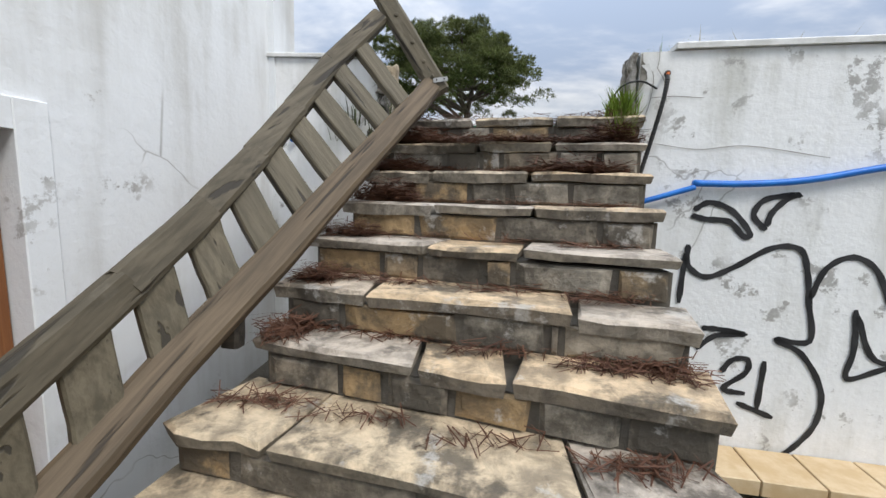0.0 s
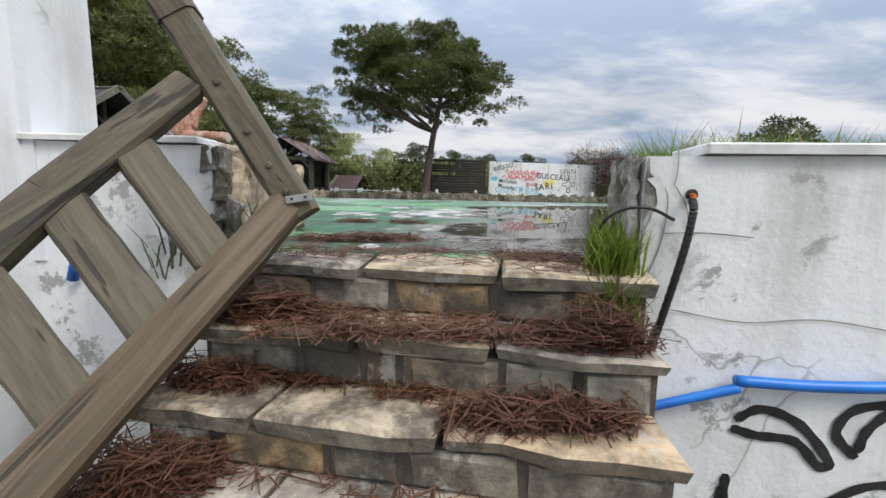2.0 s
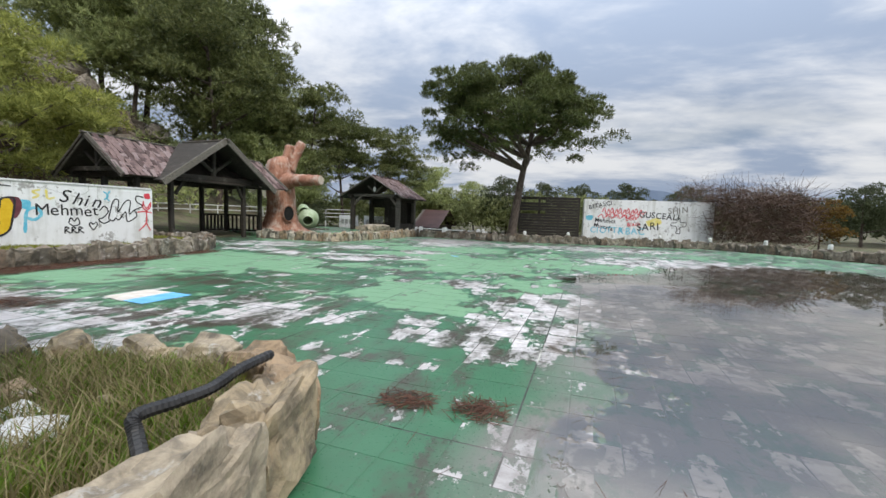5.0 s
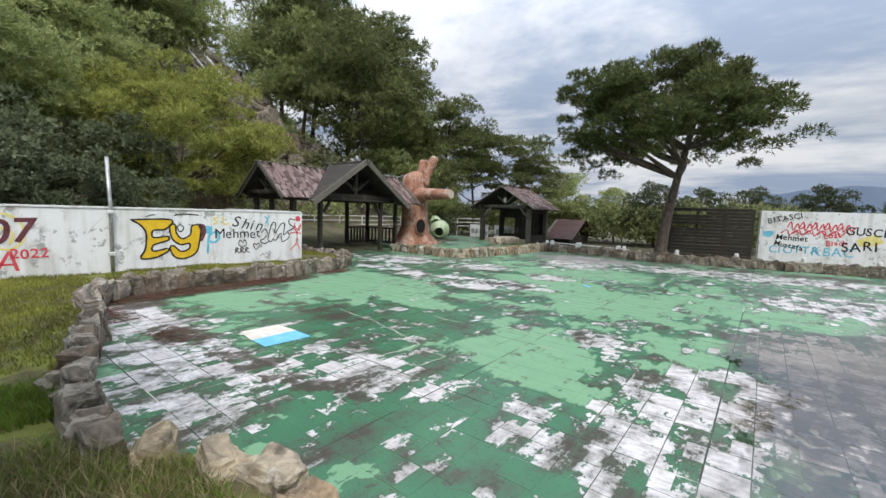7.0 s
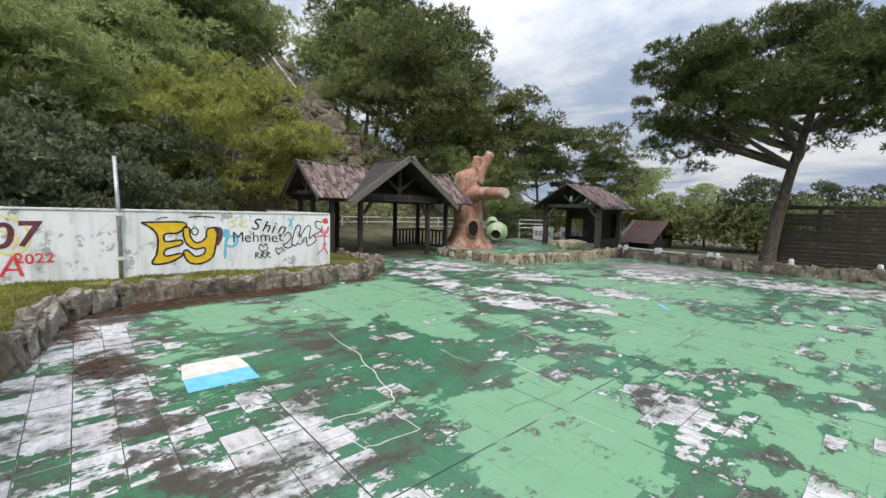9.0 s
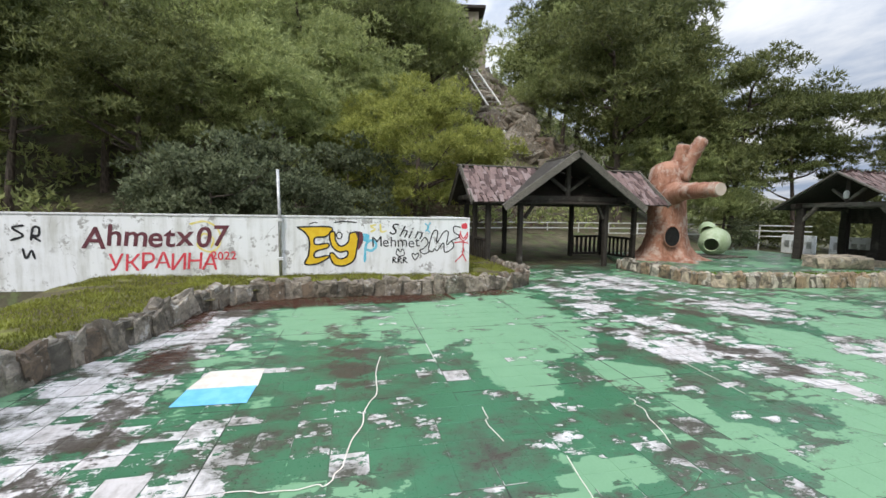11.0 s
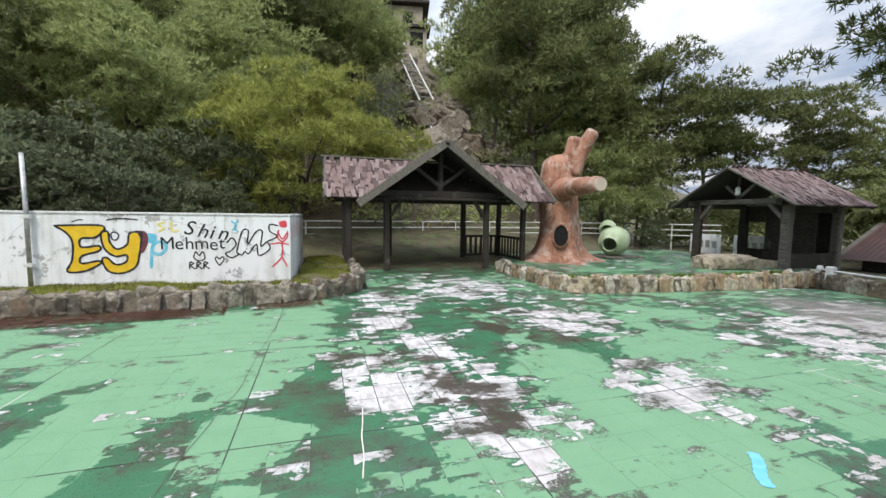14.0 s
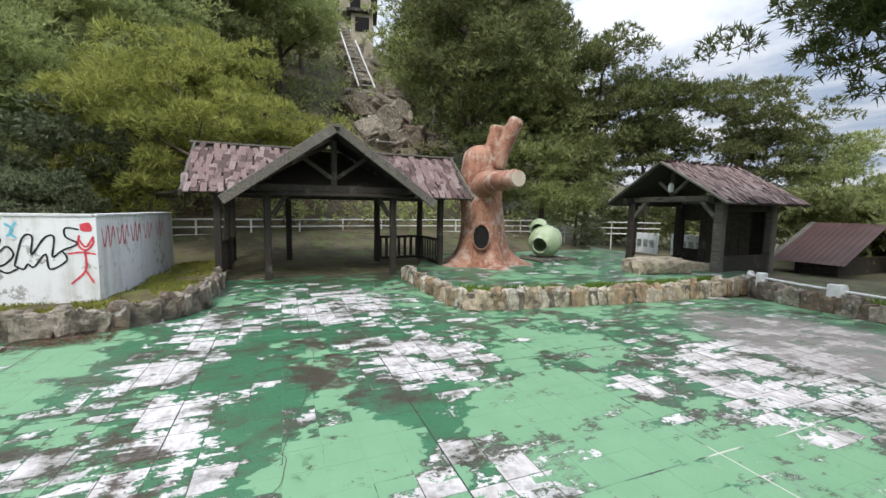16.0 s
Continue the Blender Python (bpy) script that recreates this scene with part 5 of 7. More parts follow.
# ---- roofs of shingles ----
SHINGLE = Geo().add([(-0.5, 0, 0), (0.5, 0, 0), (0.5, 1, 0), (-0.5, 1, 0), (-0.5, 0.05, 0.034), (0.0, -0.06, 0.04), (0.5, 0.03, 0.032), (0.5, 1, 0.006), (-0.5, 1, 0.006)],
                    [(4, 5, 6, 7, 8), (0, 1, 6, 5, 4), (1, 2, 7, 6), (3, 0, 4, 8)]).mesh("shingle", M_SHINGLE)


def shingles(parent, at, along_v, up_v, length, rise, ok, count, wide=0.165, gap=0.15):
    """Lays shingles on a slope from its eave upwards; the first ones are pieces of their own, the others one mesh."""
    x, y = Vector(along_v).normalized(), Vector(up_v).normalized()
    z = x.cross(y)
    rest = Geo()
    for r in range(int(rise / gap)):
        off = rng.uniform(0, wide)
        for c in range(int(length / wide) + 1):
            u, v = c * wide + off, r * gap
            if not ok(u, v) or u < 0.07 or u > length - 0.05 or rng.random() < 0.04:
                continue
            w = wide * rng.uniform(0.70, 0.94)
            m = Matrix.Translation(Vector(at) + x * u + y * (v + rng.normal(0, 0.012)) + z * 0.012)
            m = m @ Matrix((x, y, z)).transposed().to_4x4() @ pose(0, 0, 0, rng.normal(8, 3.5), rng.normal(0, 5), rng.normal(0, 6)) @ Matrix.Diagonal((w, 0.3, 1.0, 1))
            if count[0] > 0:
                o = new("shingle", SHINGLE)
                o.matrix_world = m
                keep(o, parent)
                count[0] -= 1
            else:
                rest.add([m @ v.co for v in SHINGLE.vertices], [tuple(p.vertices) for p in SHINGLE.polygons])
    if rest.v:
        keep(tagged(rest.ob("shingle_field", M_SHINGLE), kind="stuff"), parent)


def pergola():
    m = Matrix.Translation((-11.56, 16.5, 0)) @ pose(0, 0, 0, 0, 0, 81.7)
    g = tagged(empty("open_pavilion", m), "dark timber pavilion with a crossed shingle roof and open sides", "pavilion")

    def w(u, v, z):
        return m @ Vector((u, -v, z))

    def put(geo, name, mat=M_DARKWOOD):
        return keep(geo.ob(name, mat), g)
    for u, v in ((-1.65, 1.3), (1.25, 1.27), (-2.65, 1.25), (2.75, 0.6), (-2.65, -0.2), (-2.65, -1.3), (-1.2, -1.3), (1.3, -1.0), (2.75, -1.3)):
        top = 2.05 if v > 1.2 and abs(u) < 2 else 1.98
        put(Geo().beam(w(u, v, -0.02), w(u, v, top), 0.15, 0.15, (1, 0, 0), 6, 0.005), "post")
    for v, z in ((1.28, 2.02), (-1.3, 2.0)):
        put(Geo().beam(w(-2.95, v, z), w(2.95, v, z), 0.13, 0.16, (0, 0, 1), 8), "tie_beam")
    for u in (-2.65, 2.75):
        put(Geo().beam(w(u, -1.55, 2.02), w(u, 1.5, 2.02), 0.12, 0.15, (0, 0, 1), 6), "cross_beam")
    # the front gable truss
    a, zap, half = -0.2, 3.36, 2.15
    put(Geo().beam(w(a - 1.75, 1.45, 2.1), w(a + 1.75, 1.45, 2.1), 0.13, 0.17, (0, 0, 1), 6), "truss_beam")
    put(Geo().beam(w(a, 1.45, 2.15), w(a, 1.45, 3.2), 0.13, 0.13, (1, 0, 0), 4), "king_post")
    for s in (-1, 1):
        put(Geo().beam(w(a + s * 0.06, 1.45, 2.35), w(a + s * 0.72, 1.45, 2.82), 0.09, 0.1, (0, 0, 1), 3), "truss_brace")
        put(Geo().beam(w(a + s * 1.32, 1.32, 1.5), w(a + s * 0.98, 1.38, 2.05), 0.1, 0.1, (0, 0, 1), 3), "knee_brace")
        put(Geo().beam(w(a + s * (half + 0.1), 2.1, zap - 0.7 * (half + 0.1)), w(a, 2.1, zap + 0.04), 0.06, 0.2, (0, 0, 1), 6), "barge_board", M_GREYWOOD)
        put(Geo().beam(w(a + s * 1.7, 1.3, 2.1), w(a + s * 1.7, 2.05, 2.1), 0.12, 0.16, (0, 0, 1), 3), "bracket_beam")
        # main gables at both ends
        put(Geo().beam(w(s * 3.25, 1.62, 1.93), w(s * 3.25, 0, 3.13), 0.05, 0.16, (1, 0, 0), 5), "barge_board", M_GREYWOOD)
        put(Geo().beam(w(s * 3.25, -1.62, 1.93), w(s * 3.25, 0, 3.13), 0.05, 0.16, (1, 0, 0), 5), "barge_board", M_GREYWOOD)
        put(Geo().beam(w(s * 2.95, -1.35, 2.15), w(s * 2.95, 1.35, 2.15), 0.1, 0.14, (0, 0, 1), 4), "gable_tie")
        put(Geo().beam(w(s * 2.95, 0, 2.15), w(s * 2.95, 0, 3.0), 0.1, 0.1, (1, 0, 0), 3), "king_post")
        for q in (-1, 1):
            put(Geo().beam(w(s * 2.95, q * 0.05, 2.3), w(s * 2.95, q * 0.6, 2.72), 0.08, 0.08, (1, 0, 0), 3), "truss_brace")

    def slope(a0, a1, b1, b0, name):
        z = (Vector(a1) - Vector(a0)).cross(Vector(b0) - Vector(a0)).normalized() * 0.03
        pts = [Vector(p) for p in (a0, a1, b1, b0)]
        put(Geo().add([p - z for p in pts] + [p for p in pts], [(3, 2, 1, 0), (4, 5, 6, 7), (0, 1, 5, 4), (1, 2, 6, 5), (2, 3, 7, 6), (3, 0, 4, 7)]), name)
    t = 1.13 / 1.53
    slope(w(-3.3, 1.6, 3.13 - t * 1.6), w(3.3, 1.6, 3.13 - t * 1.6), w(3.3, 0, 3.13), w(-3.3, 0, 3.13), "roof_deck")
    slope(w(3.3, -1.6, 3.13 - t * 1.6), w(-3.3, -1.6, 3.13 - t * 1.6), w(-3.3, 0, 3.13), w(3.3, 0, 3.13), "roof_deck")
    for s in (-1, 1):
        e = (w(a + s * half, 2.12, zap - 0.7 * half), w(a, 2.12, zap), w(a, -0.2, zap), w(a + s * half, 1.55, zap - 0.7 * half))
        slope(e[0], e[3], e[2], e[1], "roof_deck") if s < 0 else slope(e[3], e[0], e[1], e[2], "roof_deck")
    put(Geo().beam(w(-3.35, 0, 3.17), w(3.35, 0, 3.17), 0.14, 0.05, (0, 0, 1), 8), "ridge_board", M_GREYWOOD)
    put(Geo().beam(w(a, 2.2, zap + 0.05), w(a, 0, zap + 0.05), 0.12, 0.05, (0, 0, 1), 4), "ridge_board", M_GREYWOOD)
    left = [300]
    ln = math.hypot(1.6, 1.6 * t)
    ll = half * math.hypot(1, 0.7)
    # the gable's own slopes, then the main roof
    for s in (-1, 1):
        at = w(a + s * half, 2.12, zap - 0.7 * half)

        def ok(u, v, s=s):
            du = half - v / math.hypot(1, 0.7)
            back = 2.12 - ((0.7 * du - 0.23) / t) if du > 0.33 else 2.12
            return 0 <= u <= back
        if s > 0:
            shingles(g, at, w(0, 0, 0) - w(0, 1, 0), w(a, 2.12, zap) - w(a + half, 2.12, zap - 0.7 * half), 2.2, ll, ok, [0])
        else:
            shingles(g, at, w(0, 0, 0) - w(0, 1, 0), w(a, 2.12, zap) - w(a - half, 2.12, zap - 0.7 * half), 2.2, ll, ok, [110])

    def clear(u, v):
        vv = 1.6 - v * 1.6 / ln
        zz = 3.13 - t * vv
        return abs((u - 3.3) - a) > (zap - zz) / 0.7 - 0.1
    shingles(g, w(-3.3, 1.62, 3.13 - t * 1.62), w(1, 0, 0) - w(0, 0, 0), w(0, 0, 3.13) - w(0, 1.6, 3.13 - t * 1.6), 6.5, ln - 0.05, clear, [190])
    shingles(g, w(3.3, -1.62, 3.13 - t * 1.62), w(0, 0, 0) - w(1, 0, 0), w(0, 0, 3.13) - w(0, -1.6, 3.13 - t * 1.6), 6.5, ln - 0.05, lambda u, v: True, [0])
    # low balustrades between the posts
    for (u0, v0), (u1, v1), n in (((1.3, -1.0), (2.75, -1.3), 7), ((2.75, -1.3), (2.75, 0.6), 8), ((-2.65, -1.3), (-2.65, -0.2), 5), ((-2.65, -0.2), (-2.65, 1.2), 7)):
        for z in (0.18, 0.82):
            put(Geo().beam(w(u0, v0, z), w(u1, v1, z), 0.07, 0.08, (0, 0, 1), 3), "balustrade_rail")
        for i in range(n):
            f = (i + 0.5) / n
            p = (u0 + (u1 - u0) * f, v0 + (v1 - v0) * f)
            put(Geo().beam(w(*p, 0.2), w(*p, 0.8), 0.09, 0.035, w(v1 - v0, u1 - u0, 0) - w(0, 0, 0), 2), "baluster")


pergola()


def stump():
    """A hollow concrete tree stump with two cut limbs."""
    c = Vector((-10.35, 20.45, 0))
    s = tagged(empty("concrete_tree_stump", Matrix.Translation(c)), "red-brown concrete tree stump with cut limbs and a dark hollow", "sculpture")
    bm = bmesh.new()
    sides, lev = 28, [(0.0, 1.25), (0.1, 1.0), (0.25, 0.84), (0.5, 0.72), (0.9, 0.65), (1.4, 0.62), (1.9, 0.60), (2.3, 0.62), (2.7, 0.60), (2.95, 0.55), (3.15, 0.50)]
    rings = []
    for i, (z, r) in enumerate(lev):
        ring = []
        for k in range(sides):
            a = k * math.tau / sides
            root = 1 + (0.28 * max(0, 1 - z / 0.6)) * math.cos(5 * a + 1) + 0.1 * noise.noise((math.cos(a) * 1.5, math.sin(a) * 1.5, z * 1.2))
            top = 0.22 * math.sin(a + 2.2) if i == len(lev) - 1 else 0
            ring.append(bm.verts.new((c.x + r * root * math.cos(a) - 0.06 * z, c.y + r * root * math.sin(a), z + top + 0.1)))
        rings.append(ring)
    for a, b in zip(rings, rings[1:]):
        for k in range(sides):
            bm.faces.new((a[k], a[(k + 1) % sides], b[(k + 1) % sides], b[k]))
    bm.faces.new(rings[-1])
    me = bpy.data.meshes.new("trunk")
    bm.to_mesh(me)
    bm.free()
    me.materials.append(M_STUMP)
    me.polygons.foreach_set("use_smooth", [True] * len(me.polygons))
    keep(new("trunk", me), s)
    limbs = (([(-10.42, 20.55, 2.6), (-10.3, 20.62, 3.1), (-10.2, 20.68, 3.6), (-10.14, 20.72, 4.02)], [0.46, 0.33, 0.25, 0.21]),
             ([(-10.25, 20.65, 2.9), (-10.1, 20.8, 3.4), (-9.92, 20.98, 3.85), (-9.8, 21.12, 4.2)], [0.38, 0.28, 0.23, 0.2]),
             ([(-10.2, 20.3, 2.35), (-9.6, 20.15, 2.42), (-8.9, 20.0, 2.42), (-8.15, 19.88, 2.42)], [0.46, 0.28, 0.25, 0.21]))
    for pts, rad in limbs:
        line = curve_points(pts, 4)
        rr = [float(np.interp(i, np.linspace(0, len(line) - 1, len(rad)), rad)) * (1 + 0.06 * math.sin(3 * i)) for i in range(len(line))]
        keep(Geo().tube(line, rr, 16).ob("limb", M_STUMP, smooth=True), s)
        d = (line[-1] - line[-2]).normalized()
        keep(Geo().tube([line[-1] - d * 0.01, line[-1] + d * 0.03], rr[-1] * 0.93, 16).ob("cut_face", M_CUT), s)
    h = Vector((-9.80, 20.02, 0.95))
    o = Vector((0.70, -0.62, 0)).normalized()
    u = Vector((0, 0, 1))
    v = o.cross(u)
    ring = [h + o * q + (v * math.cos(k * math.tau / 20) * 0.22 + u * math.sin(k * math.tau / 20) * 0.33) * sc for q, sc in ((0.10, 1.12), (0.16, 1.0), (-0.1, 0.85)) for k in range(20)]
    fs = [(j * 20 + k, j * 20 + (k + 1) % 20, j * 20 + 20 + (k + 1) % 20, j * 20 + 20 + k) for j in (0, 1) for k in range(20)]
    keep(new("hollow_rim", mesh_of("hollow_rim", ring, fs, M_STUMP, True)), s)
    # a flat near-black disc: the hollow's inner shade put in as colour
    keep(new("hollow", mesh_of("hollow", [h + o * 0.11 + (v * math.cos(k * math.tau / 20) * 0.21 + u * math.sin(k * math.tau / 20) * 0.32) for k in range(20)], [tuple(range(20))], M_BLACKVOID)), s)


stump()


def small_hut():
    m = Matrix.Translation((-7.85, 25.4, 0)) @ pose(0, 0, 0, 0, 0, -6)
    g = tagged(empty("wooden_kiosk", m), "dark timber kiosk with a worn shingle gable roof", "kiosk")

    def w(x, y, z):
        return m @ Vector((x, y, z))

    def put(geo, name, mat=M_DARKWOOD):
        return keep(geo.ob(name, mat), g)
    for x, y in ((-1.4, 0), (1.42, 0), (1.42, 2.2), (-1.4, 2.2)):
        put(Geo().beam(w(x, y, 0.0), w(x, y, 2.0), 0.24, 0.24, (1, 0, 0), 6, 0.008), "post", M_GREYWOOD if x > 0 else M_DARKWOOD)
    for x in (-1.4, 1.42):
        put(Geo().beam(w(x, -0.4, 2.05), w(x, 2.9, 2.05), 0.16, 0.18, (0, 0, 1), 5), "wall_plate")
        s = 1 if x < 0 else -1
        put(Geo().beam(w(x, 0, 1.45), w(x + s * 0.5, 0, 2.0), 0.12, 0.13, (0, 1, 0), 3), "knee_brace", M_GREYWOOD)
    for y in (0, 2.2):
        put(Geo().beam(w(-1.7, y, 2.08), w(1.7, y, 2.08), 0.14, 0.16, (0, 0, 1), 5), "tie_beam", M_GREYWOOD)
    put(Geo().beam(w(0, 0, 2.1), w(0, 0, 2.95), 0.12, 0.12, (1, 0, 0), 3), "king_post")
    for s in (-1, 1):
        put(Geo().beam(w(s * 0.05, 0, 2.25), w(s * 0.45, 0, 2.6), 0.09, 0.09, (0, 1, 0), 3), "truss_brace", M_GREYWOOD)
        put(Geo().beam(w(s * 1.98, -0.55, 1.93), w(0, -0.55, 3.12), 0.05, 0.16, (0, 1, 0), 5), "barge_board", M_GREYWOOD)
        a0, a1, b1, b0 = w(s * 1.95, -0.5, 1.93), w(s * 1.95, 3.0, 1.93), w(0, 3.0, 3.08), w(0, -0.5, 3.08)
        n = (a1 - a0).cross(b0 - a0).normalized() * (0.03 if s < 0 else -0.03)
        put(Geo().add([p + n for p in (a0, a1, b1, b0)] + [a0, a1, b1, b0], [(3, 2, 1, 0), (4, 5, 6, 7), (0, 1, 5, 4), (1, 2, 6, 5), (2, 3, 7, 6), (3, 0, 4, 7)]), "roof_deck")
        up = b0 - a0
        if s > 0:
            shingles(g, a0, a1 - a0, up, 3.5, up.length, lambda u, v: rng.random() > 0.05, [180])
        else:
            shingles(g, a1, a0 - a1, up, 3.5, up.length, lambda u, v: True, [60])
    # plank walls at the back and side, with an opening
    for i in range(16):
        x = -1.4 + i * 0.178
        lo = 1.5 if 1 <= i <= 4 else 0.0
        put(Geo().box((x, 2.22, 0.0), (x + 0.172, 2.26, 2.0), m, 0.004) if not lo else Geo().box((x, 2.22, 0.0), (x + 0.172, 2.26, 0.5), m, 0.004), "plank")
        if lo:
            put(Geo().box((x, 2.22, 1.45), (x + 0.172, 2.26, 2.0), m, 0.004), "plank")
    for i in range(6):
        put(Geo().box((-0.1 + i * 0.24, 1.4, 0.1), (0.13 + i * 0.24, 1.44, 2.0), m, 0.004), "plank")
    for z0, z1 in ((0.0, 0.55), (1.75, 2.0)):
        put(Geo().box((1.40, 0.1, z0), (1.45, 2.1, z1), m, 0.004), "side_board")
    put(Geo().box((-1.2, -0.1, 0.0), (1.3, 0.3, 0.32), m, 0.03), "front_step", M_PALE_ROCK)
    l = tagged(empty("lantern", Matrix.Translation(w(0.0, -0.1, 2.35))), "small white lantern hanging under the kiosk gable", "lantern")
    keep(Geo().tube([w(0.02, -0.12, 2.28), w(0.02, -0.12, 2.32), w(0.02, -0.12, 2.48), w(0.02, -0.12, 2.55)], [0.05, 0.08, 0.08, 0.03], 8).ob("housing", M_WHITEMETAL), l)


small_hut()


def brown_shed():
    m = Matrix.Translation((-4.5, 30.2, -0.75)) @ pose(0, 0, 0, 0, 0, -6)
    g = tagged(empty("low_shed", m), "low shed with a brown sheet-metal roof beside the kiosk", "shed")
    keep(Geo().box((-1.6, -1.2, 0), (-0.55, 2.2, 1.2), m, 0.02).ob("wall", M_DARKWOOD), g)
    roof = Geo()
    pts = []
    for i in range(25):
        x = -2.0 + i * 0.075
        pts.append((x, 0.008 * (i % 2)))
    vs = [m @ Vector((x, y, z + dz)) for x, dz in pts for y, z in ((-1.7, 1.05), (0.5, 2.2), (2.6, 1.1))]
    fs = [(i * 3 + k, i * 3 + 3 + k, i * 3 + 4 + k, i * 3 + 1 + k) for i in range(24) for k in (0, 1)]
    keep(roof.add(vs, fs).ob("sheet_roof", M_BROWNROOF), g)
    keep(Geo().beam(m @ Vector((-2.02, -1.75, 1.05)), m @ Vector((-2.02, 0.5, 2.2)), 0.04, 0.16, (1, 0, 0), 3).ob("barge_board", M_GREYWOOD), g)


brown_shed()


# ---- the far side: timber fence, white graffiti wall, thicket ----
def timber_fence():
    a, b = Vector((0.15, 25.1, 0)), Vector((3.1, 25.46, 0))
    d = (b - a).normalized()
    m = Matrix.Translation(a) @ pose(0, 0, 0, 0, 0, math.degrees(math.atan2(d.y, d.x)))
    g = tagged(empty("timber_fence", m), "dark horizontal-board timber fence with gaps", "fence")
    L = (b - a).length
    for i in range(4):
        x = i * L / 3
        keep(Geo().box((x - 0.05, 0.03, -0.1), (x + 0.05, 0.13, 2.18), m, 0.006).ob("post", M_DARKWOOD), g)
    for i in range(15):
        z = 0.06 + i * 0.142
        x0 = 0.0
        if i in (9, 13):
            x0 = 1.3
        keep(Geo().box((x0, -0.012 + rng.normal(0, 0.003), z), (L, 0.022, z + 0.132), m, 0.003).ob("board", M_DARKWOOD), g)


timber_fence()
wall_far = wall_box("wall_far", (3.35, 25.52), (9.75, 26.73), 0.2, 0.0, 2.14, M_WHITE, "white rendered wall with coloured graffiti and a weathered right edge")


def far_paint():
    d = Vector((6.4, 1.21, 0))
    m = Matrix.Translation((3.35, 25.52, 0)) @ pose(0, 0, 0, 0, 0, math.degrees(math.atan2(d.y, d.x))) @ pose(0, -0.003, 0, 90, 0, 0)
    P = wall_far
    for text, x, z, s, mat, th, rz in (("BITASCI", 0.25, 1.62, 0.30, M_SPRAY, 0.004, 14), ("Mehmet", 0.55, 1.02, 0.3, M_SPRAY, 0.005, -4), ("Mustafa", 0.5, 0.78, 0.28, M_SPRAY, 0.005, -12), ("GUSCEALI", 2.75, 1.3, 0.42, M_SPRAY, 0.005, -3),
                                       ("SARI", 2.7, 0.62, 0.5, M_SPRAY, 0.006, 4), ("SHIN", 4.2, 1.5, 0.42, M_CONCRETE, 0.006, 6), ("CIOTTA", 0.35, 0.46, 0.42, M_CYAN, 0.004, 0), ("KBAC", 1.75, 0.42, 0.48, M_CYAN, 0.004, 0),
                                       ("Lost", 2.1, 1.1, 0.28, M_RED, 0.006, 8), ("Black", 2.2, 0.82, 0.26, M_RED, 0.006, 6)):
        writing(text, s, m @ pose(x, z, 0.003, 0, 0, rz), mat, P, th, 0.0, 0.03, 0.95)
    for x in (0.9, 1.3, 1.7, 2.1, 2.5):
        stroke([(x, 1.5), (x + 0.12, 1.72), (x + 0.2, 1.4), (x + 0.34, 1.66), (x + 0.42, 1.45), (x + 0.6, 1.6)], 0.022, m, M_RED, P)
        stroke([(x - 0.2, 1.25), (x, 1.4), (x + 0.1, 1.2), (x + 0.3, 1.4), (x + 0.4, 1.25)], 0.02, m, M_RED, P)
    fill([(0.1, 1.3), (0.45, 1.32), (0.4, 1.1), (0.15, 1.1)], m, M_CYAN, P, 0.001)
    fill([(3.1, 1.1), (3.7, 1.3), (3.9, 1.0), (3.3, 0.85)], m, M_PALEYELLOW, P, 0.001)
    cross = [(4.65, 0.55), (4.85, 0.55), (4.85, 0.85), (5.1, 0.9), (5.1, 1.1), (4.85, 1.1), (4.8, 1.3), (4.65, 1.3), (4.65, 1.1), (4.4, 1.05), (4.4, 0.92), (4.65, 0.88), (4.65, 0.55)]
    stroke(cross, 0.018, m, M_SPRAY, P)


far_paint()


def twigs(name, label, centre, size, n, length, mat, rad=0.012, cat="shrub", droop=-0.4):
    """A tangle of bare stems."""
    V, F = [], []
    for _ in range(n):
        p = Vector(centre) + Vector((rng.uniform(-1, 1) * size[0], rng.uniform(-1, 1) * size[1], rng.uniform(-1, 1) * size[2]))
        d = Vector((rng.normal(), rng.normal(), rng.normal(0.3, 0.6))).normalized()
        L = length * rng.uniform(0.5, 1.4)
        r = rad * rng.uniform(0.5, 1.3)
        o = len(V)
        for i in range(5):
            q = r * (1 - 0.2 * i)
            s = d.orthogonal().normalized() * q
            u = d.cross(s).normalized() * q
            V += [p + s, p - s * 0.5 + u * 0.87, p - s * 0.5 - u * 0.87]
            p = p + d * L / 4
            d = (d + Vector((rng.normal(0, 0.28), rng.normal(0, 0.28), droop * 0.25 + rng.normal(0, 0.2)))).normalized()
        for i in range(4):
            for k in range(3):
                a, b = o + i * 3 + k, o + i * 3 + (k + 1) % 3
                F += [(a, b, b + 3), (a, b + 3, a + 3)]
    return tagged(new(name, fast_mesh(name, np.array([tuple(v) for v in V]), F, mat)), label, cat)


thick = twigs("bare_vine_thicket", "dense brown thicket of leafless climbing stems over the wall end", (11.6, 26.6, 1.35), (2.1, 0.9, 1.15), 2600, 1.1, M_TWIG, 0.016)
twigs("dry_vine_shrub", "spray of thin leafless twigs above the thicket", (10.6, 26.6, 2.5), (2.6, 0.8, 0.35), 900, 0.9, M_TWIG, 0.008, "shrub", 0.5)

twigs("dead_brush", "tangle of fallen dead branches behind the pavilion", (-17.0, 16.0, 1.5), (1.2, 3.6, 0.9), 420, 1.5, M_TWIG, 0.018, "branches")

# ---- trees ----


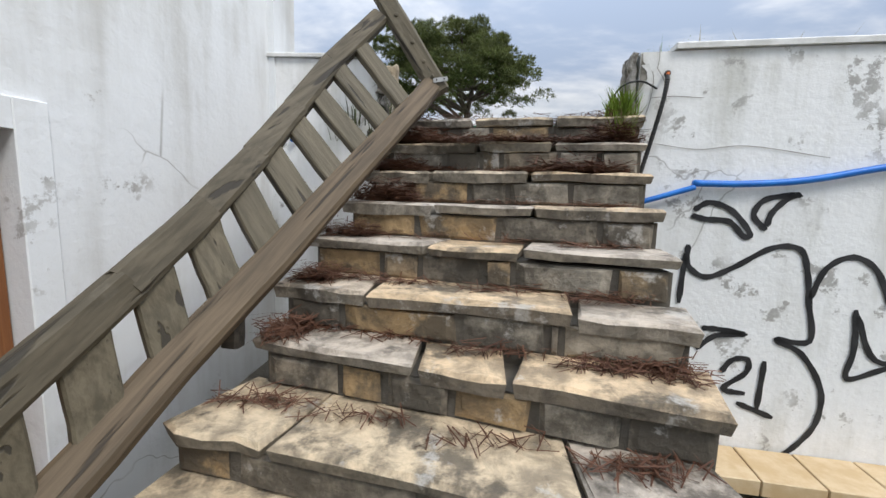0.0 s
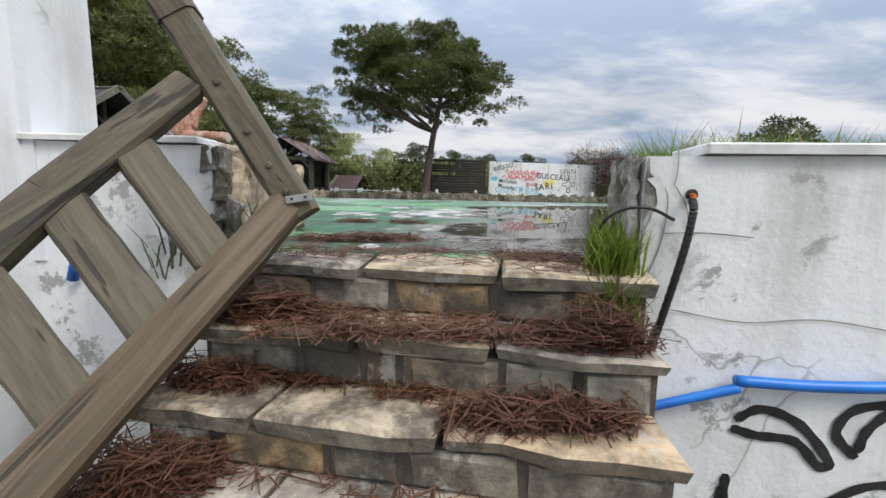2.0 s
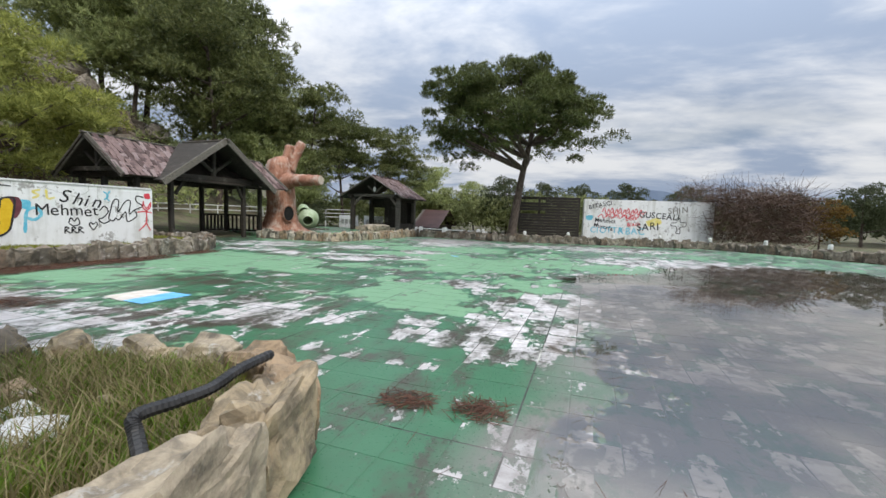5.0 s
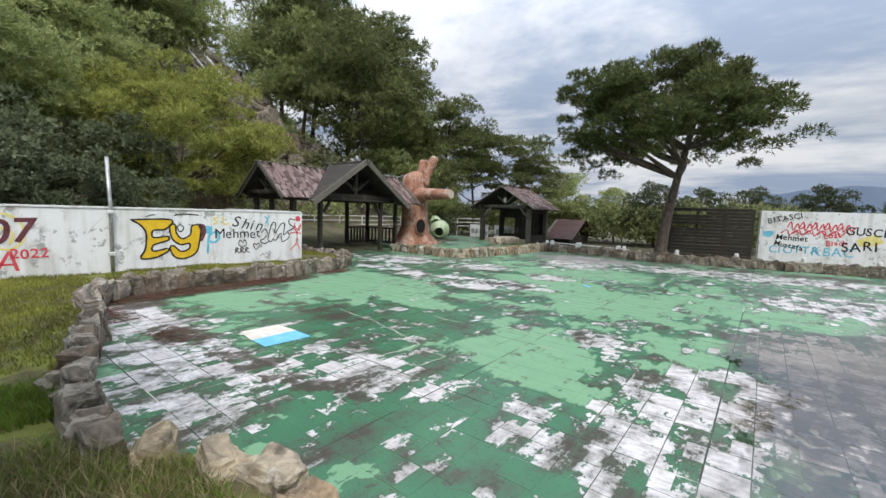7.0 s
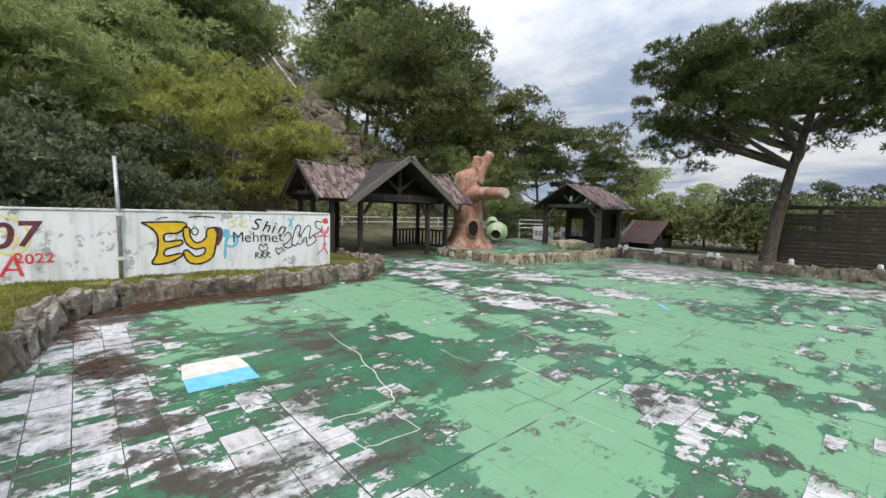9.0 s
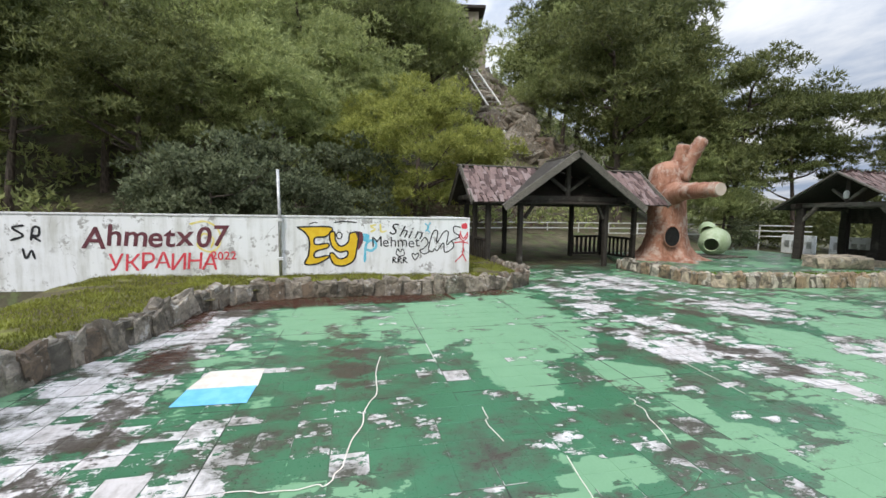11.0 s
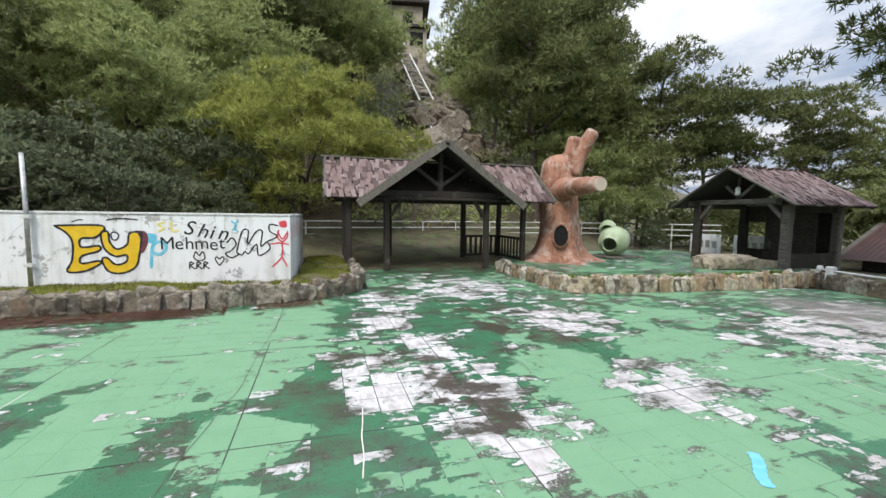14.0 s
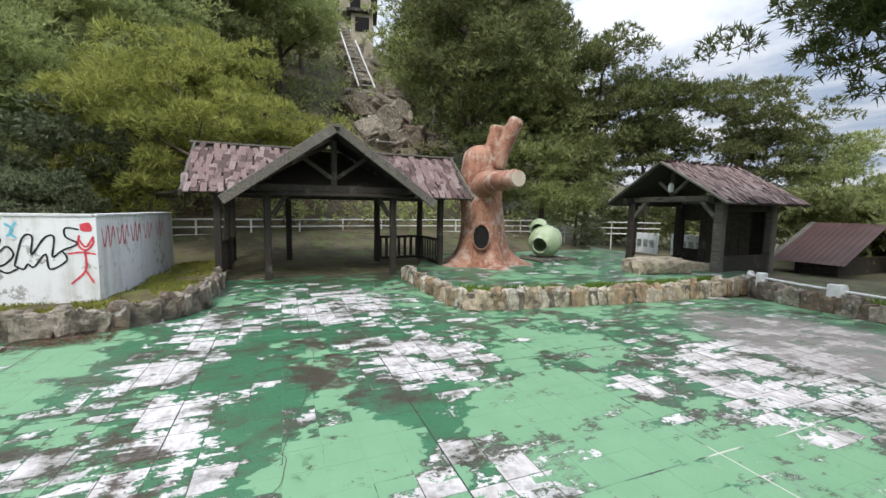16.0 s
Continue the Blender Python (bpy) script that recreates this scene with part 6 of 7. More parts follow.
def tufts(centres, radii, per, size, width, blades_n, flat=0.6, lift=0.35):
    """Brushes of narrow leaves on the upper shells of many clumps: each brush fans out from one point."""
    C = np.repeat(centres, per, 0)
    Rr = np.repeat(radii, per, 0)
    n = len(C)
    d = rng.normal(size=(n, 3))
    d /= np.linalg.norm(d, axis=1)[:, None]
    d[:, 2] = np.where(d[:, 2] < -0.3, -d[:, 2], d[:, 2])
    base = C + d * Rr * rng.uniform(0.6, 1.0, (n, 1)) * np.array([1, 1, flat])
    axis = d * 0.8 + rng.normal(size=(n, 3)) * 0.35 + np.array([0, 0, lift])
    axis /= np.linalg.norm(axis, axis=1)[:, None]
    base, axis = np.repeat(base, blades_n, 0), np.repeat(axis, blades_n, 0)
    out = axis * 0.75 + rng.normal(size=axis.shape) * 0.5
    out /= np.linalg.norm(out, axis=1)[:, None]
    side = np.cross(out, rng.normal(size=out.shape))
    side /= np.linalg.norm(side, axis=1)[:, None] + 1e-9
    L = size * rng.uniform(0.6, 1.3, (len(out), 1))
    root = base - out * L * 0.12
    v = np.stack([root + out * L * 0.45 - side * width, root, root + out * L * 0.45 + side * width, root + out * L], 1).reshape(-1, 3)
    f = np.arange(len(v)).reshape(-1, 4)
    return v, f


def tree(name, label, height, crown_c, crown_r, clumps, per, size, width, mat, trunk_r, lean=(0, 0), shell=0.55, clump_r=(0.5, 1.0), limbs=9, flat=0.6, at=(0, 0, 0), low=-0.35, blades_n=3, pads=0):
    """A tapered trunk with limbs, and a ragged crown of pads of leaf brushes borne at the limbs' ends."""
    t = tagged(empty(name), label, "tree")
    cc, cr = np.array(crown_c), np.array(crown_r)
    d = rng.normal(size=(max(clumps, pads) * 6, 3))
    d /= np.linalg.norm(d, axis=1)[:, None]
    d = d[d[:, 2] > low]
    if pads:
        # boughs first, each with a cluster of clumps about its end
        ends = cc + d[:pads] * cr * rng.uniform(shell, 0.92, (pads, 1))
        own = np.repeat(ends, clumps // pads, 0)
        pos = own + rng.normal(size=own.shape) * np.array([0.17, 0.17, 0.09]) * cr.mean()
    else:
        d = d[:clumps]
        pos = cc + d * cr * rng.uniform(shell, 1.02, (len(d), 1))
        ends = pos
    rad = rng.uniform(*clump_r, (len(pos), 1))
    v, f = tufts(pos, rad, per, size, width, blades_n, flat)
    under(new("crown", fast_mesh("crown", v, f, mat, 4)), t)
    g = Geo()
    top = Vector((lean[0], lean[1], crown_c[2] + crown_r[2] * 0.25))
    mid = Vector((lean[0] * 0.35, lean[1] * 0.35, crown_c[2] * 0.5))
    line = curve_points([(0, 0, -0.4), (0.02, 0, 0.3), mid, top], 6)
    rr = [trunk_r * (1.0 - 0.72 * i / (len(line) - 1)) * (1.25 if i < 2 else 1) for i in range(len(line))]
    g.tube(line, rr, 10)
    under(g.ob("trunk", M_BARK, smooth=True), t)
    pick = rng.choice(len(ends), min(limbs, len(ends)), replace=False)
    for k in pick:
        p = Vector(ends[k])
        s = min(line[int(0.62 * len(line)):], key=lambda q: abs(q.z - (p.z - 0.45 * math.hypot(p.x - q.x, p.y - q.y))))
        m = s.lerp(p, 0.5) + Vector((rng.normal(0, 0.15), rng.normal(0, 0.15), rng.normal(-0.1, 0.15)))
        pts = curve_points([s, m, p], 4)
        under(Geo().tube(pts, [trunk_r * 0.36 * (1 - 0.8 * i / (len(pts) - 1)) for i in range(len(pts))], 6).ob("limb", M_BARK, smooth=True), t)
    t.location = at
    return t


hero = tree("stone_pine", "tall umbrella-shaped pine with a leaning trunk and dense dark crown", 8.8, (-0.2, 0, 5.65), (3.9, 3.8, 2.45), 400, 66, 0.20, 0.014, M_PINE, 0.30, (1.0, 0.1), 0.66, (0.32, 0.66), 30, 0.6, (-0.15, 23.45, 0.0), -0.62, 6, 58)
light = tree("spreading_pine", "broad light-green young pine behind the wall", 8, (0, 0, 2.7), (4.6, 4.4, 3.0), 300, 56, 0.24, 0.018, M_PINE_LIGHT, 0.22, (0.3, 0.2), 0.6, (0.4, 0.8), 14, 0.6, (-17.3, 13.2, hill(-17.3, 13.2) - 0.2), -0.75, 6, 46)

P1 = tree("pine_tree", "tall pine on the wooded hillside", 10, (0, 0, 5.6), (2.9, 2.9, 4.4), 210, 36, 0.26, 0.021, M_PINE_MID, 0.2, (0.4, 0.2), 0.4, (0.45, 0.85), 12, 0.45, (-14.0, 28.6, hill(-14.0, 28.6)), -0.8, 5, 42)
P2 = tree("pine_tree", "tall pine on the wooded hillside", 9, (0.3, 0, 5.6), (3.3, 3.2, 3.6), 210, 36, 0.26, 0.021, M_PINE, 0.18, (-0.4, 0.5), 0.4, (0.45, 0.85), 12, 0.45, (-19.0, 27.5, hill(-19, 27.5)), -0.7, 5, 42)
P3 = tree("pine_tree", "broad pine on the wooded hillside", 9, (0.3, 0, 4.4), (2.8, 2.7, 3.9), 210, 36, 0.26, 0.021, M_PINE_HILL, 0.18, (0.2, -0.5), 0.4, (0.5, 0.95), 10, 0.5, (-22.0, 11.0, hill(-22, 11)), -0.85, 5, 42)
LB = tree("laurel_shrub", "dark glossy-leaved shrub behind the graffiti wall", 4, (0, 0, 2.1), (1.8, 1.8, 2.1), 60, 60, 0.16, 0.035, M_LAUREL, 0.08, (0.1, 0.1), 0.45, (0.35, 0.7), 5, 0.8, (-12.4, 6.0, -0.4), -0.9)
for o in (P1, P2, P3, LB):
    o["group"] = "trees on the slope"


def forest():
    got = [(-17.2, 24.6), (-20.5, 28.2), (-15.8, 27.6), (-24.5, 30.5), (-29.5, 31.0), (-35.0, 32.0), (-27.0, 27.8), (-14.0, 28.6), (-19.0, 27.5), (-22.0, 11.0), (-17.3, 13.2)]
    want = 84
    tries = 0
    while len(got) < want and tries < 6000:
        tries += 1
        x, y = rng.uniform(-62, -15), rng.uniform(-8, 62)
        near = math.hypot(x, y - 10)
        # a bare strip is kept for the rail track up the slope
        k = (x + 24) * 0.15 + (y - 22.8) * 0.989
        if abs(k) < 4.2 and x < -19:
            continue
        if y > 31 or (y > 28 and x < -38):
            continue
        # sight up the track stays open
        dist = math.hypot(x + 0.3, y - 13.0)
        ang = math.degrees(math.atan2(y - 13.0, x + 0.3)) % 360
        if x < -18 and abs(ang - 160.6) < 2.4 + math.degrees(3.3 / dist):
            continue
        if x > -18.0 and y < 26:
            continue
        if min(math.hypot(x - a, y - b) for a, b in got) < (4.2 if near < 40 else 4.8):
            continue
        got.append((x, y))
        src = ((P1, P2, P1, P2) if y > 21.5 else (P3, P1, P3, P3))[int(rng.integers(4))]
        s = rng.uniform(0.85, 1.35) if y < 23 else rng.uniform(0.75, 1.0)
        copy_thing(src, pose(x, y, hill(x, y) - 0.2, 0, 0, rng.uniform(0, 360)) @ Matrix.Diagonal((s, s, s * rng.uniform(0.9, 1.15), 1)))
    for x, y, s, src in ((-17.2, 24.6, 1.3, P1), (-20.5, 28.2, 1.45, P2), (-15.8, 27.6, 1.1, P3), (-24.5, 30.5, 1.6, P1), (-29.5, 31.0, 1.7, P2), (-35.0, 32.0, 1.7, P3), (-27.0, 27.8, 1.3, P3), (-15.8, 3.4, 0.85, P1), (-17.5, -0.8, 1.0, P2), (-17.6, 7.6, 0.95, P3)):
        copy_thing(src, pose(x, y, hill(x, y) - 0.2, 0, 0, rng.uniform(0, 360)) @ Matrix.Diagonal((s, s, s, 1)))
    for x, y, s in ((-12.0, 8.2, 0.72), (-12.6, 10.2, 0.62), (-13.4, 5.0, 0.8), (-14.4, 7.0, 1.0), (-15.0, 10.0, 0.95)):
        copy_thing(LB, pose(x, y, hill(x, y) - 0.1, 0, 0, rng.uniform(0, 360)) @ Matrix.Diagonal((s, s, s, 1)))


forest()

OL = tree("olive_tree", "rounded grey-green broadleaf tree beyond the terrace", 6, (0, 0, 3.6), (3.1, 3.0, 2.5), 85, 50, 0.26, 0.04, M_OLIVE, 0.2, (0.2, 0.1), 0.5, (0.5, 1.0), 8, 0.8, (25.5, 33.0, -0.1), -0.8)
OR = tree("autumn_shrub", "orange-brown autumn shrub beside the thicket", 3, (0, 0, 1.3), (1.1, 1.0, 1.2), 40, 45, 0.14, 0.03, M_ORANGE, 0.05, (0.1, 0.1), 0.4, (0.3, 0.5), 5, 0.8, (14.6, 27.2, 0), -0.9)


def far_trees():
    for x, y, s, src in ((20.5, 33.5, 0.6, OL), (31, 34, 0.6, OL), (37, 38, 0.6, OL), (33, 30, 0.45, OL), (43, 40, 0.65, OL), (30, 24, 0.45, OL), (38, 27, 0.5, OL), (45, 30, 0.55, OL),
                         (-1.0, 33, 0.62, OL), (-3.6, 35, 0.5, P3), (1.8, 36, 0.6, OL), (-6.5, 33.5, 0.62, P3), (-9.5, 33, 0.8, P1), (-12.5, 31, 0.9, P2), (-13.5, 27.5, 0.62, P3), (5, 45, 0.7, OL), (10, 47, 0.75, OL), (15, 46, 0.7, OL)):
        copy_thing(src, pose(x, y, hill(x, y) - 0.1, 0, 0, rng.uniform(0, 360)) @ Matrix.Diagonal((s, s, s, 1)))
    # a distant belt of woods
    c = np.stack([rng.uniform(-60, 140, 420), rng.uniform(75, 110, 420), rng.uniform(0.0, 2.2, 420)], 1)
    v, f = tufts(c, rng.uniform(1.2, 2.2, (420, 1)), 34, 0.9, 0.16, 3, 0.8)
    tagged(new("far_woods", fast_mesh("far_woods", v, f, M_PINE_DARK, 4)), "dark belt of distant pine woods", "woods", kind="stuff")
    # a hedge of scrub behind the terrace
    c = np.stack([rng.uniform(16, 75, 260), rng.uniform(36, 44, 260), rng.uniform(0.2, 2.6, 260)], 1)
    v, f = tufts(c, rng.uniform(0.8, 1.7, (260, 1)), 50, 0.4, 0.07, 3, 0.8)
    tagged(new("far_hedge", fast_mesh("far_hedge", v, f, M_OLIVE, 4)), "dark continuous scrub beyond the terrace", "hedge", kind="stuff")
    c = np.stack([rng.uniform(-16, 6, 170), rng.uniform(31, 36, 170), rng.uniform(0.2, 2.0, 170)], 1)
    v, f = tufts(c, rng.uniform(0.6, 1.3, (170, 1)), 50, 0.32, 0.05, 3, 0.8)
    tagged(new("north_hedge", fast_mesh("north_hedge", v, f, M_PINE_DARK, 4)), "green scrub behind the kiosk", "hedge", kind="stuff")
    # scrub on the slope
    n = 900
    x, y = rng.uniform(-60, -15.5, n), rng.uniform(-8, 40, n)
    c = np.stack([x, y, [hill(a, b) + 0.3 for a, b in zip(x, y)]], 1)
    v, f = tufts(c, rng.uniform(0.6, 1.5, (n, 1)), 30, 0.3, 0.045, 3, 0.8)
    tagged(new("hillside_scrub", fast_mesh("hillside_scrub", v, f, M_PINE_HILL, 4)), "low green scrub between the hillside pines", "scrub", kind="stuff")
    # a bare blue mountain on the skyline
    xs = np.linspace(-160, 900, 60)
    vs = [(a, 1500, -20) for a in xs] + [(a, 1500, 20 + 62 / (1 + math.exp(-(a - 150) / 10)) * math.exp(-(max(0, a - 330) / 260) ** 2) + 30 * math.exp(-((a - 420) / 170) ** 2) + 8 * noise.noise((a * 0.02, 0, 0))) for a in xs]
    tagged(new("backdrop", mesh_of("backdrop", vs, [(i, i + 1, 61 + i, 60 + i) for i in range(59)], M_BLUEHILL)), "far blue mountain ridge", "mountain", kind="structure")


far_trees()


# ---- the slope: house and rail track ----
def slope_house():
    g = tagged(empty("hillside_house", Matrix.Translation((-52, 28.5, 22))), "weathered stone house with a dark overhanging roof high on the slope", "house")
    m = Matrix.Translation((-51.5, 28.0, 24.5)) @ pose(0, 0, 0, 0, 0, 72)
    keep(Geo().box((-3, -2, -6), (3, 2, 2.4), m, 0.05).ob("wall", M_HOUSE), g)
    keep(Geo().box((-3.8, -2.8, 2.5), (3.8, 2.6, 2.85), m, 0.05).ob("roof", M_DARKWOOD), g)
    keep(Geo().box((-2.2, -2.9, -0.4), (2.2, -2.05, -0.1), m, 0.03).ob("balcony", M_CONCRETE), g)
    for x in (-1.8, 0.6):
        # near-black panes paint in the unlit room behind
        w = keep(Geo().box((x, -2.06, 0.3), (x + 1.2, -2.01, 1.7), m, 0.01).ob("window", M_BLACKVOID), g)
    t = tagged(empty("stone_turret", Matrix.Translation((-44, 27.0, 18))), "small stone lookout turret on the slope", "turret")
    m = Matrix.Translation((-43.2, 27.4, 18.2)) @ pose(0, 0, 0, 0, 0, 72)
    keep(Geo().box((-1.1, -1.1, -5), (1.1, 1.1, 3.0), m, 0.1).ob("wall", M_HOUSE), t)
    keep(Geo().box((-1.5, -1.5, 3.0), (1.5, 1.5, 3.3), m, 0.05).ob("roof", M_DARKWOOD), t)
    # a near-black panel stands for the turret's shaded inside
    keep(Geo().box((-0.7, -1.14, 1.2), (0.7, -1.09, 2.6), m, 0.02).ob("opening", M_BLACKVOID), t)
    r = tagged(empty("inclined_rail_track", Matrix.Translation((-22, 18, 4))), "pale inclined rail track climbing the wooded slope", "rail track")
    a, b = Vector((-23.5, 22.6, 5.6)), Vector((-46.5, 26.5, 21.2))
    d = (b - a).normalized()
    s = d.cross(Vector((0, 0, 1))).normalized()
    for q in (-0.6, 0.6):
        keep(Geo().beam(a + s * q, b + s * q, 0.12, 0.16, (0, 0, 1), 12, 0.01).ob("rail", M_WHITEMETAL), r)
    for i in range(24):
        p = a.lerp(b, i / 23)
        keep(Geo().beam(p - s * 0.7, p + s * 0.7, 0.1, 0.1, (0, 0, 1), 1, 0.0).ob("sleeper", M_CONCRETE), r)
    for i in range(90):
        p = a.lerp(b, rng.random())
        x, y = p.x + rng.normal(0, 1.5), p.y + rng.normal(1.2, 1.5)
        o = new("outcrop", ROCKS[i % 7])
        q = rng.uniform(0.8, 2.0)
        o.matrix_world = Matrix.LocRotScale((x, y, hill(x, y) + q * 0.2), Euler((rng.random(), rng.random(), rng.random() * 6)), (q, q, q * 0.9))
        tagged(o, "grey rock outcrop beside the rail track", "rock", "outcrops on the slope")


slope_house()


def white_fence():
    f = tagged(empty("white_rail_fence", Matrix.Translation((-16, 18, 0))), "white tubular metal fence behind the pavilion", "fence")
    pts = [Vector((-15.6, 11.5, 0)), Vector((-16.2, 19.5, 0)), Vector((-15.4, 26.0, 0)), Vector((-11.5, 30.5, 0))]
    for a, b in zip(pts, pts[1:]):
        for z in (0.75, 1.0, 1.25):
            keep(Geo().tube([a + Vector((0, 0, z)), b + Vector((0, 0, z))], 0.028, 6).ob("rail", M_WHITEMETAL), f)
        n = int((b - a).length / 1.6)
        for i in range(n):
            p = a.lerp(b, i / n)
            keep(Geo().tube([p - Vector((0, 0, 0.1)), p + Vector((0, 0, 1.27))], 0.032, 6).ob("post", M_WHITEMETAL), f)
    kerb("kerb_back", "low rubble wall under the white fence", [(-15.3, 12.0), (-15.8, 19.5), (-15.0, 25.6)], 0.6, 0.3, 0.34, ROCKS)


white_fence()


def ride_car():
    """A toppled pale green shell beside the stump."""
    c = Vector((-10.62, 23.1, 0.13))
    g = tagged(empty("fibreglass_shell", Matrix.Translation(c)), "toppled pale green fibreglass shell with a round opening", "shell")
    def bowl(name, r, stretch, cut, at, turn):
        vs, fs, nu, nv = [], [], 28, 12
        for rr in (r, r - 0.05):
            for a in range(nv + 1):
                th = math.pi - (math.pi - cut) * (a / nv)
                for b in range(nu):
                    ph = math.tau * b / nu
                    q = Vector((math.cos(th) * rr * stretch, math.sin(th) * math.cos(ph) * rr, math.sin(th) * math.sin(ph) * rr))
                    vs.append(turn @ (q * (1 + 0.05 * noise.noise(q * 3))) + at)
        n1 = (nv + 1) * nu
        for o in (0, n1):
            for a in range(nv):
                for b in range(nu):
                    k = [o + a * nu + b, o + a * nu + (b + 1) % nu, o + (a + 1) * nu + (b + 1) % nu, o + (a + 1) * nu + b]
                    fs.append(tuple(k if o else k[::-1]))
        fs += [(nv * nu + b, nv * nu + (b + 1) % nu, n1 + nv * nu + (b + 1) % nu, n1 + nv * nu + b) for b in range(nu)]
        return keep(new(name, mesh_of(name, vs, fs, M_PALEGREEN, True)), g)
    bowl("shell", 0.52, 1.25, 0.5, c + Vector((0, 0, 0.58)), pose(0, 0, 0, 0, 12, -62).to_3x3())
    bowl("head", 0.30, 1.2, 0.9, c + Vector((-0.22, -0.1, 1.0)), pose(0, 0, 0, 0, 20, -50).to_3x3())
    for k in range(5):
        keep(Geo().beam(c + Vector((-0.7 + 0.1 * k, -0.8 + 0.3 * k, 0.04)), c + Vector((0.9, -0.9 + 0.35 * k, 0.05)), 0.12, 0.05).ob("broken_board", M_GREYWOOD), g)


ride_car()


def white_markers():
    """Small white cylinders along the far kerb."""
    src = None
    for i, (p, d) in enumerate(along([(*p, 0.3) for p in KERB_F], 1.9)):
        if src is None:
            src = tagged(Geo().tube([(0, 0, 0), (0, 0, 0.12), (0, 0, 0.17)], [0.07, 0.07, 0.05], 10).ob("kerb_light", M_WHITEMETAL), "small white cylindrical lamp base on the far kerb", "lamp base", "lamp bases on the kerb")
            src.matrix_world = Matrix.Translation(p)
        else:
            copy_thing(src, Matrix.Translation(p + Vector((0, 0, 0.04))))


white_markers()


def kerb_rail():
    r = tagged(empty("kerb_handrail", Matrix.Translation((-3.9, 23.0, 0.3))), "thin white pipe laid along the far kerb", "pipe")
    keep(Geo().tube(curve_points([(-4.9, 23.5, 0.40), (-4.0, 22.98, 0.41), (-2.7, 22.72, 0.40), (-1.2, 22.4, 0.38)], 6), 0.022, 8).ob("pipe_piece", M_WHITEMETAL, smooth=True), r)
    for i, (x, y, w) in enumerate(((-4.55, 23.25, 0.16), (-3.3, 22.85, 0.2), (-1.6, 22.5, 0.16))):
        keep(Geo().box((x - w / 2, y - 0.07, 0.2), (x + w / 2, y + 0.07, 0.5), None, 0.012).ob("white_block", M_COPING), r)


kerb_rail()


def white_panels():
    """White boards with unreadable blue marks behind the kiosk."""
    for k, (x, y) in enumerate(((-11.6, 28.6), (-10.0, 28.9))):
        m = Matrix.Translation((x, y, 0.1)) @ pose(0, 0, 0, 0, 0, -8)
        g = tagged(empty("notice_board", m), "low white board with faint grey marks behind the kiosk", "panel", "white boards")
        keep(Geo().box((0, 0, 0), (1.4, 0.06, 0.8), m, 0.006).ob("board", M_WHITE), g)
        for i in range(4):
            keep(Geo().box((0.15 + 0.3 * i, -0.006, 0.25), (0.35 + 0.3 * i, -0.002, 0.55), m).ob("mark", M_METAL), g)


white_panels()
copy_thing(LB, pose(-12.6, 27.4, 0.0, 0, 0, 50) @ Matrix.Diagonal((0.42, 0.42, 0.42, 1)))


def rubble():
    for i, (x, y, s, me) in enumerate(((-1.15, 4.87, 0.10, 0), (-0.93, 4.76, 0.13, 1), (-1.05, 4.74, 0.08, 2), (-0.97, 5.04, 0.09, 3), (-0.2, 4.82, 0.10, 4), (-0.55, 5.2, 0.1, 5), (-1.4, 5.0, 0.12, 0))):
        o = new("rubble_piece", rock_mesh("rubble_piece", 90 + i, M_COPING if i < 3 else M_TAN_ROCK, 2, 0.4))
        o.matrix_world = Matrix.LocRotScale((x, y, bed_height(x, y) + s * 0.3), Euler((0.2, 0.3, i)), (s * 1.5, s, s * 0.7))
        tagged(o, "broken piece of white rubble lying in the grass" if i < 3 else "small tan stone lying in the grass", "rubble", "rubble in the grass")


rubble()

block = new("stone_block", rock_mesh("stone_block", 97, M_TAN_ROCK, 3, 0.22))
block.matrix_world = Matrix.LocRotScale((-7.15, 23.75, 0.28), Euler((0, 0, 1.25)), (1.7, 0.9, 0.5))
tagged(block, "low tan stone block standing in front of the kiosk", "stone block")

# ---- litter on the steps and floor ----
def litter(name, label, spots, mat=M_NEEDLE, length=0.10, wid=0.0018):
    V = []
    for x, y, z, sx, sy, n, h in spots:
        for _ in range(n):
            p = np.array([x + sx * float(np.clip(rng.normal(), -1.6, 1.6)), y + sy * float(np.clip(rng.normal(), -1.6, 1.6)), z + abs(rng.normal(0, h)) + 0.004])
            a = rng.uniform(0, math.tau)
            d = np.array([math.cos(a), math.sin(a), rng.normal(0, 0.18)]) * length * rng.uniform(0.5, 1.2)
            s = np.array([-math.sin(a), math.cos(a), 0.4]) * wid
            V += [p - d / 2 - s, p - d / 2 + s, p + d / 2 + s, p + d / 2 - s]
    v = np.array(V)
    v[:, 2] = np.maximum(v[:, 2], np.repeat([s[2] + 0.002 for s in spots for _ in range(s[5])], 4))
    return tagged(new(name, fast_mesh(name, v, np.arange(len(v)).reshape(-1, 4), mat, 4)), label, "pine needles", kind="stuff")


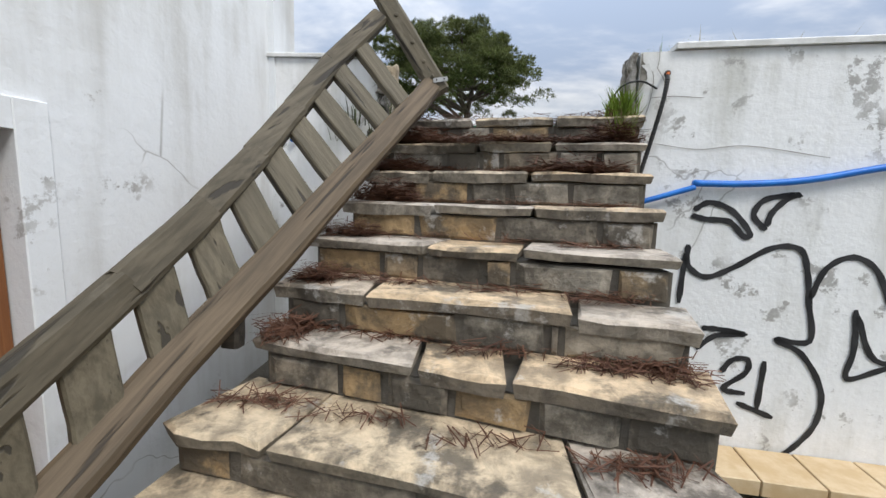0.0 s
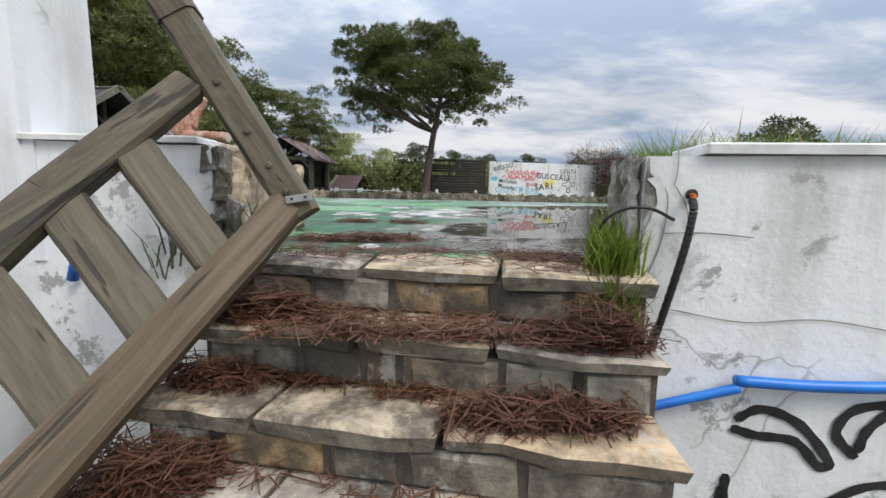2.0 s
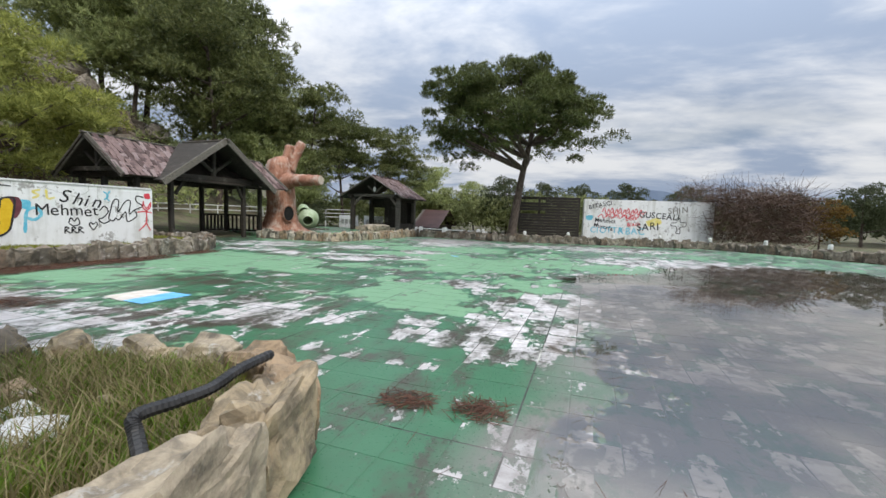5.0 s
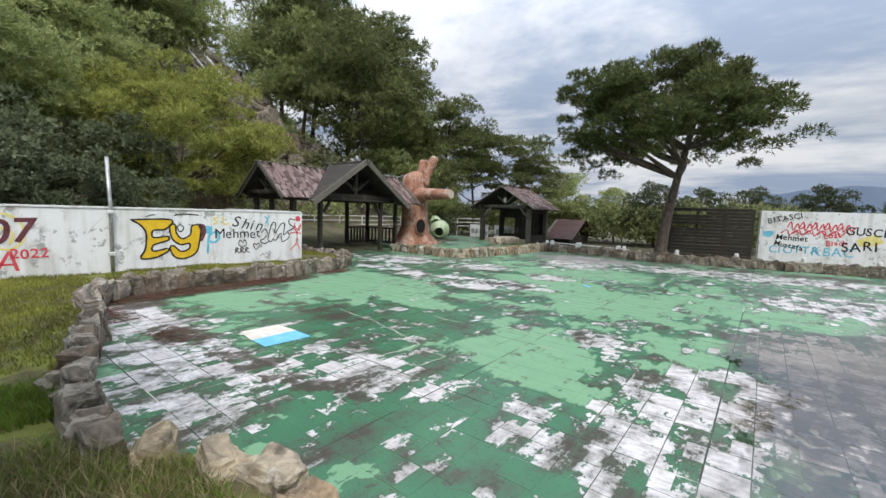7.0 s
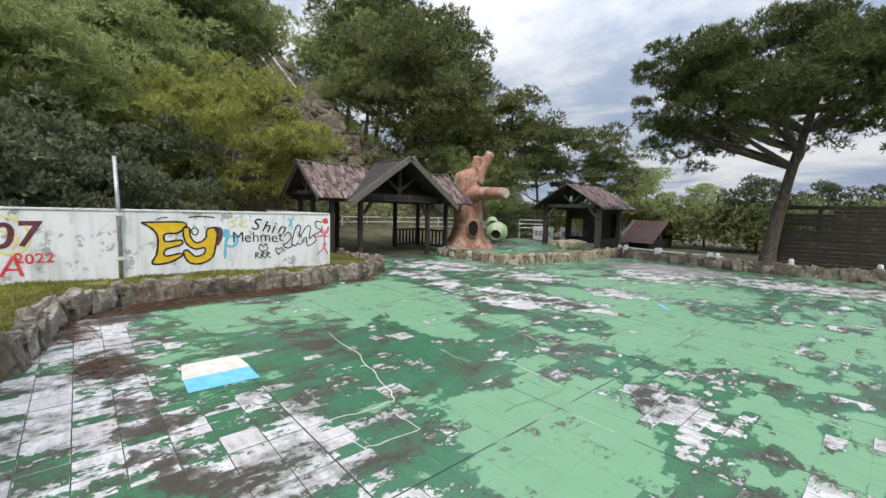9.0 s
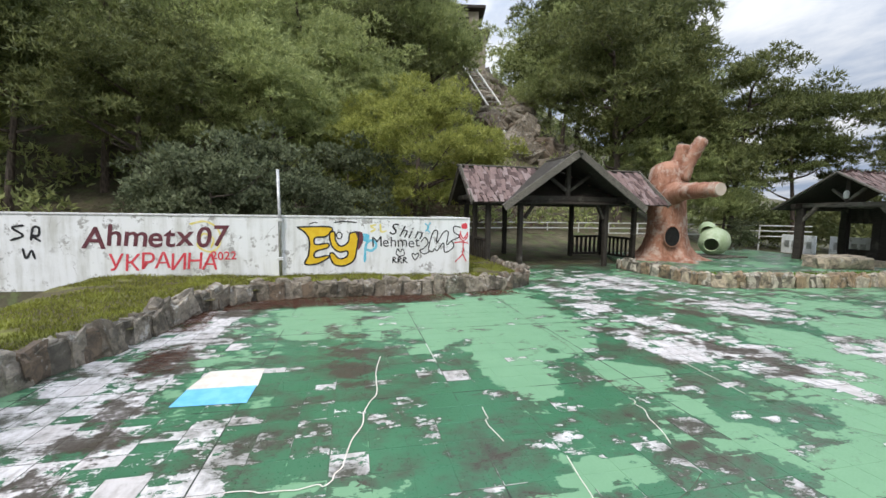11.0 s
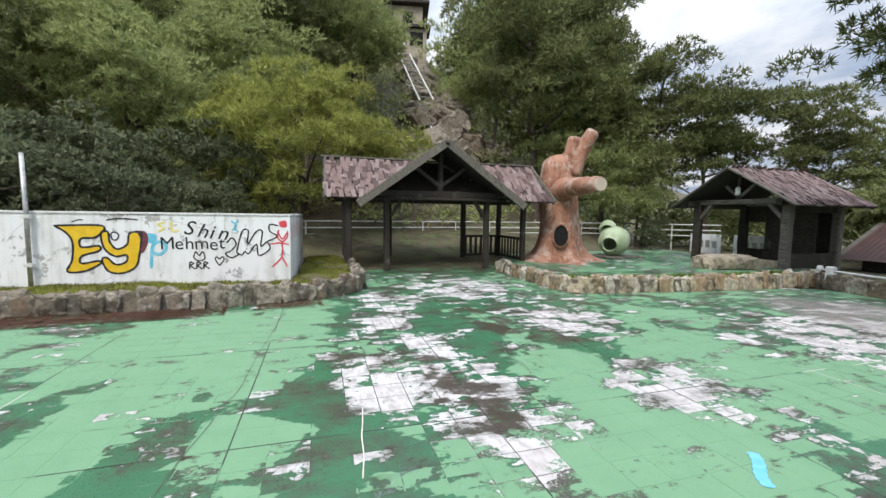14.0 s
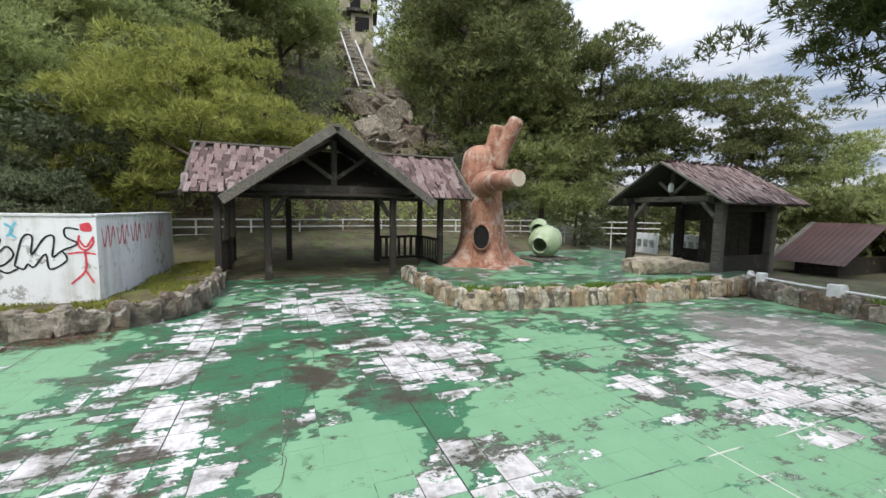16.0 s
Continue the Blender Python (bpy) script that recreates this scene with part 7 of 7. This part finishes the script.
steps = []
for k in range(8):
    (l, r), z = NOSES[k], -R * k
    up = NOSES[k - 1] if k else BACK
    dy = 0.20
    amount = (90, 420, 240, 60, 60, 90, 110, 70)[k]
    for f in (0.16, 0.35, 0.6, 0.85):
        x, y = l[0] + (r[0] - l[0]) * f, l[1] + (r[1] - l[1]) * f + (0.2 if k > 1 else 0.12)
        steps.append((x, y, z, 0.10, 0.022 if k > 1 else 0.06, int(amount * (1.4 if f in (0.16, 0.85) else 0.7)), 0.014))
steps += [(0.28, 3.80, -R, 0.09, 0.035, 700, 0.035), (0.18, 3.66, -2 * R, 0.08, 0.04, 700, 0.03), (0.14, 3.44, -3 * R, 0.09, 0.05, 1000, 0.045), (1.1, 3.47, -2 * R, 0.14, 0.04, 900, 0.03), (0.75, 3.62, -R, 0.25, 0.03, 600, 0.015), (0.0, 3.28, -4 * R, 0.08, 0.03, 400, 0.03), (-0.07, 3.04, -5 * R, 0.05, 0.05, 350, 0.03), (-0.1, 2.80, -6 * R, 0.05, 0.05, 350, 0.03), (1.3, 3.6, -R, 0.08, 0.06, 600, 0.05), (0.2, 3.8, -R, 0.1, 0.05, 500, 0.04), (1.2, 2.62, -6 * R, 0.05, 0.05, 200, 0.02)]
litter("needles_on_steps", "drifts of reddish-brown fallen pine needles on the steps", steps)
litter("needles_on_floor", "clumps of fallen pine needles on the wet tiles", [(0.35, 4.55, 0, 0.12, 0.05, 500, 0.012), (0.55, 4.62, 0, 0.10, 0.06, 500, 0.012), (0.15, 5.86, 0, 0.09, 0.06, 260, 0.01), (0.56, 5.85, 0, 0.09, 0.08, 260, 0.01),
                                                                            (0.6, 4.15, 0, 0.30, 0.035, 260, 0.008), (1.25, 4.05, 0, 0.12, 0.05, 380, 0.012), (0.8, 4.45, 0, 0.45, 0.18, 160, 0.003), (-4.6, 6.9, 0, 0.25, 0.12, 500, 0.008), (-6.4, 6.85, 0, 0.45, 0.14, 1500, 0.01), (-7.05, 8.0, 0, 0.2, 0.5, 3600, 0.012), (-6.98, 9.2, 0, 0.2, 0.6, 3800, 0.012), (-6.9, 10.3, 0, 0.2, 0.45, 3000, 0.012), (-6.95, 12.0, 0, 0.15, 0.3, 1200, 0.012)])
litter("twigs_on_floor", "thin dark twigs scattered on the wet floor", [(0.9, 4.5, 0, 0.4, 0.2, 60, 0.003), (1.45, 4.4, 0, 0.12, 0.25, 70, 0.004), (0.7, 5.6, 0, 0.6, 0.6, 30, 0.004)], M_NEEDLE, 0.15, 0.0011)


def weeds(name, label, spots, mat, h, n):
    V, F = [], []
    for x, y, z in spots:
        for _ in range(n):
            a, L = rng.uniform(0, math.tau), h * rng.uniform(0.5, 1.2)
            p = np.array([x + rng.normal(0, 0.03), y + rng.normal(0, 0.03), z])
            t = p + np.array([math.cos(a) * L * 0.5, math.sin(a) * L * 0.5, L])
            m = p + (t - p) * np.array([0.35, 0.35, 0.6])
            s = np.array([-math.sin(a), math.cos(a), 0]) * 0.004
            o = len(V)
            V += [p - s, p + s, m + s, m - s, t]
            F += [(o, o + 1, o + 2), (o, o + 2, o + 3), (o + 3, o + 2, o + 4)]
    return tagged(new(name, fast_mesh(name, np.array(V), F, mat)), label, "weeds", kind="stuff")


weeds("weeds_at_wall_end", "tuft of green weeds growing at the broken wall end", [(1.38, 3.80, -0.04), (1.41, 3.78, -0.02), (1.42, 3.88, 0.0), (1.46, 3.95, 0.0), (1.50, 4.05, 0.02), (1.56, 4.12, 0.05), (1.40, 3.72, -0.14)], M_GRASS, 0.17, 70)
weeds("dry_weeds_at_wall_end", "dry straw-coloured stalks at the broken wall end", [(1.39, 3.74, -0.12), (1.42, 3.84, -0.02), (1.48, 4.0, 0.0), (1.37, 3.68, -0.2)], M_DRYGRASS, 0.16, 45)
weeds("weeds_on_coping", "thin stalks growing along the wall top", [(1.75 + 0.23 * i, 4.06, 0.25) for i in range(14)], M_DRYGRASS, 0.26, 9)
weeds("weeds_on_low_wall", "leafy weeds climbing the low wall", [(-0.3 + 0.06 * i, 4.1, -0.12 + 0.05 * (i % 4)) for i in range(8)], M_OLIVE, 0.18, 9)

# ---- pale cracks and paint lines on the floor ----
ground_face = Matrix.Translation((0, 0, 0.004))
for pts, r, mat in (([(-3.99, 9.12), (-3.13, 8.92), (-2.71, 8.75), (-2.13, 8.55), (-1.93, 8.41), (-1.98, 8.11), (-2.05, 7.86)], 0.013, M_CREAMPAINT), ([(-1.75, 8.27), (-1.47, 8.24), (-1.52, 7.8), (-1.72, 7.8)], 0.010, M_CREAMPAINT),
                    ([(-2.04, 9.61), (-2.33, 9.64), (-2.54, 9.7)], 0.011, M_CREAMPAINT), ([(-1.63, 10.74), (-2.03, 10.93), (-2.3, 11.0)], 0.010, M_CREAMPAINT),
                    ([(-2.3, 11.0), (-3.66, 11.37), (-6.86, 11.96)], 0.007, M_MORTAR), ([(-2.88, 12.27), (-2.02, 12.08)], 0.012, M_CREAMPAINT), ([(-1.29, 14.49), (-1.04, 14.2)], 0.035, M_BLUEPAINT), ([(-1.16, 8.91), (-0.97, 9.69), (-1.33, 10.66)], 0.006, M_MORTAR),
                    ([(-0.97, 9.69), (-1.74, 9.94)], 0.009, M_CREAMPAINT), ([(-2.9, 13.93), (-3.34, 14.04), (-4.95, 14.55), (-6.9, 14.86)], 0.007, M_MORTAR), ([(-1.9, 11.7), (-1.2, 12.4), (-0.9, 13.6)], 0.006, M_MORTAR)):
    jag = []
    for a, b in zip(pts, pts[1:]):
        jag += [(a[0] + (b[0] - a[0]) * k / 4 + rng.normal(0, 0.018), a[1] + (b[1] - a[1]) * k / 4 + rng.normal(0, 0.012)) for k in range(4)]
    stroke(jag + [pts[-1]], r if mat is M_BLUEPAINT else r * 0.36, ground_face, mat, floor_slab, "floor_crack", 0.002)

# ---- painted squares on the floor ----
fl = Matrix.Translation((0, 0, 0.0))
fill([(-4.05, 7.45), (-3.64, 7.33), (-3.55, 7.92), (-3.98, 7.95)], fl, M_CREAMPAINT, floor_slab, 0.006, 1)
fill([(-3.64, 7.34), (-3.31, 7.28), (-3.21, 7.86), (-3.56, 7.91)], fl, M_BLUEPAINT, floor_slab, 0.007, 1)


# ---- the floor's tiles, last ----
def tiles():
    ca, sa = math.cos(GRID), math.sin(GRID)
    h = TILE / 2 - 0.0035
    c = 0.003
    vs = [(x, y, z) for z, q in ((-0.004, h), (-0.0008, h), (0.0, h - c)) for x, y in ((-q, -q), (q, -q), (q, q), (-q, q))]
    fs = [(8, 9, 10, 11)] + [(r + i, r + (i + 1) % 4, r + 4 + (i + 1) % 4, r + 4 + i) for r in (0, 4) for i in range(4)]
    me = mesh_of("tile", vs, fs, M_TILE)
    V, F, single = [], [], 0
    base = np.array(vs)
    for j in range(8, 108):
        for i in range(-70, 60):
            a, b = i * TILE + 0.013 + TILE / 2, j * TILE + 0.16 + TILE / 2
            x, y = ca * a + sa * b, -sa * a + ca * b
            if not inside(TERRACE, x, y):
                continue
            z = rng.normal(0, 0.0005)
            if -1.2 < x < 1.4 and 4.2 < y < 11.5 and single < 300:
                o = new("tile", me)
                o.matrix_world = pose(x, y, z, 0, 0, -math.degrees(GRID))
                keep(o, floor_slab)
                single += 1
            else:
                o = len(V) * 12
                V.append(np.stack([x + ca * base[:, 0] + sa * base[:, 1], y - sa * base[:, 0] + ca * base[:, 1], z + base[:, 2]], 1))
                F.append(np.array(fs) + o)
    t = new("tile_field", fast_mesh("tile_field", np.concatenate(V), np.concatenate(F), M_TILE, 4))
    keep(tagged(t, kind="stuff"), floor_slab)


tiles()
